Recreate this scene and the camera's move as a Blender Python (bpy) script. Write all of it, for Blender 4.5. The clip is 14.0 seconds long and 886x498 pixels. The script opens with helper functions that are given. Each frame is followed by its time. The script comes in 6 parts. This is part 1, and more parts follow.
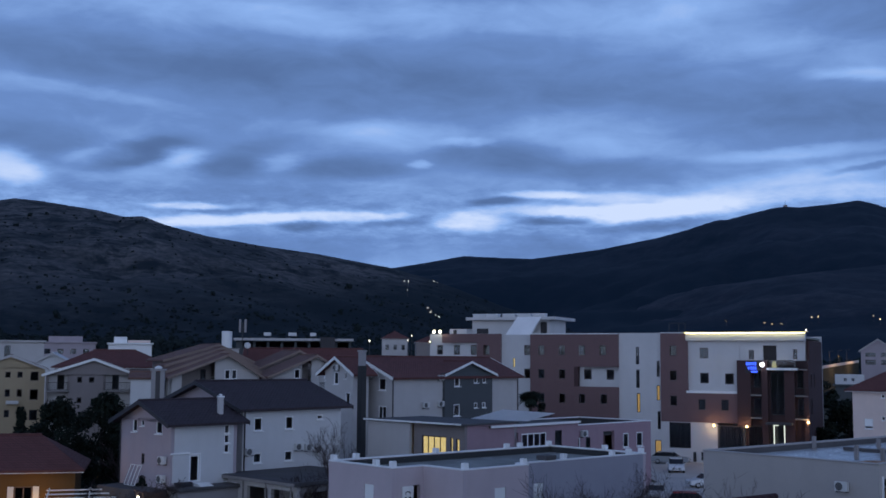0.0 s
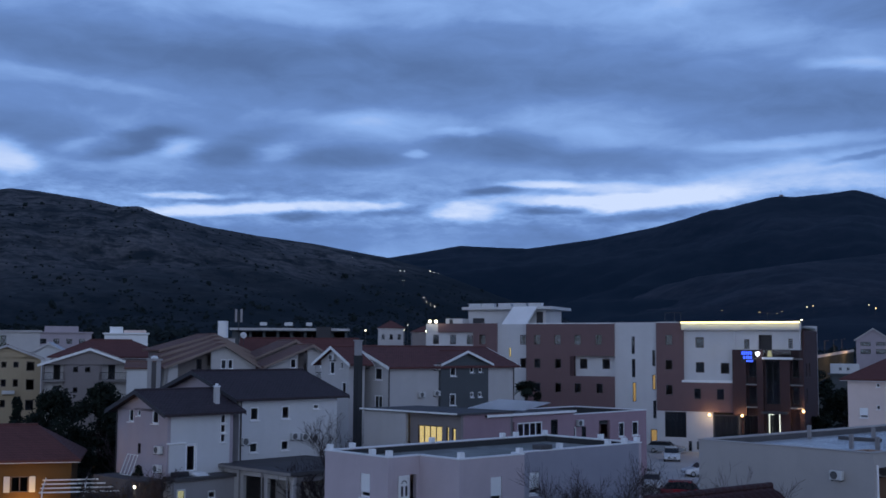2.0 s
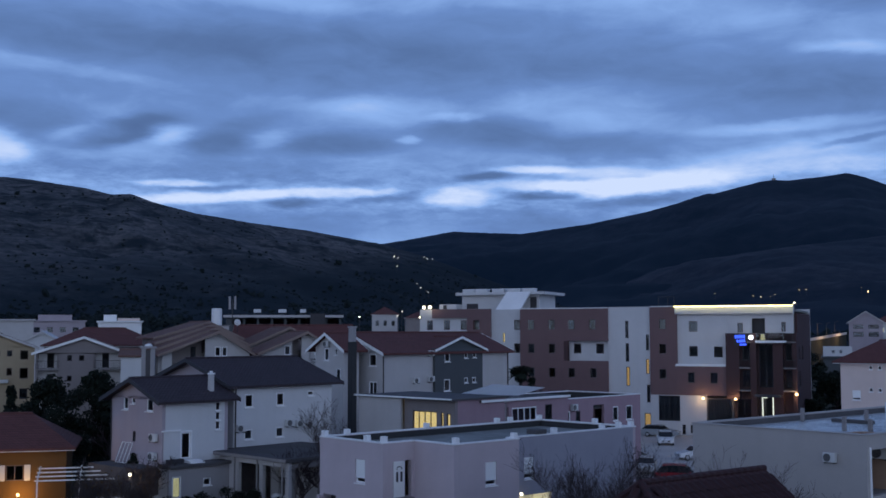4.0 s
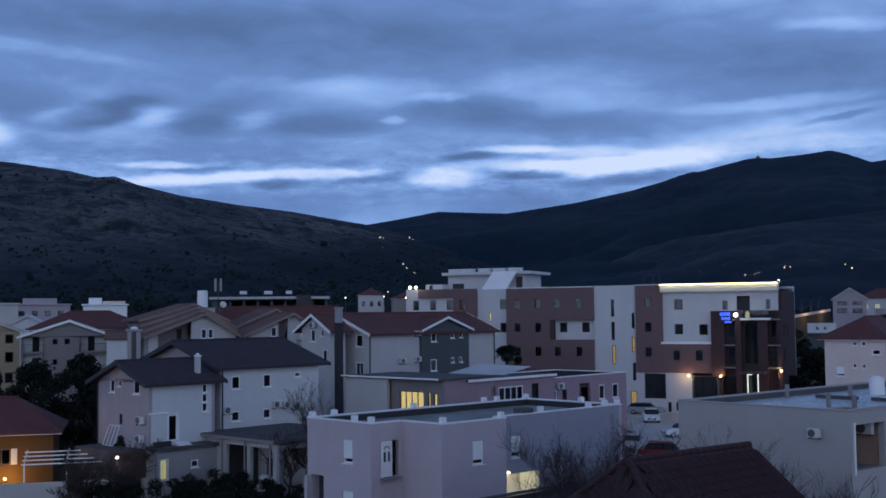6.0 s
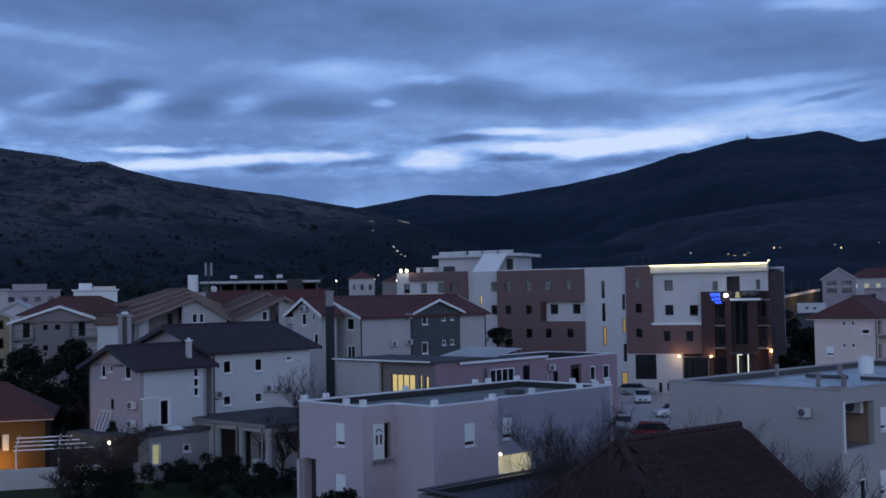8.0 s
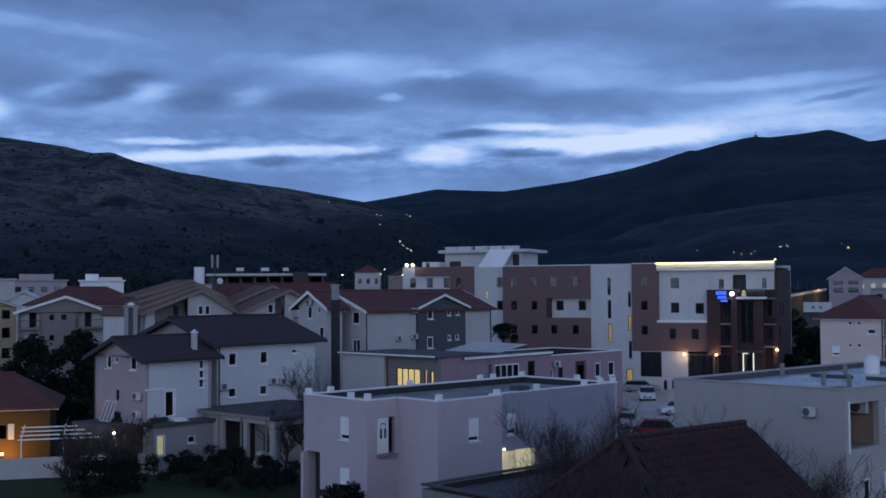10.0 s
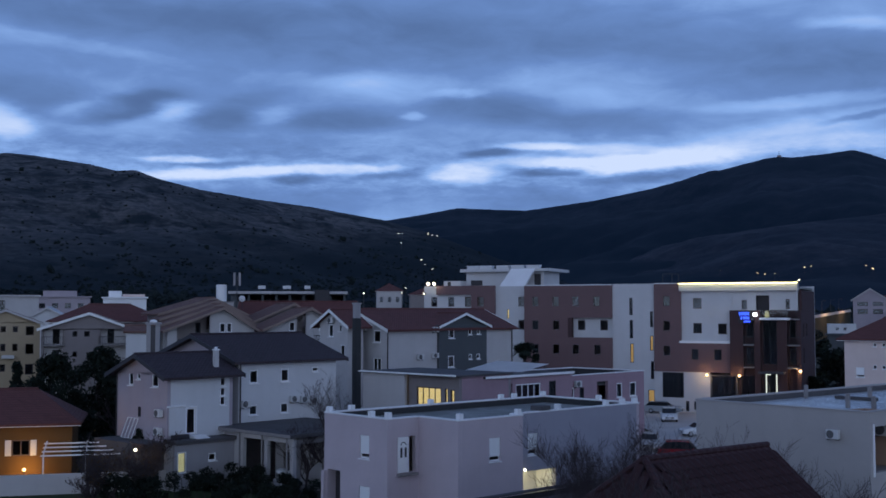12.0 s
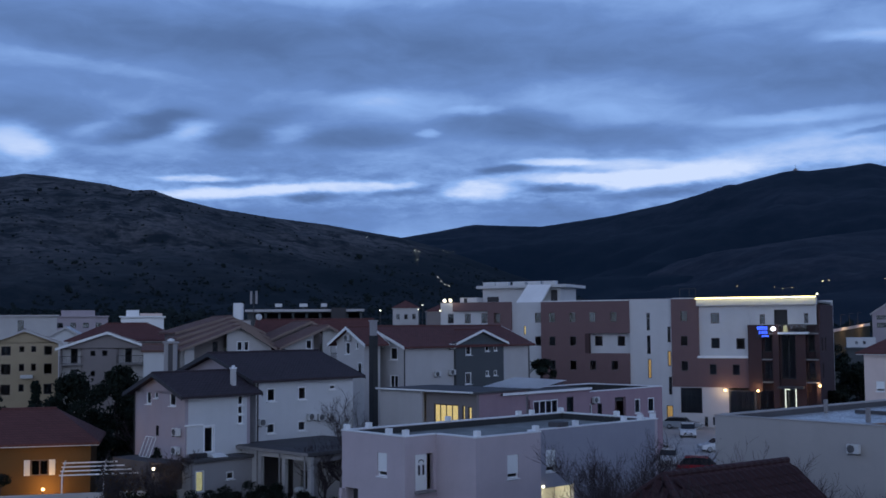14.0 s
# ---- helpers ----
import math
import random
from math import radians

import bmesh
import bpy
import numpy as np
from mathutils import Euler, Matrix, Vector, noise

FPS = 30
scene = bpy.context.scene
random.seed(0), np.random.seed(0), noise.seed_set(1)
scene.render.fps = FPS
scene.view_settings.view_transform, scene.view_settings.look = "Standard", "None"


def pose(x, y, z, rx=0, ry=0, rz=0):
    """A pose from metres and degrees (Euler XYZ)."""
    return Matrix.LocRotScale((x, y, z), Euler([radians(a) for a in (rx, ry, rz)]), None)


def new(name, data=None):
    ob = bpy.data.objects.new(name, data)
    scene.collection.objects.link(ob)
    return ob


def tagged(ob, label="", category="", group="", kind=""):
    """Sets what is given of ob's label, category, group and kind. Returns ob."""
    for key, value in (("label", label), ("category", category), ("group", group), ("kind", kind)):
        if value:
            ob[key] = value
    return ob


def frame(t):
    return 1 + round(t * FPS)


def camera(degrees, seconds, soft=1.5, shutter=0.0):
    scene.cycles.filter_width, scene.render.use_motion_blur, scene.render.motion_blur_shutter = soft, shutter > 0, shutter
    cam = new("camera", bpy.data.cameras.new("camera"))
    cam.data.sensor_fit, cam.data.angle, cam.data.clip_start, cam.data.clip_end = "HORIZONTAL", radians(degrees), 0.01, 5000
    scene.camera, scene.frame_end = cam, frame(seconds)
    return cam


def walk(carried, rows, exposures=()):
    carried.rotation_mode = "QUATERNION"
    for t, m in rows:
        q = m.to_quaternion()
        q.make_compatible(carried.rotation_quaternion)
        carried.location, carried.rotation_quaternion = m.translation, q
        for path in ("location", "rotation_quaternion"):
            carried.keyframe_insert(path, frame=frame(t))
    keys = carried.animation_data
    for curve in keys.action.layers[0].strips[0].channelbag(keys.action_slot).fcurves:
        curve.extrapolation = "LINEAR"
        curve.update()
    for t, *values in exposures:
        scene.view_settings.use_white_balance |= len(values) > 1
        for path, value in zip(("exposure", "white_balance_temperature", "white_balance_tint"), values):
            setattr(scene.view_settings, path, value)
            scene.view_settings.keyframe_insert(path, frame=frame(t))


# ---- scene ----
# camera: stands still at a high window and turns by hand
EYE = (0.0, 0.0, 13.5)
TURNS = (  # seconds, yaw, pitch, roll
    (0.0, -0.083, 5.549, -0.387),
    (0.5, -0.147, 5.370, -0.297),
    (1.0, -0.202, 5.218, -0.299),
    (1.5, -0.267, 5.112, -0.268),
    (2.0, -0.283, 5.026, -0.337),
    (2.5, -0.365, 4.917, -0.285),
    (3.0, -0.362, 4.762, -0.163),
    (5.5, -1.066, 3.511, 0.527),
    (6.0, -1.285, 3.293, 0.583),
    (6.5, -1.493, 3.098, 0.777),
    (7.0, -1.704, 2.868, 0.966),
    (7.5, -1.742, 2.641, 1.050),
    (8.0, -1.748, 2.408, 1.016),
    (10.5, -1.285, 2.152, 0.118),
    (11.0, -0.973, 2.422, 0.048),
    (11.5, -0.670, 2.785, 0.005),
    (12.0, -0.372, 3.116, -0.021),
    (12.5, -0.107, 3.376, 0.081),
    (13.0, 0.144, 3.589, 0.170),
    (13.5, 0.337, 3.814, 0.307),
    (14.0, 0.472, 3.971, 0.408),
)
cam = camera(43.0, 14.0, soft=1.65)
walk(cam, [(t, pose(*EYE, 90 + pitch, roll, yaw)) for t, yaw, pitch, roll in TURNS])

# ---- world: blue dusk under broken cloud ----
world = bpy.data.worlds.new("dusk_sky")
scene.world = world
world.use_nodes = True


class Nodes:
    """A short way to write node trees."""

    def __init__(self, tree):
        self.tree = tree
        tree.nodes.clear()

    def add(self, kind, **settings):
        node = self.tree.nodes.new(kind)
        for key, value in settings.items():
            setattr(node, key, value)
        return node

    def put(self, socket, value):
        if isinstance(value, bpy.types.NodeSocket):
            self.tree.links.new(value, socket)
        else:
            socket.default_value = value

    def math(self, op, a, b=0.0, c=0.0, clamp=False):
        n = self.add("ShaderNodeMath", operation=op, use_clamp=clamp)
        for s, v in zip(n.inputs, (a, b, c)):
            self.put(s, v)
        return n.outputs[0]

    def mix(self, fac, a, b, blend="MIX"):
        n = self.add("ShaderNodeMix", data_type="RGBA", blend_type=blend)
        self.put(n.inputs[0], fac)
        for s, v in ((n.inputs[6], a), (n.inputs[7], b)):
            self.put(s, (*v, 1) if isinstance(v, tuple) and len(v) == 3 else v)
        return n.outputs[2]

    def noise(self, vector, scale, detail=4.0, rough=0.55, distort=0.0):
        n = self.add("ShaderNodeTexNoise")
        self.put(n.inputs["Vector"], vector)
        for k, v in (("Scale", scale), ("Detail", detail), ("Roughness", rough), ("Distortion", distort)):
            n.inputs[k].default_value = v
        return n.outputs["Fac"]

    def ramp(self, fac, stops, mode="LINEAR"):
        n = self.add("ShaderNodeValToRGB")
        n.color_ramp.interpolation = mode
        e = n.color_ramp.elements
        while len(e) < len(stops):
            e.new(0.5)
        for el, (p, c) in zip(e, stops):
            el.position = p
            el.color = (*c, 1) if isinstance(c, tuple) else (c, c, c, 1)
        self.put(n.inputs[0], fac)
        return n.outputs[0]

    def xyz(self, x, y, z):
        n = self.add("ShaderNodeCombineXYZ")
        for s, v in zip(n.inputs, (x, y, z)):
            self.put(s, v)
        return n.outputs[0]


# cloud shapes: bearing and height in degrees, half width, half height, rise of the long axis in degrees, weight (dark below 0)
HIGH_BANKS = (
    (-17.5, 14.35, 7.43, 1.21, -2, -0.75), (-5.4, 13.77, 9.17, 1.67, -3, -0.75), (-10.3, 14.83, 5.67, 0.75, 4, -0.3), (4.8, 14.69, 7.46, 1.78, 0, -0.6),
    (16.1, 12.49, 7.20, 1.21, -3, -0.75), (20.6, 11.01, 5.94, 0.92, 0, -0.7), (21.4, 16.62, 3.50, 1.21, 0, -0.8), (-20.1, 10.24, 3.52, 0.92, -6, -0.8),
    (-13.9, 11.59, 5.59, 0.86, 0, -0.3), (-15.1, 8.06, 7.79, 0.58, 0, -0.2), (11.4, 9.49, 4.52, 0.72, 0, -0.2),
)
LOW_BANKS = (
    (-15.3, 9.94, 2.22, 0.55, 14, -1.9), (-10.8, 9.45, 1.64, 0.55, 3, -1.2), (-9.6, 10.48, 1.42, 0.35, 10, -0.6), (-5.0, 9.59, 3.21, 0.52, 0, -1.1),
    (2.4, 10.24, 3.02, 0.63, 0, -1), (7.7, 9.51, 4.28, 0.52, 0, -0.7), (-4.1, 5.74, 8.33, 0.75, 0, -0.4), (-7.0, 6.63, 1.14, 0.26, 0, -1.3),
    (-1.4, 7.00, 1.78, 0.23, 4, -1.6), (2.7, 7.98, 1.15, 0.20, 3, -1.6), (5.7, 6.99, 1.58, 0.20, 0, -1.7), (10.9, 6.79, 2.40, 0.40, 6, -1.3),
    (6.3, 5.82, 4.87, 0.69, 0, -0.4), (-10.8, 7.21, 1.70, 0.17, 0, -1), (20.8, 9.23, 1.62, 0.14, 8, -1), (-6.5, 8.21, 5.72, 0.63, 0, -0.2),
)
LOW_GAPS = (
    (-21.3, 9.03, 1.40, 0.75, -10, 2.1), (-17.1, 9.76, 1.65, 0.37, 6, 1.3), (-13.2, 9.88, 1.12, 0.49, 0, 1.3), (-8.4, 9.73, 1.20, 0.37, 8, 0.95),
    (-12.9, 7.48, 1.85, 0.17, 0, 1.9), (-11.5, 6.83, 3.24, 0.29, 3, 2.4), (-5.0, 7.13, 3.44, 0.23, 0, 2), (1.1, 6.97, 1.78, 0.43, 0, 2.1),
    (8.8, 7.36, 3.13, 0.40, 0, 2.2), (5.4, 8.31, 1.83, 0.17, 0, 2), (8.6, 8.13, 2.28, 0.26, 0, 1.3), (12.4, 7.56, 3.09, 0.52, 5, 2),
    (13.9, 8.16, 4.19, 0.69, 5, 0.45), (4.8, 7.57, 2.58, 0.23, 0, 1.1), (17.4, 8.33, 4.40, 0.69, 5, 0.65), (20.8, 8.10, 2.97, 0.40, 0, 0.7),
)
HIGH_GAPS = (
    (18.2, 10.12, 4.11, 0.26, 2, 0.9), (-2.3, 11.29, 3.16, 0.69, 0, 0.8), (1.2, 10.98, 1.30, 0.20, 0, 0.8), (-1.2, 9.85, 0.58, 0.20, 0, 1.1),
    (7.7, 11.61, 3.71, 0.75, 0, 0.55), (9.4, 10.44, 2.84, 0.63, 0, 0.35), (-9.8, 16.97, 7.38, 0.63, -3, 0.5), (6.3, 17.21, 8.59, 0.75, 0, 0.6),
    (11.8, 15.81, 5.64, 0.69, -3, 0.4), (21.2, 13.58, 2.42, 0.29, -5, 0.8), (-18.5, 12.84, 4.38, 0.29, -6, 0.4), (18.7, 9.09, 4.37, 0.40, 6, 0.6),
    (-6.5, 11.62, 3.43, 0.40, 0, 0.35),
)


def dusk_sky():
    k = Nodes(world.node_tree)
    way = k.add("ShaderNodeTexCoord").outputs["Generated"]
    s = k.add("ShaderNodeSeparateXYZ")
    k.put(s.inputs[0], way)
    x, y, z = s.outputs
    az = k.math("MULTIPLY", k.math("ARCTAN2", x, y), 57.2958)
    el = k.math("MULTIPLY", k.math("ARCSINE", z), 57.2958)
    # clouds are drawn out along the horizon and crowd towards it
    flat = k.xyz(k.math("MULTIPLY", az, 0.09), k.math("MULTIPLY", el, 0.42), 0.0)
    w1 = k.math("SUBTRACT", k.noise(flat, 3.2, 6.0, 0.6), 0.5)
    w2 = k.math("SUBTRACT", k.noise(k.xyz(k.math("MULTIPLY", az, 0.1), k.math("MULTIPLY", el, 0.3), 7.0), 4.6, 6.0, 0.6), 0.5)
    azw = k.math("ADD", az, k.math("MULTIPLY", w1, 1.3))
    elw = k.math("ADD", el, k.math("MULTIPLY", w2, 0.42))
    total = None
    for a, e, wa, we, rise, weight in HIGH_BANKS + LOW_BANKS + LOW_GAPS + HIGH_GAPS:
        c, d = math.cos(math.radians(rise)), math.sin(math.radians(rise))
        da, de = k.math("SUBTRACT", azw, a), k.math("SUBTRACT", elw, e)
        u = k.math("MULTIPLY_ADD", da, c / wa, k.math("MULTIPLY", de, d / wa))
        v = k.math("MULTIPLY_ADD", de, c / we, k.math("MULTIPLY", da, -d / we))
        q = k.math("MULTIPLY_ADD", u, u, k.math("MULTIPLY", v, v))
        g = k.math("MULTIPLY", k.math("EXPONENT", k.math("MULTIPLY", k.math("POWER", q, 1.8), -0.6)), weight)
        total = g if total is None else k.math("ADD", total, g)
    fine = k.math("SUBTRACT", k.noise(k.xyz(k.math("MULTIPLY", az, 0.13), k.math("MULTIPLY", el, 0.36), 3.0), 1.9, 6.0, 0.56, 0.35), 0.5)
    broad = k.math("SUBTRACT", k.noise(k.xyz(k.math("MULTIPLY", az, 0.05), k.math("MULTIPLY", el, 0.24), 11.0), 1.4, 3.0, 0.5), 0.5)
    # thin broken layers low over the hills
    thin = k.math("SUBTRACT", k.noise(k.xyz(k.math("MULTIPLY", azw, 0.33), k.math("MULTIPLY", elw, 1.2), 21.0), 2.2, 7.0, 0.62, 0.1), 0.47)
    hug = k.math("DIVIDE", k.math("SUBTRACT", el, 7.1), 1.5)
    hug = k.math("EXPONENT", k.math("MULTIPLY", k.math("MULTIPLY", hug, hug), -1.0))
    total = k.math("ADD", k.math("MULTIPLY", total, 0.56), k.math("ADD", k.math("MULTIPLY", fine, 0.95), k.math("MULTIPLY", broad, 0.5)))
    total = k.math("ADD", total, k.math("MULTIPLY", k.math("MULTIPLY", k.math("ADD", thin, 0.03), hug), 1.5))
    level = k.math("ADD", k.math("MULTIPLY", total, 0.34), 0.545, clamp=True)
    cloud = k.ramp(level, ((0.0, (0.062, 0.108, 0.25)), (0.3, (0.098, 0.178, 0.385)), (0.5, (0.146, 0.265, 0.575)),
                           (0.68, (0.26, 0.44, 0.84)), (0.86, (0.46, 0.61, 0.94)), (1.0, (0.62, 0.74, 1.0))))
    # behind the eye the low sky is still bright and pale; overhead the cloud goes on
    back = k.math("MULTIPLY_ADD", y, -1.1, 0.1, clamp=True)
    low = k.math("SUBTRACT", 1.0, k.math("MULTIPLY", el, 0.022, clamp=True), clamp=True)
    thick = k.mix(k.math("MULTIPLY", k.math("SUBTRACT", el, 18.0), 0.04, clamp=True), cloud, (0.075, 0.125, 0.27))
    paler = k.mix(k.math("MULTIPLY", back, low), thick, (0.84, 1.01, 1.36))
    under = k.math("MULTIPLY", el, -0.5, clamp=True)
    shown = k.mix(under, paler, (0.03, 0.035, 0.05))
    bg = k.add("ShaderNodeBackground")
    k.put(bg.inputs["Color"], shown)
    bg.inputs["Strength"].default_value = 1.0
    out = k.add("ShaderNodeOutputWorld")
    k.put(out.inputs["Surface"], bg.outputs[0])


dusk_sky()

# ---- materials ----
MATS = {}


def material(name, color, rough=0.85, metal=0.0, stain=0.25, stain_scale=0.35, grain=0.12, grain_scale=9.0, bump=0.15,
             streak=0.0, spec=0.3, rows=None, random_tone=0.0):
    """A worn surface: stains at metre size, grain at hand size, fine relief; rows = (spacing, spacing) of roof tiles."""
    m = bpy.data.materials.new(name)
    m.use_nodes = True
    k = Nodes(m.node_tree)
    tc = k.add("ShaderNodeTexCoord").outputs["Object"]
    base = k.mix(k.math("MULTIPLY", k.ramp(k.noise(tc, stain_scale, 5.0, 0.65, 0.3), ((0.35, 0.0), (0.75, 1.0))), stain * 2),
                 color, tuple(c * 0.55 for c in color))
    g = k.noise(tc, grain_scale, 4.0, 0.6)
    base = k.mix(k.math("MULTIPLY", g, grain * 2), base, tuple(min(1, c * 1.25) for c in color))
    if streak:
        s = k.add("ShaderNodeSeparateXYZ")
        k.put(s.inputs[0], tc)
        long_ = k.xyz(k.math("MULTIPLY", s.outputs[0], 2.2), k.math("MULTIPLY", s.outputs[1], 2.2), k.math("MULTIPLY", s.outputs[2], 0.18))
        f = k.ramp(k.noise(long_, 1.0, 4.0, 0.6), ((0.5, 0.0), (0.8, 1.0)))
        base = k.mix(k.math("MULTIPLY", f, streak), base, tuple(c * 0.45 for c in color))
    relief = g
    if rows:
        s = k.add("ShaderNodeSeparateXYZ")
        k.put(s.inputs[0], tc)
        course = k.math("FRACT", k.math("DIVIDE", s.outputs[2], rows[0]))
        run = k.math("ADD", s.outputs[0], s.outputs[1])
        wave = k.math("SINE", k.math("MULTIPLY", run, 6.2832 / rows[1]))
        relief = k.math("ADD", k.math("MULTIPLY", course, 0.7), k.math("MULTIPLY", wave, 0.5))
        tile = k.noise(k.xyz(k.math("FLOOR", k.math("DIVIDE", run, rows[1])), k.math("FLOOR", k.math("DIVIDE", s.outputs[2], rows[0])), 0.0), 3.7, 1.0)
        base = k.mix(k.math("MULTIPLY", k.math("SUBTRACT", tile, 0.3, clamp=True), 0.9), base, tuple(min(1, c * 1.6) for c in color))
        base = k.mix(k.math("MULTIPLY", k.math("LESS_THAN", course, 0.16), 0.5), base, tuple(c * 0.35 for c in color))
    if random_tone:
        info = k.add("ShaderNodeObjectInfo").outputs["Random"]
        base = k.mix(k.math("MULTIPLY", info, random_tone), base, tuple(c * 0.5 for c in color))
    p = k.add("ShaderNodeBsdfPrincipled")
    k.put(p.inputs["Base Color"], base)
    k.put(p.inputs["Roughness"], k.math("ADD", k.math("MULTIPLY", k.math("SUBTRACT", g, 0.5), 0.25), rough, clamp=True))
    p.inputs["Metallic"].default_value = metal
    p.inputs["Specular IOR Level"].default_value = spec
    b = k.add("ShaderNodeBump")
    b.inputs["Strength"].default_value = bump if not rows else 0.5
    b.inputs["Distance"].default_value = 0.03 if not rows else 0.06
    k.put(b.inputs["Height"], relief)
    k.put(p.inputs["Normal"], b.outputs[0])
    k.put(k.add("ShaderNodeOutputMaterial").inputs["Surface"], p.outputs[0])
    MATS[name] = m
    return m


def glow(name, color, strength, uneven=0.0):
    """Something that gives off light: a bulb, a tube, a folded sheet standing in for a lit room."""
    m = bpy.data.materials.new(name)
    m.use_nodes = True
    k = Nodes(m.node_tree)
    e = k.add("ShaderNodeEmission")
    c = (*color, 1)
    if uneven:
        tc = k.add("ShaderNodeTexCoord").outputs["Object"]
        s = k.add("ShaderNodeSeparateXYZ")
        k.put(s.inputs[0], tc)
        fold = k.noise(k.xyz(k.math("MULTIPLY", s.outputs[0], 6.0), 0.0, k.math("MULTIPLY", s.outputs[2], 0.6)), 1.5, 3.0)
        k.put(e.inputs[0], k.mix(k.math("MULTIPLY", fold, uneven), tuple(color), tuple(v * 0.2 for v in color)))
    else:
        e.inputs[0].default_value = c
    e.inputs[1].default_value = strength
    k.put(k.add("ShaderNodeOutputMaterial").inputs["Surface"], e.outputs[0])
    MATS[name] = m
    return m


def glass(name, tint=(0.55, 0.6, 0.65), rough=0.03):
    m = bpy.data.materials.new(name)
    m.use_nodes = True
    k = Nodes(m.node_tree)
    p = k.add("ShaderNodeBsdfPrincipled")
    p.inputs["Base Color"].default_value = (*tint, 1)
    p.inputs["Roughness"].default_value = rough
    p.inputs["Transmission Weight"].default_value = 1.0
    p.inputs["IOR"].default_value = 1.45
    k.put(k.add("ShaderNodeOutputMaterial").inputs["Surface"], p.outputs[0])
    MATS[name] = m
    return m


# walls
PINK_GREY = material("pink_grey_render", (0.56, 0.475, 0.51), stain=0.16, streak=0.06)
BLUE_GREY = material("blue_grey_render", (0.37, 0.36, 0.42), stain=0.14, streak=0.05)
BEIGE = material("beige_grey_render", (0.44, 0.41, 0.40), stain=0.15, streak=0.06)
WHITE = material("white_render", (0.63, 0.63, 0.645), stain=0.12, streak=0.05)
HOTEL_WHITE = material("hotel_white_render", (0.60, 0.59, 0.60), stain=0.12, streak=0.05)
OFF_WHITE = material("off_white_render", (0.52, 0.50, 0.50), stain=0.15, streak=0.06)
LILAC = material("lilac_render", (0.40, 0.345, 0.38), stain=0.15, streak=0.06)
GREY = material("grey_render", (0.35, 0.335, 0.345), stain=0.15, streak=0.06)
MAUVE_BROWN = material("mauve_brown_cladding", (0.18, 0.112, 0.115), stain=0.14, streak=0.05)
BRICK_RED = material("brick_red_cladding", (0.075, 0.043, 0.045), stain=0.2, streak=0.05)
SLATE_GREEN = material("slate_green_cladding", (0.085, 0.095, 0.105), stain=0.15)
PINK = material("dusty_pink_render", (0.36, 0.245, 0.285), stain=0.2, streak=0.07)
YELLOW = material("pale_yellow_render", (0.42, 0.335, 0.225), stain=0.15, streak=0.06)
# own colour of some houses; on the row houses it paints in shade
TAUPE_AND_SHADE = material("taupe_and_shaded_render", (0.25, 0.22, 0.22), stain=0.18, streak=0.06)
ORANGE = material("ochre_render", (0.12, 0.064, 0.022), stain=0.2, streak=0.06)
PALE_PINK = material("pale_pink_render", (0.74, 0.60, 0.55), stain=0.14, streak=0.06)
CONCRETE = material("bare_concrete", (0.27, 0.25, 0.25), stain=0.35, streak=0.35, stain_scale=0.6)
DARK_CONCRETE = material("weathered_concrete_slab", (0.10, 0.095, 0.10), stain=0.4, stain_scale=0.5)
MEMBRANE = material("grey_roof_screed", (0.31, 0.315, 0.30), stain=0.95, stain_scale=0.28, rough=0.8)
WET_MEMBRANE = material("pale_wet_roof_sheet", (0.64, 0.655, 0.67), stain=0.6, stain_scale=0.3, rough=0.25, spec=0.5)
DARK_FELT = material("dark_roof_felt", (0.045, 0.047, 0.05), stain=0.3)
COPING = material("pale_coping", (0.86, 0.86, 0.87), stain=0.12, grain_scale=14)
# roofs
SLATE_ROOF = material("dark_plum_tile", (0.048, 0.036, 0.043), rows=(0.16, 0.33), rough=0.8)
RED_ROOF = material("old_red_tile", (0.125, 0.050, 0.047), rows=(0.16, 0.33), rough=0.8)
BROWN_ROOF = material("brown_clay_tile", (0.17, 0.095, 0.08), rows=(0.16, 0.33), rough=0.85)
MAROON_ROOF = material("maroon_tile", (0.052, 0.024, 0.027), rows=(0.18, 0.33), rough=0.75)
TILE_EDGE = material("weathered_verge_tile", (0.27, 0.205, 0.18), rough=0.85, stain=0.3)
SHEET = material("pale_metal_sheet", (0.86, 0.86, 0.88), rough=0.4, metal=0.0, stain=0.15)
# joinery and metal
WHITE_PAINT = material("white_frame_paint", (0.84, 0.84, 0.84), rough=0.45, stain=0.06, grain_scale=20)
BROWN_PAINT = material("brown_frame_paint", (0.13, 0.10, 0.095), rough=0.5, stain=0.1)
DARK_PAINT = material("dark_frame_and_shade_paint", (0.045, 0.043, 0.05), rough=0.5, stain=0.1)
SHUTTER = material("white_roller_slats", (0.9, 0.9, 0.9), rough=0.5, stain=0.08)
RAIL_METAL = material("dark_rail_metal", (0.07, 0.07, 0.075), rough=0.45, metal=0.6)
PIPE = material("dark_drainpipe", (0.06, 0.055, 0.06), rough=0.5)
APPLIANCE = material("off_white_casing", (0.62, 0.62, 0.62), rough=0.5, stain=0.15)
FAN_GREY = material("dusty_fan_plastic", (0.17, 0.17, 0.18), rough=0.6)
WOOD = material("dark_timber", (0.10, 0.055, 0.03), rough=0.7, stain=0.3, grain_scale=18)
GLASS = glass("window_glass")
# dim grey for the reflection stand-in behind unlit panes
PANE_GREY = material("pane_sheen_grey", (0.12, 0.12, 0.13), stain=0.2, stain_scale=2.0)
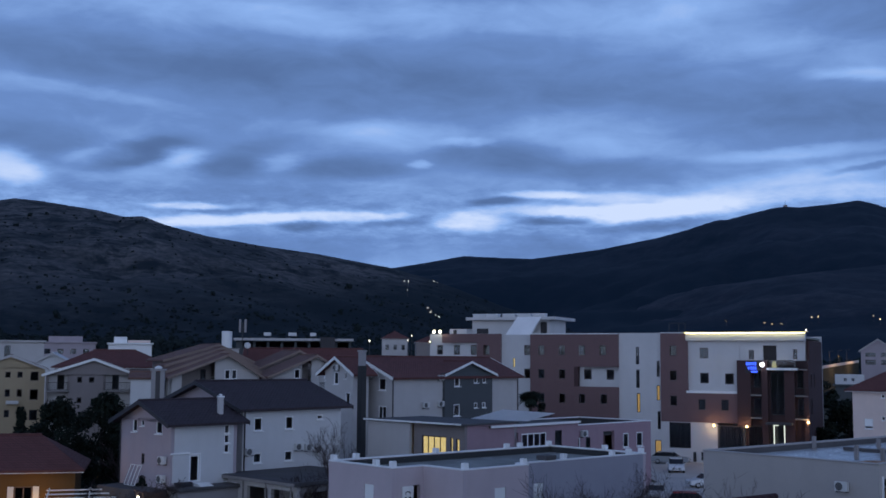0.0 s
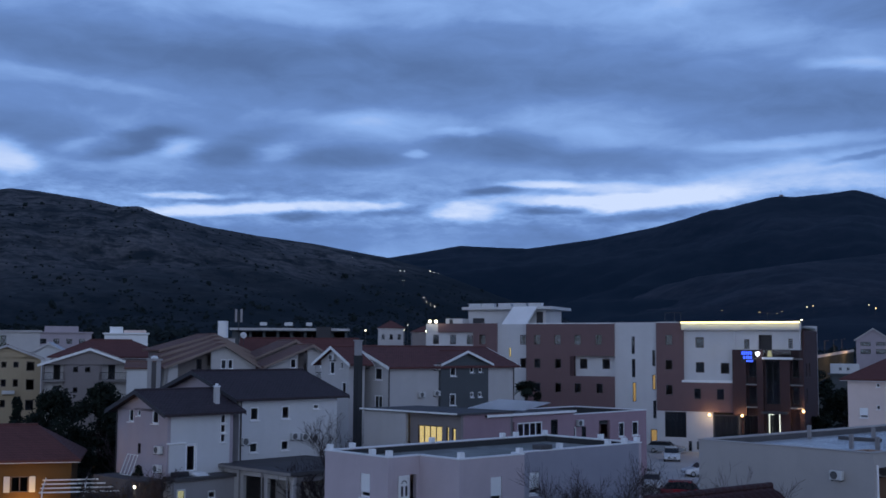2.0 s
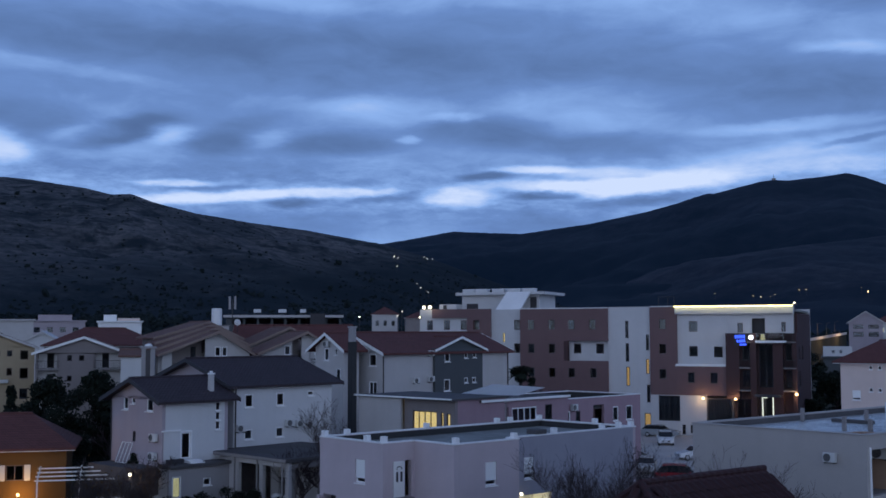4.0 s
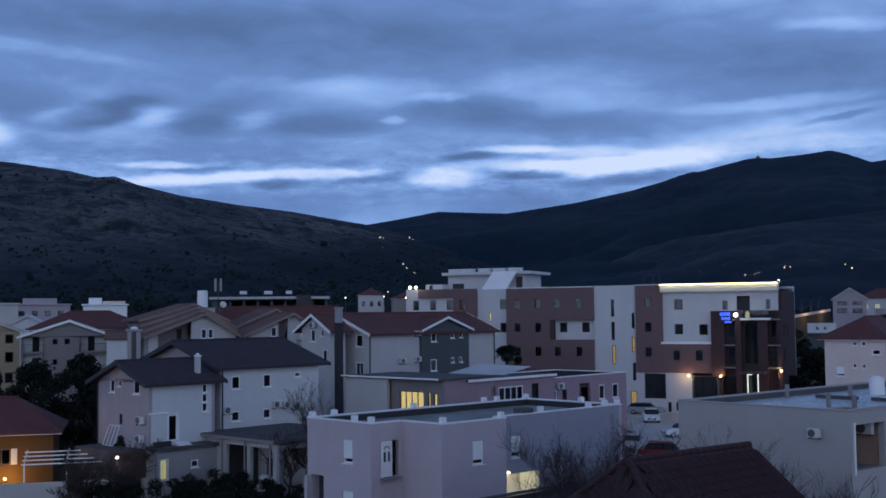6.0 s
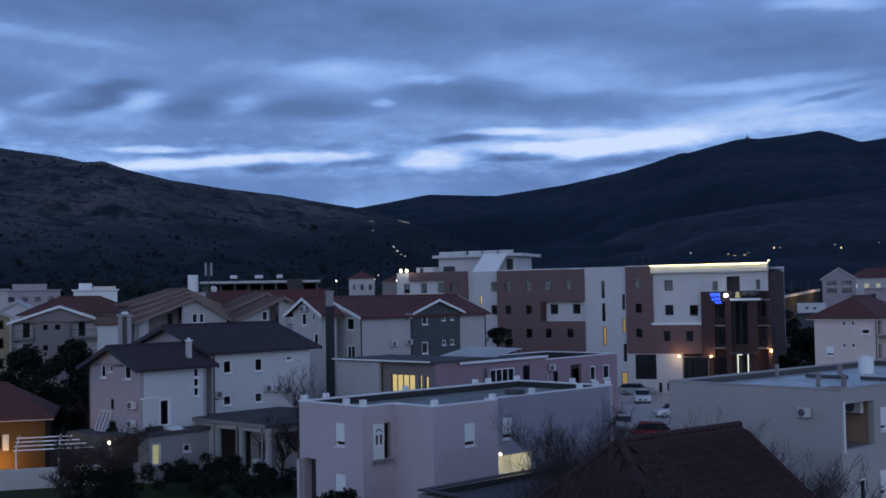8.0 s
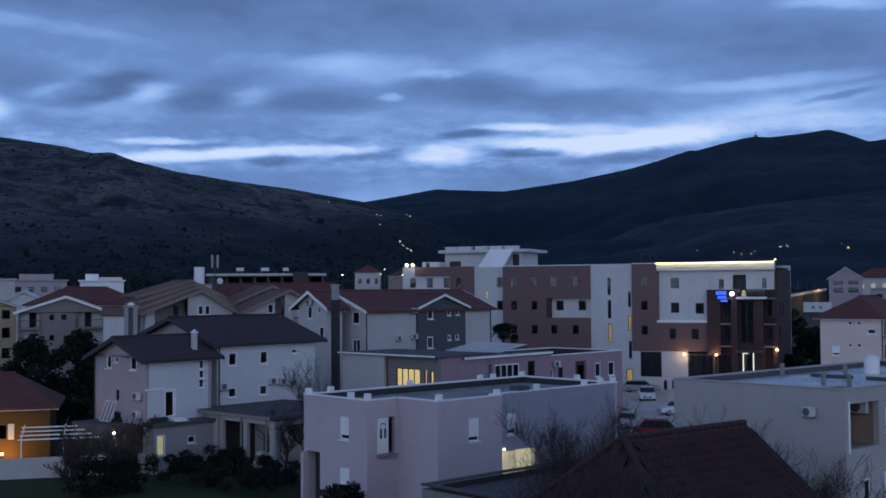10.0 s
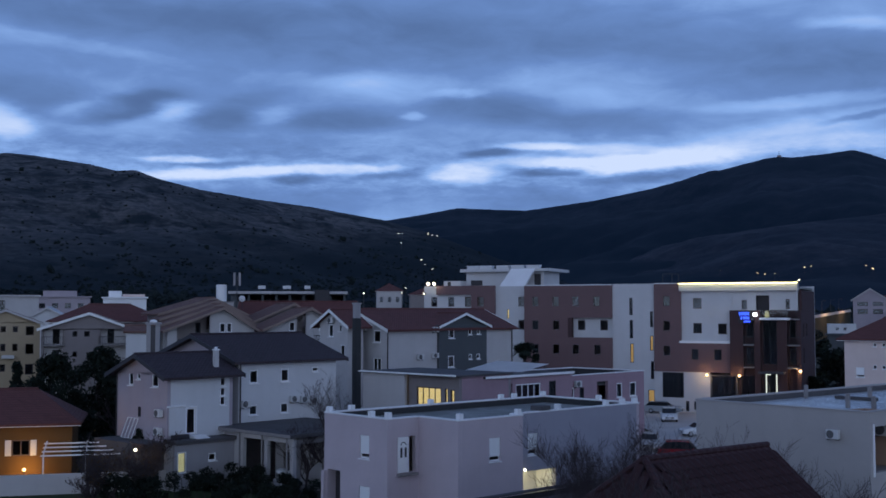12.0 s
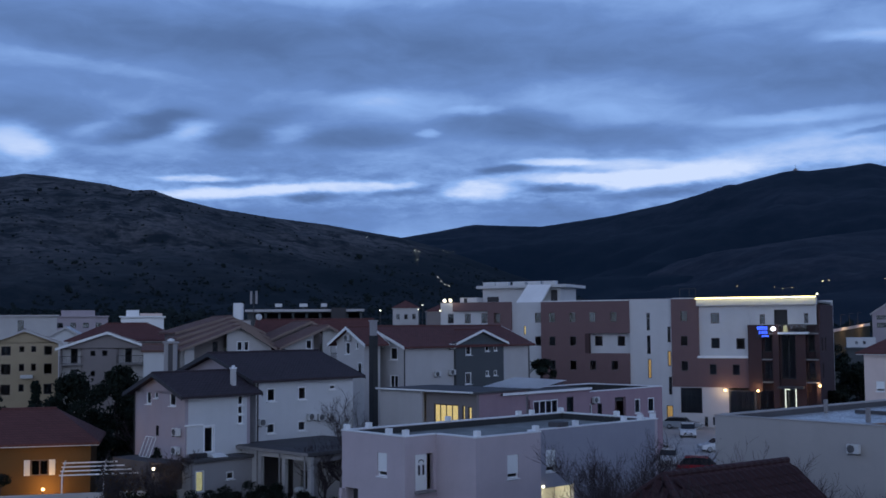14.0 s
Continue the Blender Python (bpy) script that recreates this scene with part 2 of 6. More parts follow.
# light
LIT_WARM = glow("lit_room_warm", (1.0, 0.72, 0.28), 1.5, 0.55)
LIT_AMBER = glow("lit_room_amber", (1.0, 0.60, 0.22), 0.75, 0.6)
LIT_PALE = glow("lit_pane_pale", (1.0, 0.92, 0.5), 0.7, 0.5)
LIT_WHITE = glow("lit_entrance_white", (0.92, 1.0, 0.86), 1.1)
LED = glow("led_strip_warm", (1.0, 0.88, 0.42), 6.0)
BULB_WARM = glow("warm_bulb", (1.0, 0.66, 0.30), 5.0)
BULB_WHITE = glow("white_bulb", (1.0, 0.90, 0.68), 4.5)
BULB_COLD = glow("cold_bulb", (0.85, 0.9, 1.0), 4.0)
SIGN_BLUE = glow("blue_sign_letters", (0.04, 0.10, 1.0), 2.6)


def ground_material(name, a, b, scale=0.08, fine=2.0, rough=0.95, c=None):
    m = bpy.data.materials.new(name)
    m.use_nodes = True
    k = Nodes(m.node_tree)
    tc = k.add("ShaderNodeTexCoord").outputs["Object"]
    col = k.mix(k.ramp(k.noise(tc, scale, 6.0, 0.62, 0.2), ((0.38, 0.0), (0.62, 1.0))), a, b)
    if c:
        col = k.mix(k.ramp(k.noise(tc, scale * 3.7, 5.0, 0.7, 0.5), ((0.52, 0.0), (0.66, 0.9))), col, c)
    f = k.noise(tc, fine, 5.0, 0.7)
    col = k.mix(k.math("MULTIPLY", f, 0.5), col, tuple(v * 0.4 for v in a))
    p = k.add("ShaderNodeBsdfPrincipled")
    k.put(p.inputs["Base Color"], col)
    p.inputs["Roughness"].default_value = rough
    p.inputs["Specular IOR Level"].default_value = 0.2
    bmp = k.add("ShaderNodeBump")
    bmp.inputs["Strength"].default_value = 0.4
    k.put(bmp.inputs["Height"], f)
    k.put(p.inputs["Normal"], bmp.outputs[0])
    k.put(k.add("ShaderNodeOutputMaterial").inputs["Surface"], p.outputs[0])
    return m


EARTH = ground_material("earth_and_weeds", (0.05, 0.048, 0.036), (0.03, 0.034, 0.022), 0.09, 3.0)
LAWN = ground_material("winter_grass", (0.026, 0.056, 0.02), (0.04, 0.056, 0.024), 0.3, 9.0)
PAVING = ground_material("pale_gravel_paving", (0.68, 0.63, 0.60), (0.54, 0.50, 0.48), 0.12, 4.0)


def hillside(name, rock, scrub, wood, sizes, woods=(0.0, 1.0), lean=(0.0, 0.0)):
    """A hillside of pale rocky ground, scrub in mottles and darker woods; sizes are the noise scales from broad to fine,
    woods the heights between which the woodland of the lower slopes thins out,
    lean how fast that woodland climbs towards +x."""
    m = bpy.data.materials.new(name)
    m.use_nodes = True
    k = Nodes(m.node_tree)
    tc = k.add("ShaderNodeTexCoord").outputs["Object"]
    col = k.mix(k.ramp(k.noise(tc, sizes[2], 4.0, 0.65), ((0.36, 0.0), (0.62, 1.0))), rock, scrub)
    col = k.mix(k.ramp(k.noise(tc, sizes[1], 5.0, 0.65, 0.4), ((0.46, 0.0), (0.62, 0.9))), col, wood)
    col = k.mix(k.ramp(k.noise(tc, sizes[0], 4.0, 0.6, 0.3), ((0.42, 0.0), (0.66, 0.75))), col, wood)
    s = k.add("ShaderNodeSeparateXYZ")
    k.put(s.inputs[0], tc)
    edge = k.math("ADD", s.outputs[2], k.math("MULTIPLY", k.math("SUBTRACT", k.noise(tc, sizes[1], 6.0, 0.7), 0.5), (woods[1] - woods[0]) * 2.5))
    edge = k.math("SUBTRACT", edge, k.math("MAXIMUM", k.math("MULTIPLY_ADD", s.outputs[0], lean[0], lean[1]), 0.0))
    high = k.math("DIVIDE", k.math("SUBTRACT", edge, woods[0]), woods[1] - woods[0], clamp=True)
    col = k.mix(high, wood, col)
    p = k.add("ShaderNodeBsdfPrincipled")
    k.put(p.inputs["Base Color"], col)
    p.inputs["Roughness"].default_value = 0.95
    p.inputs["Specular IOR Level"].default_value = 0.1
    k.put(k.add("ShaderNodeOutputMaterial").inputs["Surface"], p.outputs[0])
    return m


# distance haze is put into the hillside colours as a blue cast
HAZED_SCRUB = hillside("karst_scrub_with_haze", (0.148, 0.140, 0.146), (0.060, 0.067, 0.076), (0.012, 0.021, 0.029), (0.007, 0.030, 0.12), (30.0, 80.0), (0.4, 64.0))
HAZED_FAR_SCRUB = hillside("far_scrub_with_haze", (0.036, 0.047, 0.068), (0.020, 0.034, 0.054), (0.008, 0.021, 0.037), (0.0012, 0.006, 0.03), (110.0, 300.0))
FOLIAGE = ground_material("evergreen_leaves", (0.009, 0.015, 0.011), (0.016, 0.025, 0.016), 0.8, 6.0, 0.7)
FAR_WOOD = ground_material("far_woodland", (0.010, 0.019, 0.022), (0.018, 0.028, 0.030), 0.02, 0.8, 0.9)
TWIG = ground_material("bare_twigs", (0.085, 0.066, 0.07), (0.055, 0.043, 0.047), 2.0, 9.0, 0.9)

# ---- building blocks ----
def mesh_of(name, verts, faces, mat):
    me = bpy.data.meshes.new(name)
    me.from_pydata([tuple(v) for v in verts], [], faces)
    me.materials.append(mat)
    me.update()
    return me


def part(name, bm, mat, parent, label="", at=None):
    """One mesh object (from a bmesh or a mesh) under a thing or a part."""
    if isinstance(bm, bmesh.types.BMesh):
        me = bpy.data.meshes.new(name)
        bm.to_mesh(me)
        bm.free()
        me.materials.append(mat)
    else:
        me = bm
    ob = new(name, me)
    ob.parent = parent
    if at is not None:
        ob.matrix_local = at
    if label:
        ob["label"] = label
    return ob


def thing(name, m, label, category, group="", kind=""):
    ob = new(name)
    ob.empty_display_size = 0.2
    ob.matrix_world = m
    return tagged(ob, label, category, group, kind)


def box(x0, x1, y0, y1, z0, z1, bevel=0.0, bm=None):
    made = bm is None
    bm = bm or bmesh.new()
    got = bmesh.ops.create_cube(bm, size=1.0)
    for v in got["verts"]:
        v.co = Vector(((x0 + x1) / 2 + v.co.x * (x1 - x0), (y0 + y1) / 2 + v.co.y * (y1 - y0), (z0 + z1) / 2 + v.co.z * (z1 - z0)))
    if bevel:
        edges = list({e for v in got["verts"] for e in v.link_edges})
        bmesh.ops.bevel(bm, geom=edges, offset=bevel, segments=1 if made and bevel < 0.02 else 2, affect="EDGES", profile=0.6)
    return bm


def tube(a, b, r0, r1=None, sides=8, bm=None):
    bm = bm or bmesh.new()
    a, b = Vector(a), Vector(b)
    r1 = r0 if r1 is None else r1
    got = bmesh.ops.create_cone(bm, cap_ends=True, segments=sides, radius1=r0, radius2=r1, depth=(b - a).length)
    m = Matrix.Translation((a + b) / 2) @ (b - a).to_track_quat("Z", "Y").to_matrix().to_4x4()
    bmesh.ops.transform(bm, matrix=m, verts=got["verts"])
    return bm


def ball(c, r, bm=None, squash=1.0, sub=2):
    bm = bm or bmesh.new()
    got = bmesh.ops.create_icosphere(bm, subdivisions=sub, radius=r)
    for v in got["verts"]:
        v.co = Vector((v.co.x, v.co.y, v.co.z * squash)) + Vector(c)
    return bm


def prism(outline, z0, z1):
    """A slab over an outline given counter-clockwise."""
    n = len(outline)
    verts = [(*p, z0) for p in outline] + [(*p, z1) for p in outline]
    faces = [tuple(reversed(range(n))), tuple(range(n, 2 * n))] + [(i, (i + 1) % n, n + (i + 1) % n, n + i) for i in range(n)]
    return verts, faces


def wall_mesh(length, z0, z1, holes, th, mat):
    """A wall along x with its outer face at y = 0, thickness th, and openings that go through it."""
    us = sorted({0.0, length, *[min(max(h[i], 0), length) for h in holes for i in (0, 1)]})
    zs = sorted({z0, z1, *[min(max(h[i], z0), z1) for h in holes for i in (2, 3)]})
    nu, nz = len(us) - 1, len(zs) - 1

    def solid(i, j):
        if not (0 <= i < nu and 0 <= j < nz):
            return False
        u, z = (us[i] + us[i + 1]) / 2, (zs[j] + zs[j + 1]) / 2
        return not any(h[0] < u < h[1] and h[2] < z < h[3] for h in holes)

    verts, faces, index = [], [], {}

    def v(i, j, back):
        key = (i, j, back)
        if key not in index:
            index[key] = len(verts)
            verts.append((us[i], th if back else 0.0, zs[j]))
        return index[key]

    for i in range(nu):
        for j in range(nz):
            if not solid(i, j):
                continue
            faces.append((v(i, j, 0), v(i + 1, j, 0), v(i + 1, j + 1, 0), v(i, j + 1, 0)))
            faces.append((v(i, j, 1), v(i, j + 1, 1), v(i + 1, j + 1, 1), v(i + 1, j, 1)))
            if not solid(i - 1, j):
                faces.append((v(i, j, 0), v(i, j + 1, 0), v(i, j + 1, 1), v(i, j, 1)))
            if not solid(i + 1, j):
                faces.append((v(i + 1, j, 0), v(i + 1, j, 1), v(i + 1, j + 1, 1), v(i + 1, j + 1, 0)))
            if not solid(i, j - 1):
                faces.append((v(i, j, 0), v(i, j, 1), v(i + 1, j, 1), v(i + 1, j, 0)))
            if not solid(i, j + 1):
                faces.append((v(i, j + 1, 0), v(i + 1, j + 1, 0), v(i + 1, j + 1, 1), v(i, j + 1, 1)))
    return mesh_of("wall", verts, faces, mat)


SHARED = {}


def shared(key, make, mat):
    if key not in SHARED:
        bm = make()
        me = bpy.data.meshes.new(str(key[0]))
        bm.to_mesh(me)
        bm.free()
        me.materials.append(mat)
        SHARED[key] = me
    return SHARED[key]


def window(owner, at, w, h, style="w"):
    """A window in an opening w by h whose lower left outer corner is at the matrix at (x along, y inward).
    w white frame, b brown frame, d dark frame, s roller shutter half down, and lit panes: l warm, a amber, p pale."""
    w, h = round(w, 2), round(h, 2)
    fm = {"b": BROWN_PAINT, "d": DARK_PAINT, "l": DARK_PAINT, "a": DARK_PAINT}.get(style, WHITE_PAINT)
    fr = min(0.105 if fm is WHITE_PAINT else 0.07, w * 0.16)

    bars = 4 if w > 2.0 else 2 if w > 1.15 else 1
    step = (w - fr) / bars
    panes = [(fr + step * i, step * (i + 1), fr, h - fr) for i in range(bars)]
    key = ("window", w, h, fm.name)
    if key not in SHARED:
        SHARED[key] = wall_mesh(w, 0, h, panes, 0.07, fm)
    frame_at = at @ Matrix.Translation((0, 0.10 if style == "s" else 0.03, 0))
    win = part("window", SHARED[key], fm, owner, at=frame_at)
    part("pane", shared(("pane", w, h), lambda: box(fr * 0.9, w - fr * 0.9, 0.03, 0.042, fr * 0.9, h - fr * 0.9), GLASS), GLASS, win)
    lit = {"l": LIT_WARM, "a": LIT_AMBER, "p": LIT_PALE}.get(style)
    back = lit or PANE_GREY

    def make_backing():
        bm = bmesh.new()
        n = max(6, int(w / 0.12))
        rows = []
        for i in range(n + 1):
            x = fr + (w - 2 * fr) * i / n
            y = 0.14 + 0.025 * math.sin(i * 2.1)
            rows.append((bm.verts.new((x, y, fr)), bm.verts.new((x, y, h - fr))))
        for a, b in zip(rows, rows[1:]):
            bm.faces.new((a[0], b[0], b[1], a[1]))
        return bm

    mixed = (int(at.translation.x * 7) + int(at.translation.z * 5) + int(at.translation.y * 3)) % 3
    drawn = h > 0.7 and (style in "wd" and mixed or style == "b" and not mixed)
    # grey sheet added behind some unlit panes in place of reflected sky
    if drawn:
        part("curtain", shared(("pane_sheen", w, h), make_backing, PANE_GREY), PANE_GREY, win, "pale net curtain behind the glass")
    # the folded sheet itself emits, in place of the lit room behind
    if lit:
        part("curtain", shared(("curtain", w, h, back.name), make_backing, back), back, win, "glowing curtain of a lit room")
    if style in "ws" and h < 1.9:
        part("sill", shared(("sill", w), lambda: box(-0.06, w + 0.06, -0.19, 0.02, -0.07, -0.005, 0.008), COPING), COPING, win)
    if style == "s":
        def make_shutter():
            bm = bmesh.new()
            n = max(4, int(h * 0.78 / 0.07)) * 2
            rows = []
            for i in range(n + 1):
                z, y = h - 0.02 - i * 0.035, -0.062 if i % 2 else -0.055
                rows.append([bm.verts.new(c) for c in ((fr * 0.3, y, z), (w - fr * 0.3, y, z), (w - fr * 0.3, -0.02, z), (fr * 0.3, -0.02, z))])
            for p, q in zip(rows, rows[1:]):
                for i in range(4):
                    bm.faces.new((p[i], q[i], q[(i + 1) % 4], p[(i + 1) % 4]))
            bm.faces.new(rows[0])
            bm.faces.new(list(reversed(rows[-1])))
            bmesh.ops.recalc_face_normals(bm, faces=bm.faces)
            return bm
        part("roller_shutter", shared(("shutter", w, h), make_shutter, SHUTTER), SHUTTER, win, "white roller shutter lowered most of the way")
    return win


SIDES = {"front": 0, "right": 90, "back": 180, "left": 270}


def facade(owner, W, D, side, u0, u1, z0, z1, openings, mat, y=0.0, th=0.3, name="wall"):
    """One stretch u0..u1 of a side of a W by D block. openings: (u0, u1, z0, z1, style); style '-' stays an open hole."""
    start = {"front": (0, 0), "right": (W, 0), "back": (W, D), "left": (0, D)}[side]
    m = Matrix.Translation((*start, 0)) @ pose(0, 0, 0, 0, 0, SIDES[side]) @ Matrix.Translation((u0, y, 0))
    holes = [(a - u0, b - u0, c, d) for a, b, c, d, _ in openings]
    wall = part(name, wall_mesh(u1 - u0, z0, z1, holes, th, mat), mat, owner, at=m)
    for a, b, c, d, style in openings:
        if style != "-":
            window(owner, m @ Matrix.Translation((a - u0, 0, c)), b - a, d - c, style)
    return wall


def block(owner, W, D, z0, z1, mat, front=(), right=(), back=(), left=(), th=0.3, mats={}):
    facade(owner, W, D, "front", 0, W, z0, z1, front, mats.get("front", mat), th=th)
    facade(owner, W, D, "right", th, D - th, z0, z1, right, mats.get("right", mat), th=th)
    facade(owner, W, D, "back", 0, W, z0, z1, back, mats.get("back", mat), th=th)
    facade(owner, W, D, "left", th, D - th, z0, z1, left, mats.get("left", mat), th=th)
    part("floor_slab", box(th, W - th, th, D - th, z0, z0 + 0.15), DARK_CONCRETE, owner)


def gable_roof(owner, x0, x1, y0, y1, ze, zr, mat, along="y", over=0.5, verge=0.5, th=0.2, gable_mat=None, edge_mat=None, split=0.5):
    """Two tiled slopes over the block x0..x1, y0..y1; the ridge runs along y (or x) at split of the width."""
    a0, a1, b0, b1 = (x0, x1, y0, y1) if along == "y" else (y0, y1, x0, x1)
    am = a0 + (a1 - a0) * split

    def P(a, b, z):
        return (a, b, z) if along == "y" else (b, a, z)

    for ea, o in ((a0, -over), (a1, over)):
        run = abs(am - ea)
        ze_o = ze - (zr - ze) / run * over
        verts = [P(a, b, z + t) for t in (0, th) for (a, z) in ((ea + o, ze_o), (am, zr)) for b in (b0 - verge, b1 + verge)]
        faces = [(0, 1, 3, 2), (4, 6, 7, 5), (0, 4, 5, 1), (2, 3, 7, 6), (0, 2, 6, 4), (1, 5, 7, 3)]
        slope = part("roof_slope", mesh_of("roof_slope", verts, faces, mat), mat, owner)
        bm = bmesh.new()
        bm.from_mesh(slope.data)
        bmesh.ops.recalc_face_normals(bm, faces=bm.faces)
        bm.to_mesh(slope.data)
        bm.free()
        if edge_mat:
            for b in (b0 - verge - 0.05, b1 + verge + 0.01):
                ev = [P(a, b + e, z + t) for e in (0, 0.04) for (a, z, t) in ((ea + o, ze_o, -0.1), (am, zr, -0.1), (am, zr, th + 0.03), (ea + o, ze_o, th + 0.03))]
                ef = [(0, 1, 2, 3), (7, 6, 5, 4), (0, 4, 5, 1), (1, 5, 6, 2), (2, 6, 7, 3), (3, 7, 4, 0)]
                part("verge_board", mesh_of("verge_board", ev, ef, edge_mat), edge_mat, slope)
    part("ridge_cap", tube(P(am, b0 - verge, zr + th), P(am, b1 + verge, zr + th), 0.12, sides=8), mat, owner)
    if gable_mat:
        for b in (b0, b1 - 0.3):
            verts = [P(a, bb, z) for bb in (b, b + 0.3) for (a, z) in ((a0, ze), (a1, ze), (am, zr))]
            faces = [(0, 1, 2), (5, 4, 3), (0, 3, 4, 1), (1, 4, 5, 2), (2, 5, 3, 0)]
            part("gable_wall", mesh_of("gable_wall", verts, faces, gable_mat), gable_mat, owner)


def hip_roof(owner, x0, x1, y0, y1, ze, zr, mat, over=0.5, th=0.18, inset=None):
    x0, x1, y0, y1 = x0 - over, x1 + over, y0 - over, y1 + over
    w, d = x1 - x0, y1 - y0
    s = inset or min(w, d) / 2
    if w > d:
        r0, r1 = (x0 + s, (y0 + y1) / 2), (x1 - s, (y0 + y1) / 2)
        quads = (((x0, y0), (x1, y0), r1, r0), ((x1, y1), (x0, y1), r0, r1), ((x0, y1), (x0, y0), r0), ((x1, y0), (x1, y1), r1))
    else:
        r0, r1 = ((x0 + x1) / 2, y0 + s), ((x0 + x1) / 2, y1 - s)
        quads = (((x1, y0), (x1, y1), r1, r0), ((x0, y1), (x0, y0), r0, r1), ((x0, y0), (x1, y0), r0), ((x1, y1), (x0, y1), r1))
    for q in quads:
        verts = [(*p, (ze if i < 2 else zr) + t) for t in (0, th) for i, p in enumerate(q)]
        n = len(q)
        faces = [tuple(reversed(range(n))), tuple(range(n, 2 * n))] + [(i, (i + 1) % n, n + (i + 1) % n, n + i) for i in range(n)]
        part("roof_slope", mesh_of("roof_slope", verts, faces, mat), mat, owner)
    part("ridge_cap", tube((*r0, zr + th), (*r1, zr + th), 0.12), mat, owner)
    part("soffit", box(x0 + 0.05, x1 - 0.05, y0 + 0.05, y1 - 0.05, ze - 0.06, ze - 0.004), WHITE_PAINT, owner)


def chimney(owner, x, y, z0, z1, w=0.6, mat=None, cap=True):
    c = part("chimney", box(x - w / 2, x + w / 2, y - w / 2, y + w / 2, z0, z1, 0.02), mat or OFF_WHITE, owner)
    if cap:
        part("chimney_cap", box(x - w * 0.62, x + w * 0.62, y - w * 0.62, y + w * 0.62, z1 + 0.004, z1 + 0.12, 0.02), COPING, c)
        part("cowl", ball((x, y, z1 + 0.2), w * 0.42, squash=0.6), COPING, c)


def stubs(owner, places, z, w=0.34, h=0.34):
    for x, y in places:
        part("parapet_stub", box(x - w / 2, x + w / 2, y - w / 2, y + w / 2, z, z + h, 0.02), COPING, owner)


def inset(outline, d):
    """The outline moved inwards by d."""
    n, out = len(outline), []
    for i in range(n):
        p, q, r = (Vector(outline[(i + j) % n]) for j in (-1, 0, 1))
        e0, e1 = (q - p).normalized(), (r - q).normalized()
        n0, n1 = Vector((-e0.y, e0.x)), Vector((-e1.y, e1.x))
        k = d / max(0.2, 1 + n0.dot(n1))
        out.append((q.x + (n0.x + n1.x) * k, q.y + (n0.y + n1.y) * k))
    return out


def parapet_roof(owner, outline, z_roof, z_top, mat, roof_mat, th=0.25, coping=0.085, lining=None, top_mat=None):
    """A flat roof inside a parapet with a coping, over an outline given counter-clockwise; the felt is turned up inside."""
    v, f = prism(inset(outline, 0.31), z_roof - 0.2, z_roof)
    part("roof_deck", mesh_of("roof_deck", v, f, roof_mat), roof_mat, owner)
    inner = inset(outline, 0.302)
    n = len(outline)
    for i in range(n):
        a, b = Vector(outline[i]), Vector(outline[(i + 1) % n])
        ang = math.degrees(math.atan2(b.y - a.y, b.x - a.x))
        ln = (b - a).length
        part("coping", box(-0.04, ln + 0.04, -0.05 + 0.001 * i, th + 0.06, z_top + 0.001 * i, z_top + coping + 0.001 * i, 0.012), top_mat or COPING, owner, at=pose(a.x, a.y, 0, 0, 0, ang))
        a, b = Vector(inner[i]), Vector(inner[(i + 1) % n])
        part("upstand", box(0, (b - a).length, 0.001, 0.02, z_roof - 0.1, z_top - 0.02), lining or DARK_FELT, owner, at=pose(a.x, a.y, 0, 0, 0, ang))


def ac_unit(m, label="off-white outdoor air conditioner on wall brackets"):
    """A split unit; its back is against the wall at y = 0, the front looks to -y."""
    t = thing("air_conditioner", m, label, "air conditioner", "outdoor air conditioners")
    part("casing", shared(("casing",), lambda: box(-0.42, 0.42, -0.4, -0.1, 0, 0.58, 0.03), APPLIANCE), APPLIANCE, t)

    def grille():
        bm = bmesh.new()
        for r in (0.06, 0.12, 0.18, 0.24):
            for i in range(14):
                a, b = i * math.tau / 14, (i + 1) * math.tau / 14
                tube((-0.12 + r * math.cos(a), -0.415, 0.29 + r * math.sin(a)), (-0.12 + r * math.cos(b), -0.415, 0.29 + r * math.sin(b)), 0.008, sides=4, bm=bm)
        return bm
    part("fan_grille", shared(("grille",), grille, RAIL_METAL), RAIL_METAL, t)
    part("fan_disc", shared(("fan",), lambda: tube((-0.12, -0.402, 0.29), (-0.12, -0.408, 0.29), 0.25, sides=20), FAN_GREY), FAN_GREY, t, "grey fan opening")
    for x in (-0.3, 0.3):
        part("bracket", shared(("bracket", x), lambda x=x: box(x - 0.02, x + 0.02, -0.42, 0.0, -0.06, -0.004), RAIL_METAL), RAIL_METAL, t)
    return t


def lamp_light(name, place, color, power, size=0.12):
    d = bpy.data.lights.new(name, "POINT")
    d.color, d.energy, d.shadow_soft_size = color, power, size
    ob = new(name, d)
    ob.location = place
    return ob


def railing(owner, a, b, z, h=1.0, gap=0.14, mat=None, name="railing"):
    """Posts, rails and bars from a to b as one rail part with its bars."""
    a, b = Vector((*a, z)), Vector((*b, z))
    bm = bmesh.new()
    tube(a + Vector((0, 0, h)), b + Vector((0, 0, h)), 0.03, sides=6, bm=bm)
    tube(a + Vector((0, 0, 0.1)), b + Vector((0, 0, 0.1)), 0.02, sides=6, bm=bm)
    n = max(2, int((b - a).length / gap))
    for i in range(n + 1):
        p = a.lerp(b, i / n)
        tube(p, p + Vector((0, 0, h)), 0.012 if i % 8 else 0.025, sides=4, bm=bm)
    return part(name, bm, mat or RAIL_METAL, owner)

# ---- ground and hills ----
def smooth(t):
    t = np.clip(t, 0, 1)
    return t * t * (3 - 2 * t)


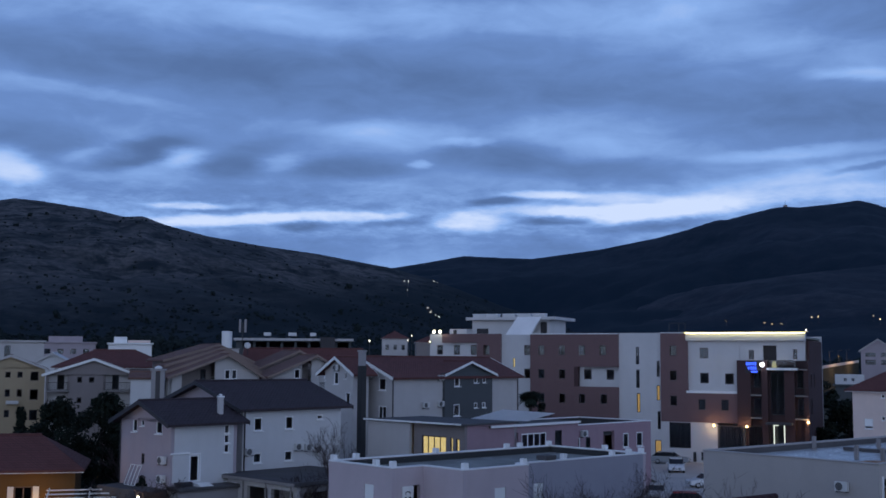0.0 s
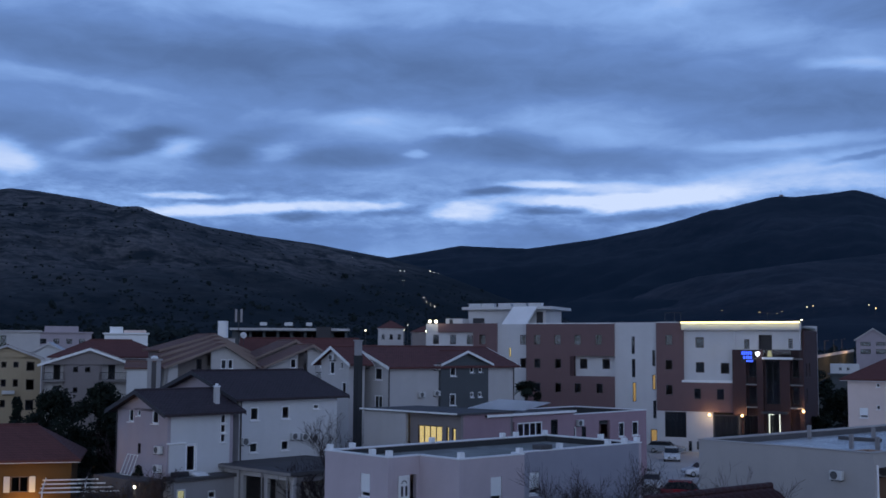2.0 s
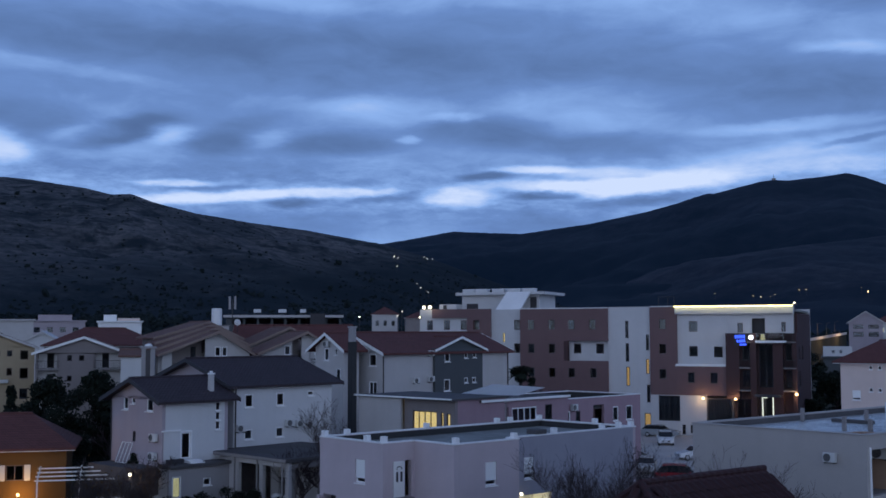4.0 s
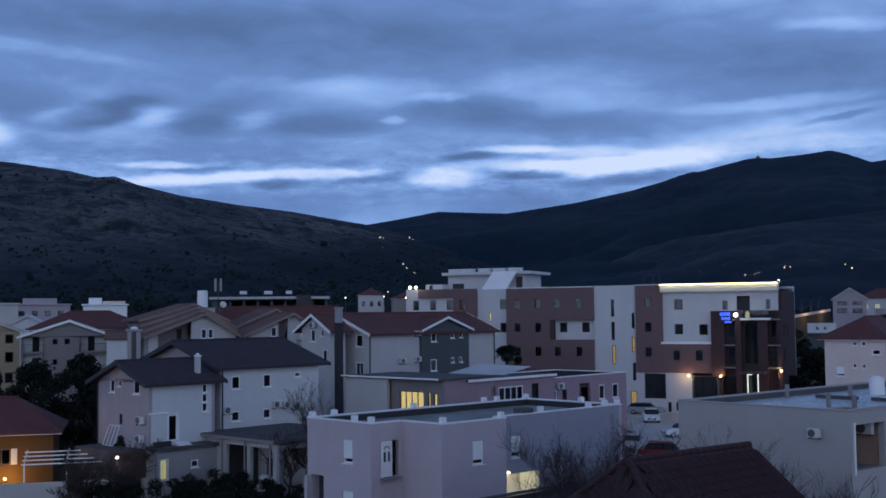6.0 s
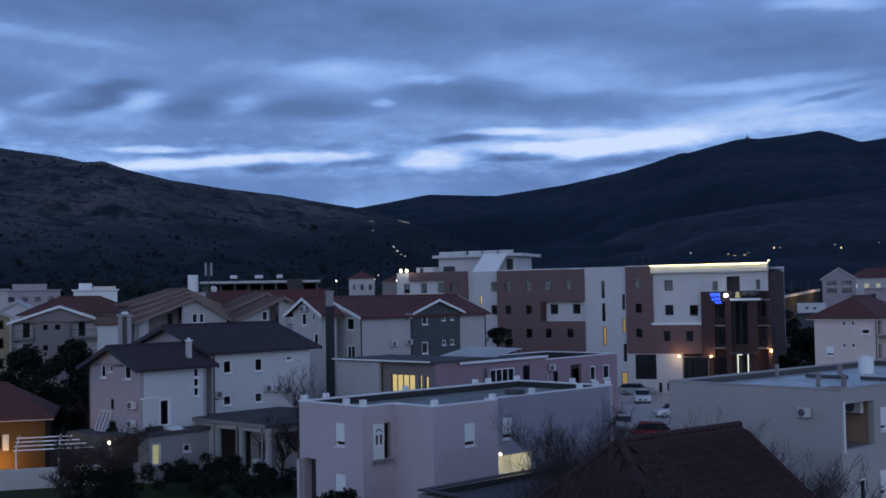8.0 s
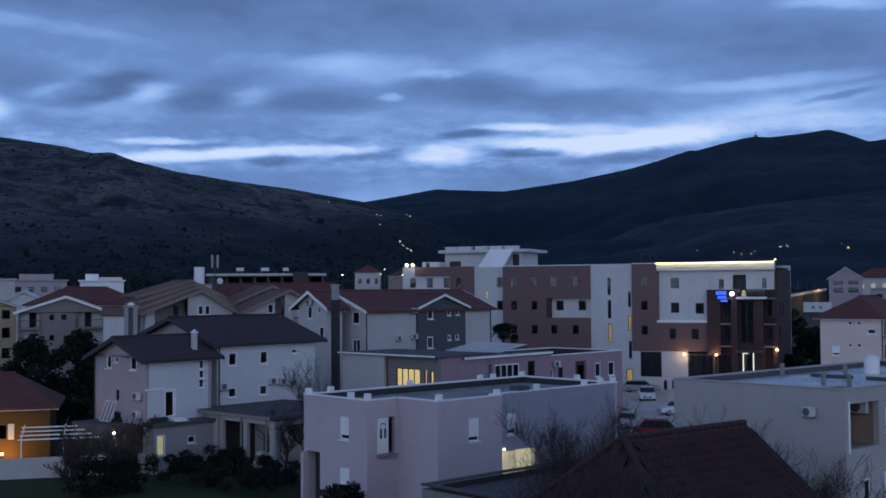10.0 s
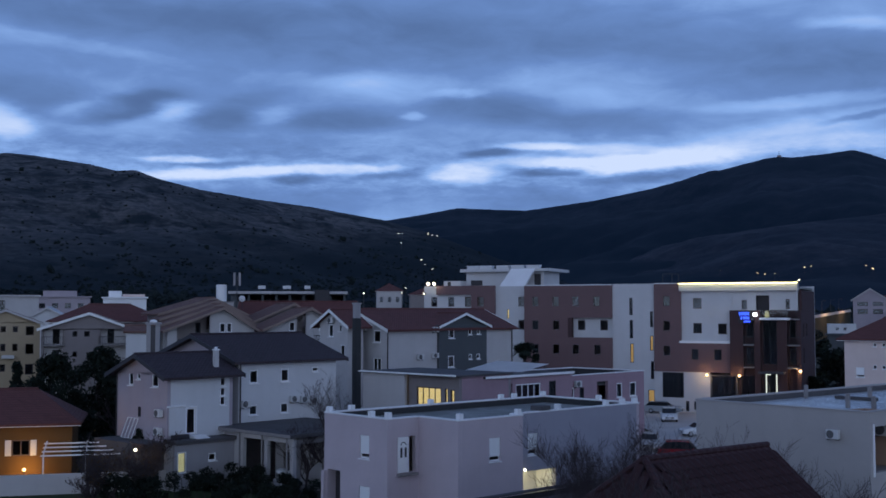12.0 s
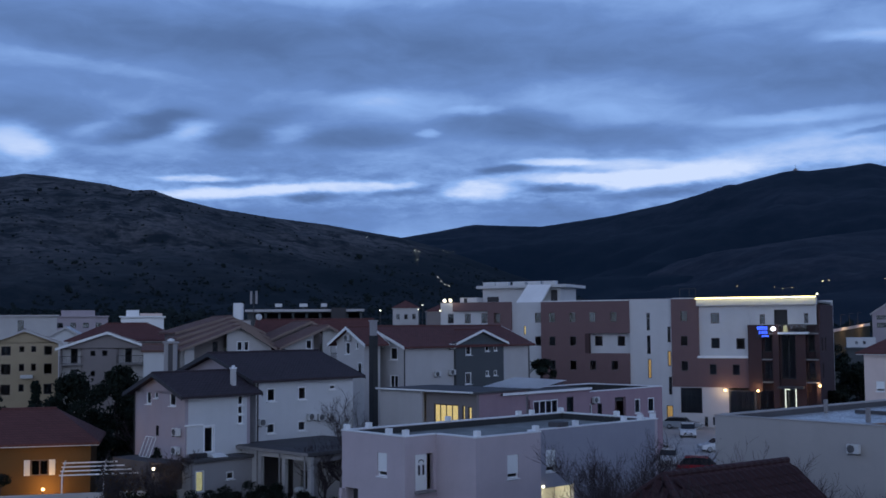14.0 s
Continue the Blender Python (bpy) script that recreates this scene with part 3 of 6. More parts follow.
def ground():
    radii = [0, 15, 30, 50, 70, 90, 110, 130, 160, 200, 260, 340, 450, 600, 900, 1400, 2200, 3400, 4700]
    n = 96
    verts, faces = [(0, 0, 0)], []
    for r in radii[1:]:
        for i in range(n):
            a = i * math.tau / n
            verts.append((r * math.cos(a), r * math.sin(a), 0.0))
    for i in range(n):
        faces.append((0, 1 + i, 1 + (i + 1) % n))
    for j in range(len(radii) - 2):
        for i in range(n):
            a, b = 1 + j * n + i, 1 + j * n + (i + 1) % n
            faces.append((a, a + n, b + n, b))
    tagged(new("ground", mesh_of("ground", verts, faces, EARTH)), "dark earth with weeds and winter grass between the houses", "ground", kind="structure")


ground()
PLOTS = (
    ("lawn", "dim winter lawn in a walled garden", LAWN, ((-30, 70), (-8, 62), (-8, 80), (-19, 90), (-32, 84))),
    ("pavement", "pale gravel car park beside the hotel", PAVING, ((13, 98), (34, 92), (62, 130), (60, 142), (24, 153), (24, 122))),
)
for name, label, mat, outline in PLOTS:
    v, f = prism(outline, -0.1, 0.02 if name == "lawn" else 0.03)
    tagged(new(name, mesh_of(name, v, f, mat)), label, name, kind="structure")


def hill(name, crest, near, far, back, mat, label, bumps, seed):
    """A hill whose crest line has the given bearings (degrees) and slopes up from the eye's level."""
    az = np.linspace(crest[0][0], crest[-1][0], 300)
    slope = np.interp(az, [c[0] for c in crest], [c[1] for c in crest])
    t = np.concatenate((np.linspace(0, 1, 60), 1 + np.linspace(0.02, 0.6, 12)))
    verts, faces = [], []
    for i, a in enumerate(az):
        rc = far * (1 + 0.05 * math.sin(a * 0.35 + seed))
        top = 13.5 + slope[i] * rc
        for s in t:
            r = near + (rc - near) * s
            x, y = r * math.sin(math.radians(a)), r * math.cos(math.radians(a))
            h = top * float(smooth(s * 0.62) / smooth(0.62)) if s <= 1 else top * (1 - ((s - 1) / 0.6) ** 2 * 0.8)
            k = noise.fractal(Vector((x, y, seed * 50.0)) * (6.0 / far), 0.9, 2.1, 6)
            h += bumps * k * min(1.0, s * 2) * (0.12 if abs(s - 1) < 0.03 else 1.0) * min(1.0, abs(1 - s) * 6 + 0.15)
            fine = noise.noise(Vector((a * 9.0, s * 30.0, seed)))
            h += fine * far * 0.0003 * min(1.0, s * 4)
            verts.append((x, y, max(h, -0.5)))
    m = len(t)
    for i in range(len(az) - 1):
        for j in range(m - 1):
            a = i * m + j
            faces.append((a, a + m, a + m + 1, a + 1))
    me = mesh_of(name, verts, faces, mat)
    for p in me.polygons:
        p.use_smooth = True
    ob = tagged(new(name, me), label, "hill", kind="structure")
    return ob


LEFT_CREST = ((-40, 0.095), (-30, 0.118), (-22, 0.1275), (-21, 0.131), (-19.7, 0.1296), (-17.2, 0.1242), (-15.9, 0.1193), (-15, 0.1206), (-14, 0.114),
              (-11.9, 0.1051), (-9.1, 0.0973), (-6.3, 0.0912), (-3.5, 0.0823), (-2.7, 0.0801), (-0.6, 0.070), (1.1, 0.0594),
              (3.1, 0.0462), (4.0, 0.0409), (8.0, 0.016), (11.0, -0.004))
RIGHT_CREST = ((-10, 0.055), (-5, 0.071), (-2.7, 0.079), (-0.6, 0.0852), (1.1, 0.0908), (4.6, 0.0885), (8.1, 0.097), (10.9, 0.1065), (13.7, 0.1189),
               (16.5, 0.1304), (17.1, 0.1315), (17.7, 0.1303), (19.2, 0.1322), (20.5, 0.1346), (21.3, 0.1304), (22.3, 0.123), (23.5, 0.1249), (30, 0.118), (42, 0.09))
hill_left = hill("hill_left", LEFT_CREST, 430, 1350, 0, HAZED_SCRUB, "bare limestone hill with scattered dark scrub", 16.0, 3.0)
hill_right = hill("hill_right", RIGHT_CREST, 700, 3100, 0, HAZED_FAR_SCRUB, "long dark blue wooded mountain behind the town", 50.0, 8.0)


FOOT_CREST = ((6.0, -0.004), (8.0, 0.030), (10.0, 0.052), (13.0, 0.061), (16.0, 0.069), (20.0, 0.077), (24.0, 0.084), (32.0, 0.09), (40.0, 0.08))
# the shoulder's own pale ground, with the same blue haze mixed in
HAZED_PALE_SCRUB = hillside("pale_karst_with_haze", (0.068, 0.071, 0.088), (0.032, 0.040, 0.057), (0.012, 0.024, 0.041), (0.0022, 0.009, 0.05), (45.0, 95.0))
hill_foot = hill("hill_foot", FOOT_CREST, 620, 1900, 0, HAZED_PALE_SCRUB, "paler bare shoulder at the foot of the mountain", 24.0, 5.0)

ICO = bmesh.new()
bmesh.ops.create_icosphere(ICO, subdivisions=1, radius=1.0)
ICO_V = np.array([v.co[:] for v in ICO.verts])
ICO_F = np.array([[v.index for v in f.verts] for f in ICO.faces])
ICO.free()


def clumps(name, spots, mat, label, seed):
    """Woodland too far off to count: ragged clumps of crowns, each (x, y, z, width, height)."""
    rng = np.random.default_rng(seed)
    V, F = [], []
    for x, y, z, w, h in spots:
        for _ in range(3):
            o = rng.normal(0, 0.3, 3) * (w, w, h * 0.4)
            s = rng.uniform(0.35, 0.7)
            p = ICO_V * rng.uniform(0.35, 1.4, (len(ICO_V), 1)) * (w * s, w * s, h * s * 0.75)
            F.append(ICO_F + len(V) * len(ICO_V))
            V.append(p + (x + o[0], y + o[1], z + h * 0.4 + o[2]))
    me = bpy.data.meshes.new(name)
    me.from_pydata(np.concatenate(V).tolist(), [], np.concatenate(F).tolist())
    me.materials.append(mat)
    return tagged(new(name, me), label, "woodland", kind="stuff")


def on_hill(ob, x, y):
    hit, p, *_ = ob.ray_cast((x, y, 2000), (0, 0, -1))
    return p.z if hit else 0.0


rng = np.random.default_rng(5)
scrub, belt = [], []
for i in range(36000):
    a = rng.uniform(-32, 12)
    s = rng.uniform(0, 1)
    r = 430 + 900 * s
    x, y = r * math.sin(math.radians(a)), r * math.cos(math.radians(a))
    k = noise.noise(Vector((x, y, 0)) * 0.008) + 0.6 * noise.noise(Vector((x, y, 5)) * 0.03)
    dense = 1.05 - 2.3 * s + 0.55 * k + 0.10 * max(0.0, a + 8)
    if rng.uniform(0, 1) > max(0.07 + 0.12 * k, min(dense, 0.85 if a < -8 else 0.6)):
        continue
    near = s < 0.3
    w = rng.uniform(1.6, 3.8) if near else rng.uniform(0.6, 2.0) * (1.0 if rng.uniform(0, 1) < 0.96 else 2.0)
    (belt if near else scrub).append((x, y, max(0, on_hill(hill_left, x, y)) - 0.5, w, w * rng.uniform(0.8, 1.7)))
clumps("hillside_scrub", scrub, FAR_WOOD, "dark pines and scrub scattered over the hillside", 1)
clumps("tree_belt", belt, FAR_WOOD, "belt of dark trees along the foot of the hill", 2)
spots = []
for i in range(4200):
    a = rng.uniform(4, 34)
    r = rng.uniform(330, 900)
    x, y = r * math.sin(math.radians(a)), r * math.cos(math.radians(a))
    w = rng.uniform(1.8, 4.4)
    spots.append((x, y, max(0, on_hill(hill_right, x, y), on_hill(hill_foot, x, y)) - 0.5, w, w * rng.uniform(0.9, 1.5)))
clumps("valley_trees", spots, FAR_WOOD, "dark trees scattered over the valley floor", 3)

# ---- near houses ----
def near_house():
    t = thing("flat_house", pose(-7.2, 73.5, 0, 0, 0, -48), "pink-grey rendered two-storey house with a flat parapet roof", "house")
    # plan: x across (10 m), y along (21 m), the corner by the door is cut back 2.5 m
    outline = ((0, 0), (6.4, 0), (6.4, 2.5), (10.0, 2.5), (10.0, 8.1), (9.15, 8.1), (9.15, 21), (0, 21))
    W, D, top = 10.0, 21.0, 6.85
    facade(t, W, D, "front", 0, 6.4, 0, top, ((3.69, 4.63, 4.3, 5.75, "s"), (3.62, 4.68, 1.2, 2.6, "s"), (0.34, 1.7, 0.0, 3.3, "-")), PINK_GREY)
    # return wall by the door
    m = Matrix.Translation((6.4, 0.3, 0)) @ pose(0, 0, 0, 0, 0, 90)
    part("wall", wall_mesh(2.2, 0, top, [(1.15, 1.95, 3.55, 5.75)], 0.3, PINK_GREY), PINK_GREY, t, at=m)
    facade(t, W, D, "front", 6.4, 10.0, 0, top, (), PINK_GREY, y=2.5)
    S = ((2.62 + 2.5, 3.6 + 2.5, 4.2, 5.65, "s"),)
    facade(t, W, D, "right", 2.8, 8.1, 0, top, S, PINK_GREY)
    facade(t, W, D, "right", 8.1, 20.7, 0, top, ((9.45, 10.4, 4.15, 5.55, "s"), (8.5, 12.1, 0.3, 3.15, "-")), BLUE_GREY, y=0.85)
    facade(t, W, D, "back", 0.85, 10, 0, top, (), PINK_GREY)
    facade(t, W, D, "left", 0.3, 20.7, 0, top, (), PINK_GREY)
    parapet_roof(t, outline, 6.42, top, PINK_GREY, MEMBRANE)
    stubs(t, ((0.25, 0.2), (0.25, 2.0), (4.6, 0.2), (6.1, 0.3), (9.7, 2.9), (9.75, 7.9), (8.9, 12.6), (8.9, 17.6), (8.9, 19.4), (8.9, 20.8), (5.6, 20.8),
              (0.25, 20.6), (0.25, 17.4), (0.25, 16.0), (0.25, 9.0)), top + 0.08)
    c = part("roof_vent", box(8.3, 9.2, 10.6, 11.6, top + 0.085, top + 0.4, 0.05), DARK_CONCRETE, t, "dark sheet over a roof vent")
    # the balcony door, one leaf standing open
    d = part("door", box(6.44, 6.52, 0.75, 1.62, 3.58, 5.74, 0.01), WHITE_PAINT, t, "white arched balcony door leaf standing open")
    for y0 in (0.92, 1.26):
        part("door_pane", box(6.522, 6.53, y0, y0 + 0.16, 4.5, 5.1), DARK_PAINT, d)
    arc = bmesh.new()
    for i in range(8):
        a, b = math.pi * i / 8, math.pi * (i + 1) / 8
        tube((6.526, 1.17 + 0.2 * math.cos(a), 5.25 + 0.17 * math.sin(a)), (6.526, 1.17 + 0.2 * math.cos(b), 5.25 + 0.17 * math.sin(b)), 0.03, sides=4, bm=arc)
    part("door_arch", arc, DARK_PAINT, d)
    part("balcony_slab", box(6.42, 6.78, 0.7, 2.2, 3.38, 3.53, 0.02), CONCRETE, t, "stained concrete stub of an unfinished balcony")
    # dark panel behind the opening: the shade within is put into its paint
    part("dark_doorway", box(0.3, 1.75, 0.7, 0.8, 0, 3.4), DARK_PAINT, t, "unlit back of the open ground floor")
    part("column", box(0.02, 0.3, -0.28, 0.0, 0, 3.2, 0.02), PINK_GREY, t)
    # lit porch cut into the long wall
    part("porch_back", box(7.2, 7.4, 8.3, 12.3, 0, 3.4), WHITE, t, "cream back wall of the lit porch")
    part("porch_side", box(7.4, 8.8, 12.12, 12.3, 0, 3.4), WHITE, t)
    part("porch_ceiling", box(7.4, 8.8, 8.3, 12.12, 3.2, 3.35), WHITE_PAINT, t)
    lamp = thing("wall_lamp", t.matrix_world @ Matrix.Translation((9.33, 9.0, 3.3)), "small warm white lamp over the porch", "lamp")
    part("bulb", ball((0, 0, 0), 0.09), BULB_WHITE, lamp)
    part("backplate", box(-0.17, -0.09, -0.08, 0.08, -0.08, 0.08, 0.01), WHITE_PAINT, lamp)
    lamp_light("porch_light", t.matrix_world @ Vector((8.4, 9.6, 2.9)), (1.0, 0.90, 0.52), 110, 0.1)
    return t


near_house()


def lean_to():
    t = thing("garage", pose(0.3, 52, 0, 0, 0, -48), "low garage with a dark flat concrete roof", "garage")
    block(t, 9, 12.5, 0, 4.45, CONCRETE)
    parapet_roof(t, ((0, 0), (9, 0), (9, 12.5), (0, 12.5)), 4.3, 4.6, CONCRETE, DARK_CONCRETE)
    for c in [o for o in t.children if o.name.startswith("coping")]:
        c.data.materials[0] = DARK_CONCRETE


lean_to()


def right_house():
    t = thing("apartment_house", pose(13.05, 56.58, 0, 0, 0, -50), "beige-grey three-storey block with a wet flat roof", "house")
    W, D, top = 9.28, 21.0, 9.02
    right = ((0.35, 3.0, 6.35, 8.38, "-"), (3.6, 4.8, 6.9, 8.0, "s"), (1.5, 2.15, 3.6, 4.95, "w"), (3.4, 4.6, 3.9, 5.1, "s"), (6.5, 7.8, 6.9, 8.1, "s"))
    facade(t, W, D, "front", 0, W, 0, top, (), BEIGE)
    facade(t, W, D, "right", 0.3, D - 0.3, 0, top, right, BEIGE)
    facade(t, W, D, "back", 0, W, 0, top, (), BEIGE)
    facade(t, W, D, "left", 0.3, D - 0.3, 0, top, (), BEIGE)
    # loggia behind the opening
    part("loggia_floor", box(W - 2.0, W - 0.3, 0.3, 3.1, 6.2, 6.34), CONCRETE, t)
    part("loggia_wall", box(W - 2.2, W - 2.0, 0.3, 3.1, 6.2, 8.9), material("ochre_loggia_render", (0.40, 0.27, 0.20)), t, "ochre back wall of the loggia")
    part("loggia_wall", box(W - 2.0, W - 0.3, 3.1, 3.3, 6.2, 8.9), MATS["ochre_loggia_render"], t)
    part("loggia_frame", box(W - 0.02, W + 0.05, 0.22, 0.34, 6.2, 8.5, 0.01), COPING, t)
    parapet_roof(t, ((0, 0), (W, 0), (W, D), (0, D)), 8.72, top, BEIGE, WET_MEMBRANE, top_mat=BEIGE, lining=DARK_CONCRETE, coping=0.05)
    for x, y in ((0.9, 8.5), (5.6, 4.6), (7.4, 3.8), (4.0, 9.6)):
        part("roof_post", box(x - 0.09, x + 0.09, y - 0.09, y + 0.09, 8.73, 9.45, 0.02), CONCRETE, t, "raw concrete post stub on the roof")
    for i, x in enumerate((2.0, 5.2)):
        part("roof_kerb", box(x, x + 2.4, 9.5, 9.75, 8.73, 8.9, 0.02), DARK_CONCRETE, t)
    w = thing("water_tank", t.matrix_world @ Matrix.Translation((3.4, 13.6, 8.725)), "white plastic water tank on the flat roof", "tank")
    part("drum", tube((0, 0, 0), (0, 0, 0.95), 0.42, 0.42, 20), WHITE_PAINT, w)
    part("lid", tube((0, 0, 0.955), (0, 0, 1.05), 0.3, 0.2, 16), WHITE_PAINT, w)
    ac_unit(t.matrix_world @ Matrix.Translation((7.6, 0, 7.75)) @ Matrix.Scale(0.72, 4))
    ac_unit(t.matrix_world @ Matrix.Translation((W - 0.9, 3.08, 7.75)))
    ac_unit(t.matrix_world @ Matrix.Translation((W - 0.9, 1.2, 6.36)) @ pose(0, 0, 0, 0, 0, 0))


right_house()


TILED = []


def front_roof_house():
    t = thing("tiled_house", pose(7.3, 29.9, 0, 0, 0, 37), "house with a dark maroon tiled roof, hipped at one end", "house")
    W, D, ze, zr, o = 6.6, 6.6, 6.4, 9.0, 0.5
    block(t, W, D, 0, ze, OFF_WHITE)
    a, b, c, d = (-o, -o, ze - 0.3), (W + 0.2, -o, ze - 0.3), (W + 0.2, D + o, ze - 0.3), (-o, D + o, ze - 0.3)
    r0, r1 = (1.0, D / 2, zr), (W + 0.2, D / 2, zr)
    for q in ((a, b, r1, r0), (c, d, r0, r1), (d, a, r0)):
        k = len(q)
        v = list(q) + [(x, y, z + 0.16) for x, y, z in q]
        f = [tuple(reversed(range(k))), tuple(range(k, 2 * k))] + [(i, (i + 1) % k, k + (i + 1) % k, k + i) for i in range(k)]
        slope = part("roof_slope", mesh_of("roof_slope", v, f, MAROON_ROOF), MAROON_ROOF, t)
        TILED.append((slope, [Vector(x) for x in q]))
    up = Vector((0, 0, 0.16))
    for p, q in ((r0, r1), (a, r0), (d, r0)):
        part("ridge_cap", tube(Vector(p) + up, Vector(q) + up, 0.11, sides=8), MAROON_ROOF, t)
    v = [(W - e, y, z) for e in (0.3, 0.0) for y, z in ((0, ze), (D, ze), (D / 2, zr))]
    part("gable_wall", mesh_of("gable_wall", v, [(0, 1, 2), (5, 4, 3), (0, 3, 4, 1), (1, 4, 5, 2), (2, 5, 3, 0)], OFF_WHITE), OFF_WHITE, t)


front_roof_house()


def dark_house():
    t = thing("family_house", pose(-25.5, 90.66, 0, 0, 0, -44), "lilac-grey house with dark plum tiled gables", "house")
    W, D = 7.24, 6.0
    front = ((1.75, 2.45, 7.6, 8.7, "w"), (2.95, 3.45, 8.1, 8.6, "w"), (5.1, 6.0, 7.6, 8.7, "w"), (3.15, 3.6, 5.2, 6.0, "d"))
    right = ((1.7, 2.55, 4.0, 6.0, "w"), (4.82, 5.3, 7.5, 8.2, "w"), (4.82, 5.3, 6.76, 7.42, "w"), (4.82, 5.3, 6.02, 6.7, "w"), (4.82, 5.3, 4.0, 4.5, "w"))
    block(t, W, D, 0, 8.7, LILAC, front=front, right=right, mats={"right": WHITE})
    gable_roof(t, 0, W, 0, D, 8.5, 9.9, SLATE_ROOF, over=0.7, verge=0.7, gable_mat=LILAC, edge_mat=DARK_PAINT)
    # terrace in front with its basement
    part("terrace", box(W, W + 1.7, -0.3, 6.4, 3.5, 3.75, 0.02), DARK_CONCRETE, t)
    # grey of the basement wall holds the shade below the terrace
    facade(t, W + 1.4, D, "right", -0.2, 6.2, 0, 3.5, ((0.05, 0.85, 1.3, 2.9, "p"), (2.8, 3.5, 2.0, 2.6, "w")), GREY, th=0.25, name="basement_wall")
    facade(t, W + 1.4, D, "front", W, W + 1.15, 0, 3.5, (), OFF_WHITE, y=-0.2, th=0.2)
    part("closed_shutter", box(W + 0.02, W + 0.08, 0.15, 1.6, 4.0, 6.1, 0.01), WHITE, t, "large pale shutter beside the terrace door")
    for y0, y1, z0, z1 in ((1.58, 1.70, 4.0, 6.12), (2.55, 2.67, 4.0, 6.12), (1.58, 2.67, 6.0, 6.12)):
        part("door_frame", box(W - 0.02, W + 0.06, y0, y1, z0, z1, 0.008), COPING, t, "bright white terrace door frame")
    part("awning_rail", box(W + 0.02, W + 0.16, -0.05, 1.6, 6.12, 6.24, 0.02), COPING, t, "white folded awning over the terrace")
    for i in range(3):
        part("step", box(W + 0.32, W + 1.0 + 0.25 * i, 1.75, 2.9, 3.96 - 0.08 * i - 0.07, 3.96 - 0.08 * i, 0.01), COPING, t)
    part("bench", box(W + 0.4, W + 0.8, 0.1, 1.5, 3.76, 4.1, 0.03), DARK_PAINT, t)
    chimney(t, W - 0.9, 5.0, 8.6, 10.3, 0.36, OFF_WHITE)
    part("drainpipe", tube((0.1, -0.08, 0), (0.1, -0.08, 8.5), 0.05), PIPE, t)
    M = t.matrix_world
    ac_unit(M @ Matrix.Translation((6.45, 0, 5.4)))
    ac_unit(M @ Matrix.Translation((6.4, 0, 4.0)))
    fr = thing("drying_rack", M @ Matrix.Translation((1.9, -0.7, 3.6)), "white metal drying rack leaning on the wall", "rack")
    for x in (0, 0.5, 1.0, 1.5):
        part("bar", tube((x, 0, 0), (x + 0.15, 0.5, 1.5), 0.03, sides=6), WHITE_PAINT, fr)
    for z in (0.0, 1.5):
        part("crossbar", tube((0.1 * z, 0.33 * z, z), (1.5 + 0.1 * z, 0.33 * z, z), 0.03, sides=6), WHITE_PAINT, fr)
    part("yard_terrace", box(0.5, W, -2.2, -0.05, 0, 3.55, 0.02), DARK_CONCRETE, t)
    # the taller wing behind
    w = thing("family_house_wing", pose(-24.24, 99.62, 0, 0, 0, -44), "white three-storey wing with a broad dark plum roof", "house")
    W, D = 11.51, 10.4
    right = ((1.1, 1.96, 7.5, 8.6, "w"), (4.33, 5.17, 7.5, 8.6, "w"), (7.69, 8.38, 8.2, 8.64, "w"), (1.08, 1.92, 4.9, 5.75, "w"), (4.3, 5.13, 4.9, 5.75, "w"))
    block(w, W, D, 0, 9.4, WHITE, right=right)
    gable_roof(w, 0, W, 0, D, 9.35, 11.25, SLATE_ROOF, over=0.7, verge=0.8, gable_mat=LILAC, edge_mat=DARK_PAINT)
    part("drainpipe", tube((W + 0.07, 0.15, 3.5), (W + 0.07, 0.15, 9.3), 0.06), PIPE, w)
    M = w.matrix_world
    turn = pose(0, 0, 0, 0, 0, 90)
    for y, z in ((0.55, 5.6), (5.6, 5.75), (6.7, 5.65), (7.8, 5.5)):
        ac_unit(M @ Matrix.Translation((W, y, z)) @ turn)


dark_house()


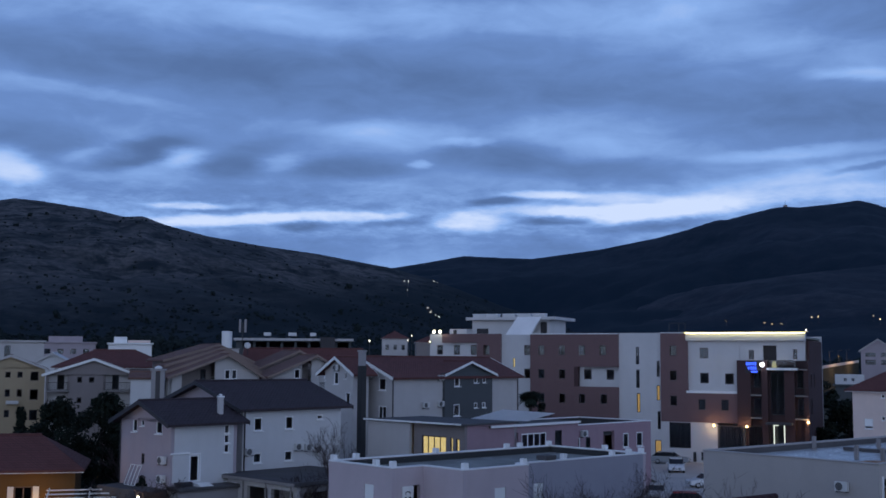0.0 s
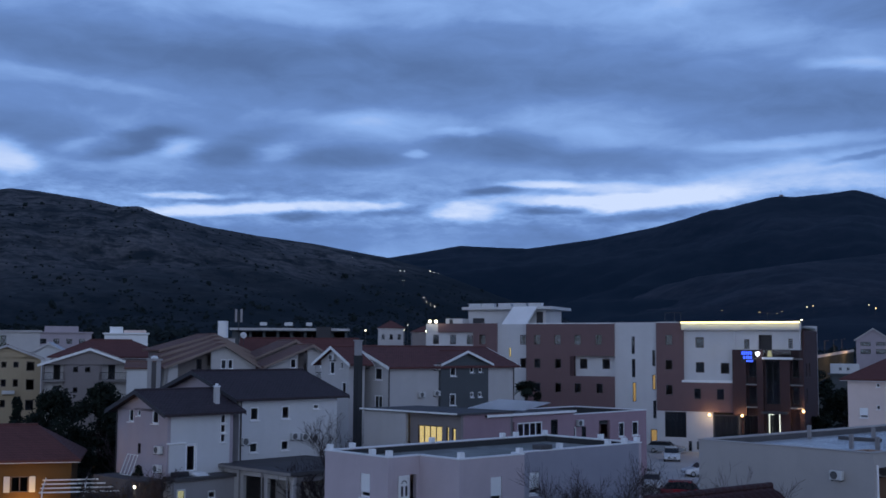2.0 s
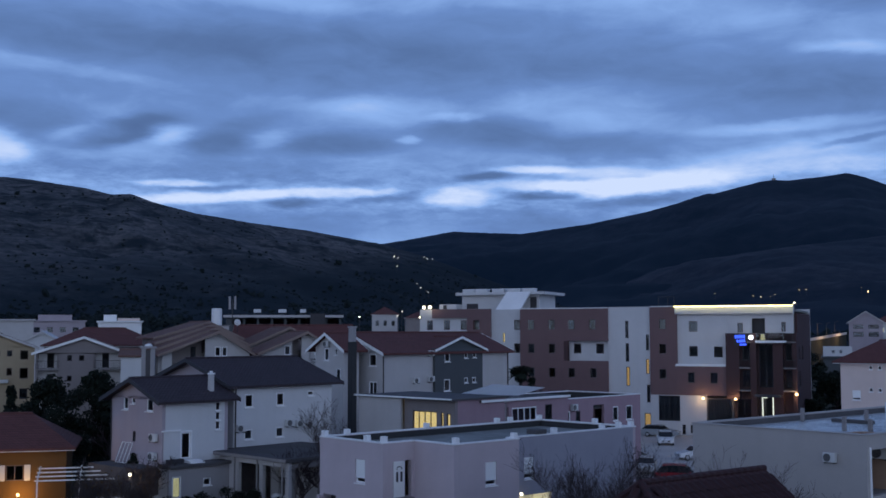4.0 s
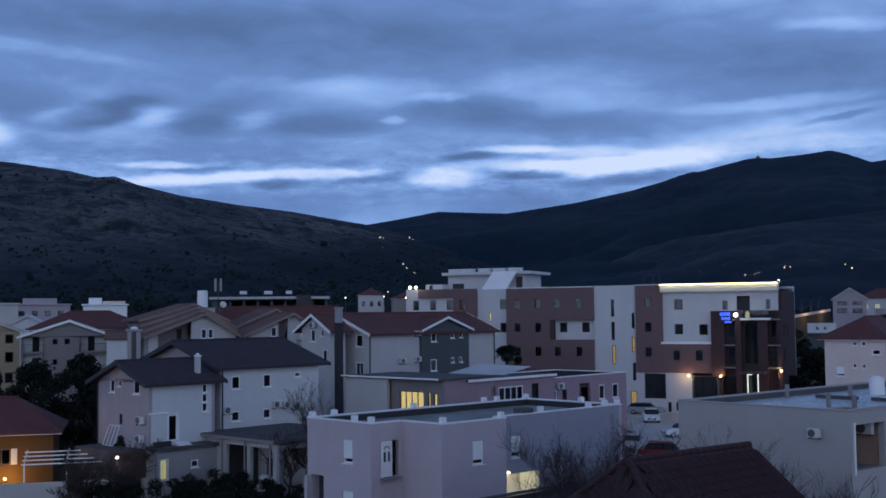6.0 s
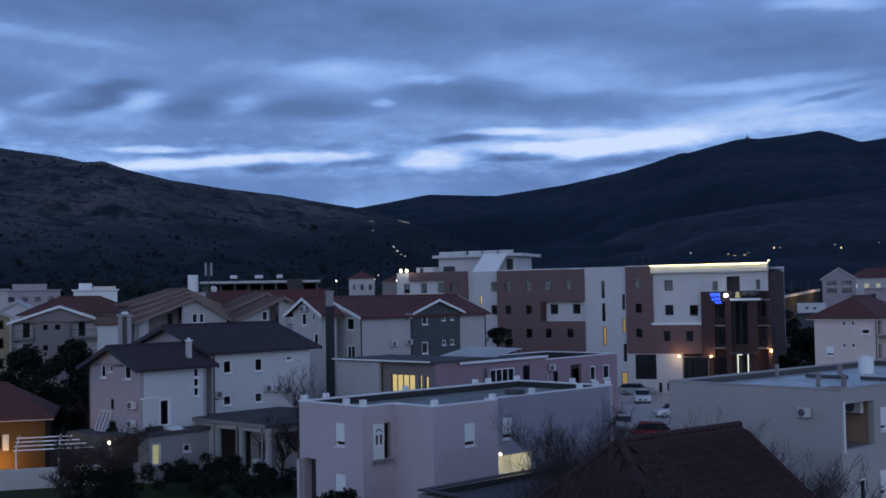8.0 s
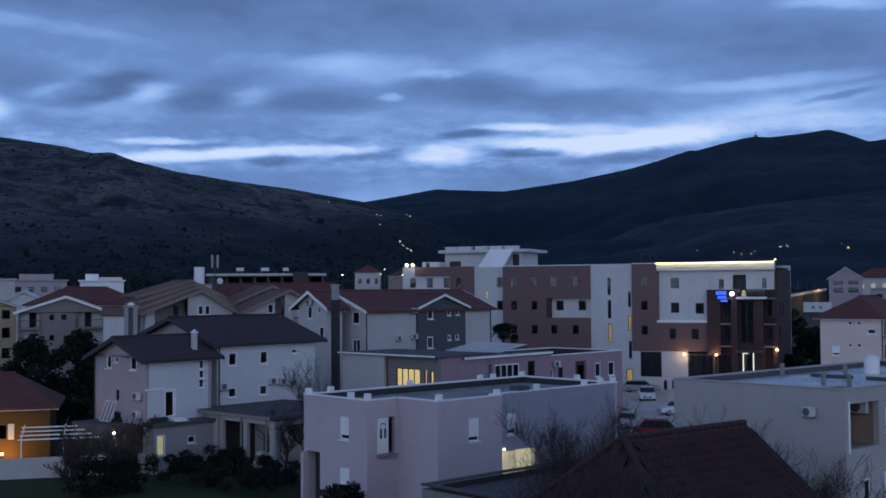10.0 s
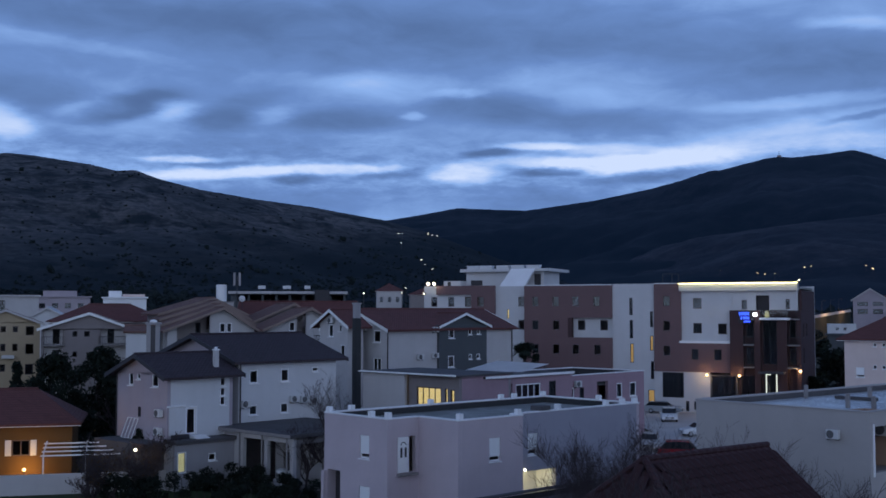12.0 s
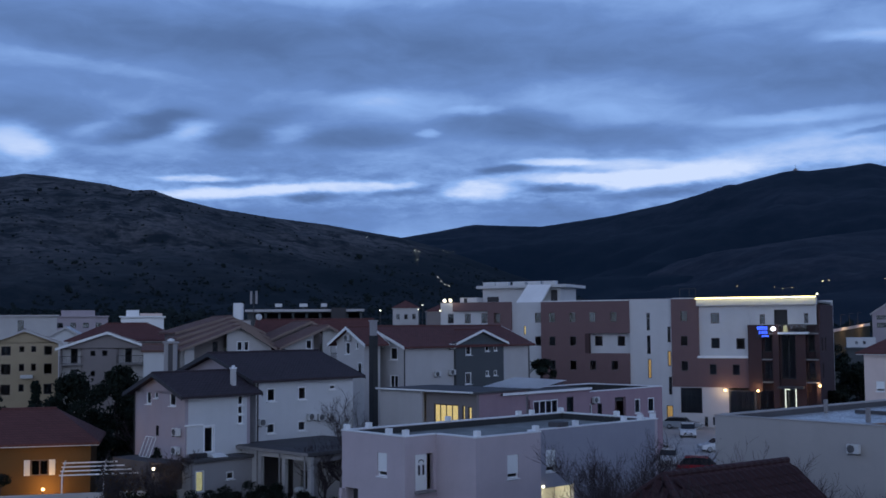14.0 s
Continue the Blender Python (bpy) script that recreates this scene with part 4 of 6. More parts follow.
def ruin():
    t = thing("concrete_shed", pose(-17.0, 89.68, 0, 0, 0, -44), "unfinished concrete shed with a weathered flat slab", "shed")
    W, D = 9.1, 9.0
    facade(t, W, D, "front", 0, W, 0, 4.1, ((1.12, 1.7, 2.6, 3.8, "w"), (3.0, 5.6, 0.6, 3.7, "-"), (6.0, 8.7, 0.6, 3.7, "-")), OFF_WHITE)
    facade(t, W, D, "right", 0.3, D - 0.3, 0, 4.1, ((0.7, 3.0, 0.6, 3.6, "-"),), CONCRETE)
    facade(t, W, D, "back", 0, W, 0, 4.1, (), CONCRETE)
    facade(t, W, D, "left", 0.3, D - 0.3, 0, 4.1, (), CONCRETE)
    part("back_wall", wall_mesh(6.0, 0, 4.1, [(1.0, 1.9, 0.2, 2.4)], 0.2, OFF_WHITE), OFF_WHITE, t, at=Matrix.Translation((2.9, 3.2, 0)))
    part("roof_slab", box(-0.4, W + 0.3, -0.5, D, 4.1, 4.4, 0.03), DARK_CONCRETE, t)
    part("roof_edge", box(-0.42, W + 0.32, -0.56, -0.5, 4.12, 4.36, 0.01), CONCRETE, t)
    for x in (3.0, 5.8, 8.8):
        part("post", tube((x, -0.35, 0), (x, -0.35, 4.1), 0.07, sides=8), CONCRETE, t)
    heap = thing("stored_sacks", t.matrix_world @ Matrix.Translation((6.8, 1.2, 0)), "heap of pale wrapped sacks and boxes stored in the shed", "sacks")
    r = random.Random(4)
    for i in range(12):
        x, y, z = r.uniform(-0.9, 0.9), r.uniform(-0.5, 0.5), 0.3 + 0.35 * (i // 3)
        part("sack", ball((x, y, z), r.uniform(0.3, 0.45), squash=0.6, sub=2), APPLIANCE if i % 3 else DARK_PAINT, heap)


ruin()


def ochre_house():
    t = thing("ochre_house", pose(-38.0, 86.0, 0, 0, 0, 14), "ochre-rendered bungalow with a red tiled roof lit by a lamp", "house")
    W, D = 10.0, 7.5
    block(t, W, D, 0, 4.5, ORANGE, front=((5.6, 6.9, 2.3, 3.5, "b"), (2.0, 3.2, 2.3, 3.5, "b")))
    hip_roof(t, 0, W, 0, D, 4.6, 7.0, RED_ROOF, over=0.7, inset=3.6)
    for x in (5.1, 6.95):
        part("window_shutter", box(x, x + 0.45, -0.06, -0.01, 2.3, 3.5, 0.01), APPLIANCE, t, "pale open window shutter")
    M = t.matrix_world
    p = thing("pergola", M @ Matrix.Translation((8.2, -3.4, 0)), "white-painted metal pergola frame beside the house", "pergola")
    for x in (0, 3.0, 6.0):
        part("post", box(x - 0.05, x + 0.05, -0.05, 0.05, 0, 2.6, 0.01), WHITE_PAINT, p)
    for y, z in ((0, 2.65), (0.9, 2.85), (1.8, 3.05), (2.7, 3.25)):
        part("beam", box(-0.2, 6.2, y - 0.05, y + 0.05, z - 0.05, z + 0.05, 0.01), WHITE_PAINT, p)
    for x in (0, 3.0, 6.0):
        part("rafter", tube((x, -0.1, 2.7), (x, 2.9, 3.38), 0.05, sides=6), WHITE_PAINT, p)
    part("post", box(5.95, 6.05, 2.6, 2.7, 0, 3.2, 0.01), WHITE_PAINT, p)
    l = thing("garden_lamp", M @ Matrix.Translation((6.7, -1.7, 0)), "glowing warm garden lamp beside the pergola", "lamp")
    part("post", tube((0, 0, 0), (0, 0, 1.3), 0.04), RAIL_METAL, l)
    part("globe", ball((0, 0, 1.45), 0.12), BULB_WARM, l)
    lamp_light("garden_lamp_light", M @ Vector((6.7, -1.3, 1.2)), (1.0, 0.55, 0.16), 210, 0.15)
    w = tagged(new("garden_wall", bpy.data.meshes.new("garden_wall")), "low white garden wall beside the lawn", "wall", kind="structure")
    bm = box(-2, 17.5, -5.0, -4.75, 0, 1.5, 0.02)
    bm.to_mesh(w.data)
    bm.free()
    w.data.materials.append(OFF_WHITE)
    w.matrix_world = M


ochre_house()
lamp = thing("lamp_post", pose(-21.8, 82.5, 0), "round white lamp on a thin garden post", "lamp")
part("pole", tube((0, 0, 0), (0, 0, 3.2), 0.04, 0.03), RAIL_METAL, lamp)
part("globe", ball((0, 0, 3.36), 0.11), BULB_WHITE, lamp)
lamp_light("lamp_post_light", (-21.8, 82.2, 3.3), (1.0, 0.8, 0.55), 45, 0.15)

# ---- houses in the middle ----
def red_house():
    t = thing("apartment_house", pose(-8.86, 121.49, 0, 0, 0, -44), "pale three-storey house with a red tiled roof", "house")
    W, D = 5.19, 20.4
    front = ((3.2, 4.3, 10.1, 11.4, "w"), (3.2, 4.4, 7.0, 8.5, "w"))
    right = ((9.1, 10.0, 10.4, 11.4, "w"), (9.0, 10.0, 7.2, 8.5, "w"), (12.3, 12.9, 10.75, 11.4, "w"), (13.75, 14.3, 10.78, 11.4, "w"),
             (12.34, 12.9, 8.0, 8.6, "w"), (13.67, 14.25, 8.0, 8.6, "w"))
    facade(t, W, D, "front", 0, W, 0, 11.5, front, OFF_WHITE)
    facade(t, W, D, "right", 0.3, 7.6, 0, 11.5, (), OFF_WHITE)
    facade(t, W, D, "right", 7.6, 15.4, 0, 11.9, right, SLATE_GREEN, y=-0.35, th=0.6)
    facade(t, W, D, "right", 15.4, D - 0.3, 0, 11.5, (), OFF_WHITE)
    facade(t, W, D, "back", 0, W + 5, 0, 11.5, (), OFF_WHITE)
    facade(t, W, D, "left", 0.3, D - 0.3, 0, 11.5, (), OFF_WHITE)
    gable_roof(t, -4.6, W, 0, D, 11.5, 13.45, RED_ROOF, over=0.6, verge=0.4, gable_mat=OFF_WHITE, edge_mat=WHITE_PAINT)
    # cross gable over the slate-green bay
    gable_roof(t, 0.2, W + 0.1, 7.9, 15.6, 11.75, 13.05, RED_ROOF, along="x", over=0.5, verge=0.45, gable_mat=SLATE_GREEN, edge_mat=WHITE_PAINT, th=0.14)
    part("drainpipe", tube((W + 0.07, 0.1, 5), (W + 0.07, 0.1, 11.4), 0.07), PIPE, t)
    part("drainpipe", tube((W + 0.07, D - 0.2, 5), (W + 0.07, D - 0.2, 11.4), 0.07), PIPE, t)
    M = t.matrix_world
    turn = pose(0, 0, 0, 0, 0, 90)
    ac_unit(M @ Matrix.Translation((1.9, 0, 11.3)))
    for y, z in ((4.8, 8.2), (7.1, 11.1), (7.1, 8.3)):
        ac_unit(M @ Matrix.Translation((W, y, z)) @ turn)
    g = thing("gabled_house", pose(-12.3, 120.05, 0, 0, 0, -44), "pale gabled house front with white verge boards", "house")
    W, D = 4.4, 2.2
    facade(g, W, D, "front", 0, W, 0, 12.0, ((1.4, 2.15, 10.7, 12.0, "w"), (3.1, 3.45, 11.3, 11.95, "w"), (3.3, 4.0, 8.6, 9.9, "w")), OFF_WHITE)
    facade(g, W, D, "left", 0.0, D - 0.3, 0, 12.0, (), OFF_WHITE)
    facade(g, W, D, "right", 0.3, D, 0, 12.0, (), OFF_WHITE)
    facade(g, W, D, "back", 0.3, W - 0.3, 0, 12.0, (), OFF_WHITE)
    gable_roof(g, -0.2, W + 0.1, 0, D, 12.0, 13.4, RED_ROOF, over=0.7, verge=0.6, gable_mat=OFF_WHITE, edge_mat=WHITE_PAINT)
    part("balcony_slab", box(-1.4, 0.0, 0.2, 2.1, 9.6, 9.8, 0.02), CONCRETE, g)
    railing(g, (-1.35, 0.25), (0.0, 0.25), 9.8)
    railing(g, (-1.35, 0.25), (-1.35, 2.0), 9.8)
    part("balcony_post", box(-1.4, -1.25, 0.2, 0.35, 9.8, 12.0), OFF_WHITE, g)
    ac_unit(g.matrix_world @ Matrix.Translation((2.0, 0, 12.15)))


red_house()


def low_shop():
    t = thing("shop", pose(-6.39, 99.69, 0, 0, 0, -44), "low grey shop with lit windows and a flat roof", "shop")
    W, D = 11.1, 7.0
    front = ((6.18, 9.02, 5.0, 7.05, "l"), (9.47, 9.79, 5.2, 7.03, "l"), (10.11, 10.56, 5.2, 6.96, "l"))
    facade(t, W, D, "front", 0, 5.2, 0, 8.05, (), OFF_WHITE)
    facade(t, W, D, "front", 5.2, W, 0, 8.05, front, TAUPE_AND_SHADE, y=0.5)
    facade(t, W, D, "right", 0.8, D, 0, 8.05, (), PINK)
    facade(t, W, D, "back", 0, W, 0, 8.05, (), GREY)
    facade(t, W, D, "left", 0.3, D - 0.3, 0, 8.05, (), GREY)
    part("roof_deck", box(-0.2, W + 0.3, -0.3, D, 8.05, 8.2, 0.02), DARK_CONCRETE, t)
    part("fascia", box(-0.25, W + 0.35, -0.36, -0.3, 8.1, 8.24, 0.01), COPING, t)
    lamp_light("shop_light", t.matrix_world @ Vector((7.6, 3.0, 6.6)), (1.0, 0.8, 0.4), 60, 0.3)


low_shop()


def pink_house():
    t = thing("pink_house", pose(3.79, 108.74, 0, 0, 0, -44), "dusty pink flat-roofed house behind the car park", "house")
    W, D, top = 9.0, 15.4, 7.4
    right = ((2.9, 3.8, 5.2, 6.3, "w"), (4.65, 5.35, 4.9, 6.25, "d"), (7.4, 9.2, 4.6, 6.7, "-"), (10.65, 11.6, 5.0, 6.4, "w"), (12.9, 14.0, 5.0, 6.4, "w"))
    left_wing = ((7.5, 8.3, 5.3, 6.7, "d"),)
    facade(t, W, D, "front", 0, W, 0, top, left_wing, PINK)
    facade(t, W, D, "right", 0.3, D - 0.3, 0, top, right, PINK)
    facade(t, W, D, "back", 0, W, 0, top, (), PINK)
    facade(t, W, D, "left", 0.3, D - 0.3, 0, top, (), PINK)
    part("loggia_back", box(W - 1.4, W - 1.2, 7.2, 9.4, 4.4, 7.0), MAUVE_BROWN, t)
    part("loggia_floor", box(W - 1.2, W - 0.3, 7.2, 9.4, 4.4, 4.58), CONCRETE, t)
    parapet_roof(t, ((0, 0), (W, 0), (W, D), (0, D)), 6.5, top, PINK, DARK_CONCRETE)
    ac_unit(t.matrix_world @ Matrix.Translation((W, 4.1, 6.35)) @ pose(0, 0, 0, 0, 0, 90))
    # lower front wing with its loggia and glazed porch
    f = thing("pink_wing", pose(1.7, 97.0, 0, 0, 0, -44), "pink single-storey wing with a glazed porch", "house")
    W, D = 3.4, 12.0
    facade(f, W, D, "right", 0.0, D, 0, 7.75, ((0.9, 3.6, 5.3, 7.2, "-"), (4.0, 7.4, 5.7, 7.1, "w"), (8.6, 9.6, 5.0, 7.2, "d")), PINK)
    facade(f, W, D, "front", 0, W - 0.3, 0, 7.75, (), PINK)
    part("porch_wall", box(W - 1.6, W - 1.4, 0.5, 4.0, 0, 7.2), MAUVE_BROWN, f)
    part("roof_deck", box(-0.1, W + 0.25, -0.25, D, 7.77, 7.92, 0.02), DARK_CONCRETE, f)
    part("fascia", box(W + 0.25, W + 0.3, -0.25, D, 7.74, 7.95, 0.01), COPING, f)
    s = thing("sheet_roof", pose(1.6, 107.6, 7.45, 12, 0, -58), "pale corrugated metal sheet roof over a yard", "roof")
    bm = bmesh.new()
    rows = []
    for i in range(81):
        y, z = 5.4 * i / 80, 0.035 * (i % 2)
        rows.append((bm.verts.new((0, y, z)), bm.verts.new((8.2, y, z))))
    for p, q in zip(rows, rows[1:]):
        bm.faces.new((p[0], p[1], q[1], q[0]))
    bmesh.ops.solidify(bm, geom=bm.faces[:], thickness=0.02)
    part("sheet", bm, SHEET, s)
    for x in (0.2, 7.9):
        for y in (0.3, 5.0):
            part("post", box(x, x + 0.1, y, y + 0.1, -0.35, -0.02), RAIL_METAL, s)


pink_house()


def right_pink():
    t = thing("gabled_house", pose(46.82, 128.96, 0, 0, 0, -40), "pale pink three-storey house with a red tiled hip roof", "house")
    W, D = 6.84, 13.0
    front = ((3.24, 3.62, 9.4, 9.83, "w"), (4.26, 4.64, 9.4, 9.83, "w"), (5.36, 6.3, 8.4, 9.0, "w"), (1.26, 2.23, 5.9, 7.05, "s"), (3.22, 3.6, 6.9, 7.35, "w"), (4.24, 4.62, 6.9, 7.35, "w"))
    right = ((1.2, 2.6, 5.6, 7.2, "-"), (1.2, 2.6, 8.3, 9.8, "-"), (5.0, 6.2, 8.5, 9.7, "w"))
    block(t, W, D, 0, 10.1, PALE_PINK, front=front, right=right)
    hip_roof(t, 0, W, 0, D, 10.1, 12.5, RED_ROOF, over=0.7)
    for z in (5.5, 8.2):
        part("balcony_slab", box(W, W + 1.2, 0.8, 6.5, z - 0.15, z, 0.02), CONCRETE, t)
        railing(t, (W + 1.15, 0.85), (W + 1.15, 6.4), z)
    part("drainpipe", tube((W + 0.08, 0.2, 0), (W + 0.08, 0.2, 10), 0.06), PIPE, t)


right_pink()


# ---- the hotel ----
def hotel():
    k = 1.08
    t = thing("hotel", pose(-1.75 * k, 154.6 * k, 13.5 - 13.5 * k, 0, 0, -25), "five-storey white and mauve-brown hotel with a lit cornice", "hotel")
    t.scale = (k, k, k)
    M = pose(-1.75 * k, 154.6 * k, 13.5 - 13.5 * k, 0, 0, -25) @ Matrix.Scale(k, 4)
    W, D, Z0, top = 49.8, 14.0, 1.0, 16.8
    B, H = "b", "b"
    rows = ((14.0, 15.3), (10.95, 12.2), (7.85, 9.1), (4.7, 6.0))

    def win(us, row, w=0.9, style="b"):
        return tuple((u, u + w, *rows[row], style) for u in us)

    F = lambda u0, u1, z0, z1, ops, mat, y=0.0, th=0.4: facade(t, W, D, "front", u0, u1, z0, z1, ops, mat, y=y, th=th)
    # left wing: white with a brown frame round its top
    F(0, 10.6, Z0, top, win((1.07, 3.62, 6.1), 0) + win((1.07, 3.62, 6.1, 8.4), 1) + win((1.07, 3.62, 6.1), 2) + win((8.1,), 0), HOTEL_WHITE, y=0.4)
    F(2.0, 7.2, 15.6, top, (), MAUVE_BROWN, y=0.0, th=0.395)
    F(7.2, 10.6, 11.4, top, ((8.1, 9.0, 14.0, 15.3, "-"),), MAUVE_BROWN, y=0.0, th=0.395)
    # white joint
    F(10.6, 14.8, Z0, top - 0.1, ((12.16, 12.42, 12.4, 13.6, "l"), (13.75, 14.6, 14.0, 15.3, "b"), (13.75, 14.6, 10.95, 12.2, "b"), (13.75, 14.6, 7.85, 9.1, "a")), HOTEL_WHITE, y=0.6)
    # brown wing with a white niche
    F(14.8, 20.8, Z0, top - 0.1, win((15.88, 18.7), 0) + win((15.9, 18.75), 1) + win((15.9, 18.75), 2), MAUVE_BROWN, th=0.9)
    F(20.8, 26.7, 12.54, top - 0.1, win((21.4, 24.2), 0), MAUVE_BROWN, th=0.9)
    F(20.8, 26.7, 10.0, 12.54, ((21.9, 22.9, 10.93, 12.2, "b"), (24.9, 25.9, 10.93, 12.2, "b")), HOTEL_WHITE, y=0.85)
    F(20.8, 26.7, Z0, 10.0, win((21.4, 24.3), 2), MAUVE_BROWN, th=0.9)
    part("niche_side", box(20.8, 21.3, 0.02, 0.9, 10.0, 12.54), BRICK_RED, t)
    # stair tower with tall narrow lit windows
    F(26.7, 32.1, Z0, top + 0.05, ((28.9, 29.32, 12.9, 15.1, "d"), (28.92, 29.36, 9.95, 12.25, "d"), (28.98, 29.43, 6.9, 9.3, "a"),
                                  (31.55, 31.92, 11.4, 13.35, "d"), (31.52, 31.95, 8.45, 10.3, "a"), (31.6, 32.0, 4.9, 7.1, "d"), (31.25, 32.05, 1.9, 3.55, "a")), HOTEL_WHITE, y=0.25, th=0.5)
    # right block
    F(32.1, 35.5, 5.9, top, win((33.25,), 0) + win((33.25,), 1) + win((33.25,), 2), MAUVE_BROWN, th=0.7)
    F(32.1, 39.0, Z0, 5.9, ((33.1, 35.75, 2.7, 5.8, "d"), (37.0, 37.5, 1.3, 2.3, "d"), (36.0, 36.4, 1.1, 2.3, "d")), HOTEL_WHITE, y=0.1, th=0.5)
    F(39.0, 42.3, Z0, 5.6, ((39.2, 42.1, 2.5, 5.5, "d"),), DARK_CONCRETE, y=0.1, th=0.5)
    F(35.5, 41.7, 9.75, 15.86, ((36.94, 37.99, 13.7, 15.0, "b"), (36.94, 37.99, 10.65, 11.93, "b"), (39.99, 41.03, 10.57, 11.88, "b")), HOTEL_WHITE, y=0.35, th=0.4)
    F(35.5, 41.5, 5.9, 9.45, ((36.75, 37.65, 7.4, 8.75, "b"), (39.5, 40.45, 7.38, 8.75, "b")), MAUVE_BROWN, th=0.7)
    part("ledge", box(35.3, 41.6, -0.1, 0.7, 9.45, 9.74, 0.02), COPING, t)
    F(41.7, 49.4, 13.5, 15.86, ((42.83, 43.45, 13.62, 14.75, "b"), (44.5, 46.1, 13.52, 15.3, "-"), (48.0, 48.5, 13.66, 14.85, "b")), HOTEL_WHITE, y=0.5, th=0.4)
    # dark sheet closing the open recess, painted for the shade in it
    part("dark_recess", box(44.3, 46.3, 1.4, 1.5, 13.5, 15.8), DARK_PAINT, t)
    # brick-red corner with balconies
    F(41.5, 43.1, 5.6, 13.5, (), BRICK_RED, y=-0.3, th=1.0)
    F(44.4, 45.1, 1.0, 13.5, (), BRICK_RED, y=-0.3, th=1.0)
    F(47.1, 48.2, 1.0, 13.5, (), BRICK_RED, y=-0.3, th=1.0)
    F(49.3, 49.8, 1.0, 13.5, (), BRICK_RED, y=-0.3, th=1.0)
    F(42.3, 49.8, 1.0, 13.5, ((43.3, 44.2, 10.2, 12.3, "d"), (43.3, 44.2, 7.0, 9.0, "d"), (45.3, 46.9, 3.4, 5.9, "d"), (45.3, 46.9, 7.0, 12.2, "d"),
                              (48.4, 49.1, 10.2, 12.3, "d"), (48.4, 49.1, 7.0, 9.0, "d"), (42.6, 44.3, 2.6, 5.6, "d"), (47.4, 48.1, 2.6, 5.6, "-")), BRICK_RED, y=0.75, th=0.3)
    for u0, u1 in ((43.1, 44.4), (48.2, 49.7)):
        for z in (6.7, 9.4, 12.5):
            part("balcony_slab", box(u0, u1, -0.55, 0.75, z - 0.15, z, 0.02), CONCRETE, t)
            railing(t, (u0 + 0.05, -0.5), (u1 - 0.05, -0.5), z, 0.95)
    part("terrace_slab", box(45.1, 48.6, -0.9, 0.7, 12.35, 12.62, 0.02), COPING, t)
    part("terrace_glass", box(45.2, 48.5, -0.86, -0.84, 12.63, 13.5), GLASS, t)
    part("terrace_rail", tube((45.2, -0.85, 13.52), (48.5, -0.85, 13.52), 0.03), RAIL_METAL, t)
    # lit doorway under the canopy: glowing bars stand in for its bright edges
    part("canopy", box(45.0, 48.0, -1.8, -0.3, 5.95, 6.2, 0.02), DARK_CONCRETE, t)
    for u in (45.7, 46.9):
        part("doorway_light", box(u, u + 0.12, -0.36, -0.31, 3.4, 5.9), LIT_WHITE, t, "lit edge of the glass entrance door")
    part("doorway_light", box(45.7, 46.3, -0.36, -0.31, 5.78, 5.9), LIT_WHITE, t)
    # cornice with its strip of light
    part("cornice", box(35.3, 49.5, -0.2, 0.9, 15.87, 16.8, 0.02), HOTEL_WHITE, t, "cream cornice washed by a light strip")
    part("light_strip", box(35.3, 49.5, -0.5, -0.38, 16.76, 16.85), LED, t, "glowing warm light strip along the cornice")
    part("cornice_lip", box(35.0, 49.8, -0.7, 1.2, 16.86, 17.0, 0.02), DARK_CONCRETE, t)
    # sides, back and roof
    facade(t, W, D, "right", 0.9, D - 0.3, Z0, top - 0.9, ((2, 3, 10.2, 12, "d"), (5, 6, 10.2, 12, "d"), (2, 3, 7, 9, "d")), BRICK_RED)
    facade(t, W, D, "back", 0, W, Z0, top - 0.2, (), HOTEL_WHITE)
    facade(t, W, D, "left", 0.3, D - 0.9, Z0, top, (), HOTEL_WHITE)
    part("roof_deck", box(0.2, W - 0.2, 0.95, D - 0.35, 16.1, 16.35), MEMBRANE, t)
    part("parapet", box(14.8, 26.6, 0.0, 0.3, top - 0.095, top + 0.02), COPING, t)
    part("parapet", box(32.15, 35.3, 0.0, 0.3, top + 0.005, top + 0.1), COPING, t)
    # top storey set back, its roof slab and the sloping white wall
    p = part("penthouse", box(5.0, 16.3, 3.5, 10.0, 16.36, 18.72), HOTEL_WHITE, t)
    part("penthouse_window", box(5.7, 7.4, 3.44, 3.496, 16.9, 17.6), DARK_PAINT, p, "wide dark window")
    part("penthouse_window", box(15.0, 15.9, 3.44, 3.496, 16.9, 18.4), DARK_PAINT, p, "dark terrace door")
    part("roof_slab", box(4.4, 17.4, 2.6, 11, 18.724, 19.12, 0.03), HOTEL_WHITE, t)
    v = [(10.7, 1.0, 16.4), (14.3, 1.0, 16.4), (15.4, 2.55, 19.1), (12.0, 2.55, 19.1), (10.7, 1.4, 16.4), (14.3, 1.4, 16.4), (15.4, 2.95, 19.1), (12.0, 2.95, 19.1)]
    part("sloping_wall", mesh_of("sloping_wall", v, [(0, 1, 2, 3), (7, 6, 5, 4), (0, 4, 5, 1), (1, 5, 6, 2), (2, 6, 7, 3), (3, 7, 4, 0)], SHEET), SHEET, t, "pale sheet-clad sloping stair roof")
    for u in (32.9, 34.1, 34.9):
        part("roof_post", tube((u, 1.5, 16.3), (u, 1.5, 18.1), 0.05), RAIL_METAL, t)
    part("roof_beam", tube((32.9, 1.5, 18.1), (34.9, 1.5, 18.1), 0.05), RAIL_METAL, t)
    part("roof_room", box(2.4, 4.98, 1.6, 4, 16.36, 17.5, 0.03), HOTEL_WHITE, t)
    part("roof_room_window", box(3.0, 3.5, 1.55, 1.596, 16.75, 17.4), DARK_PAINT, t)
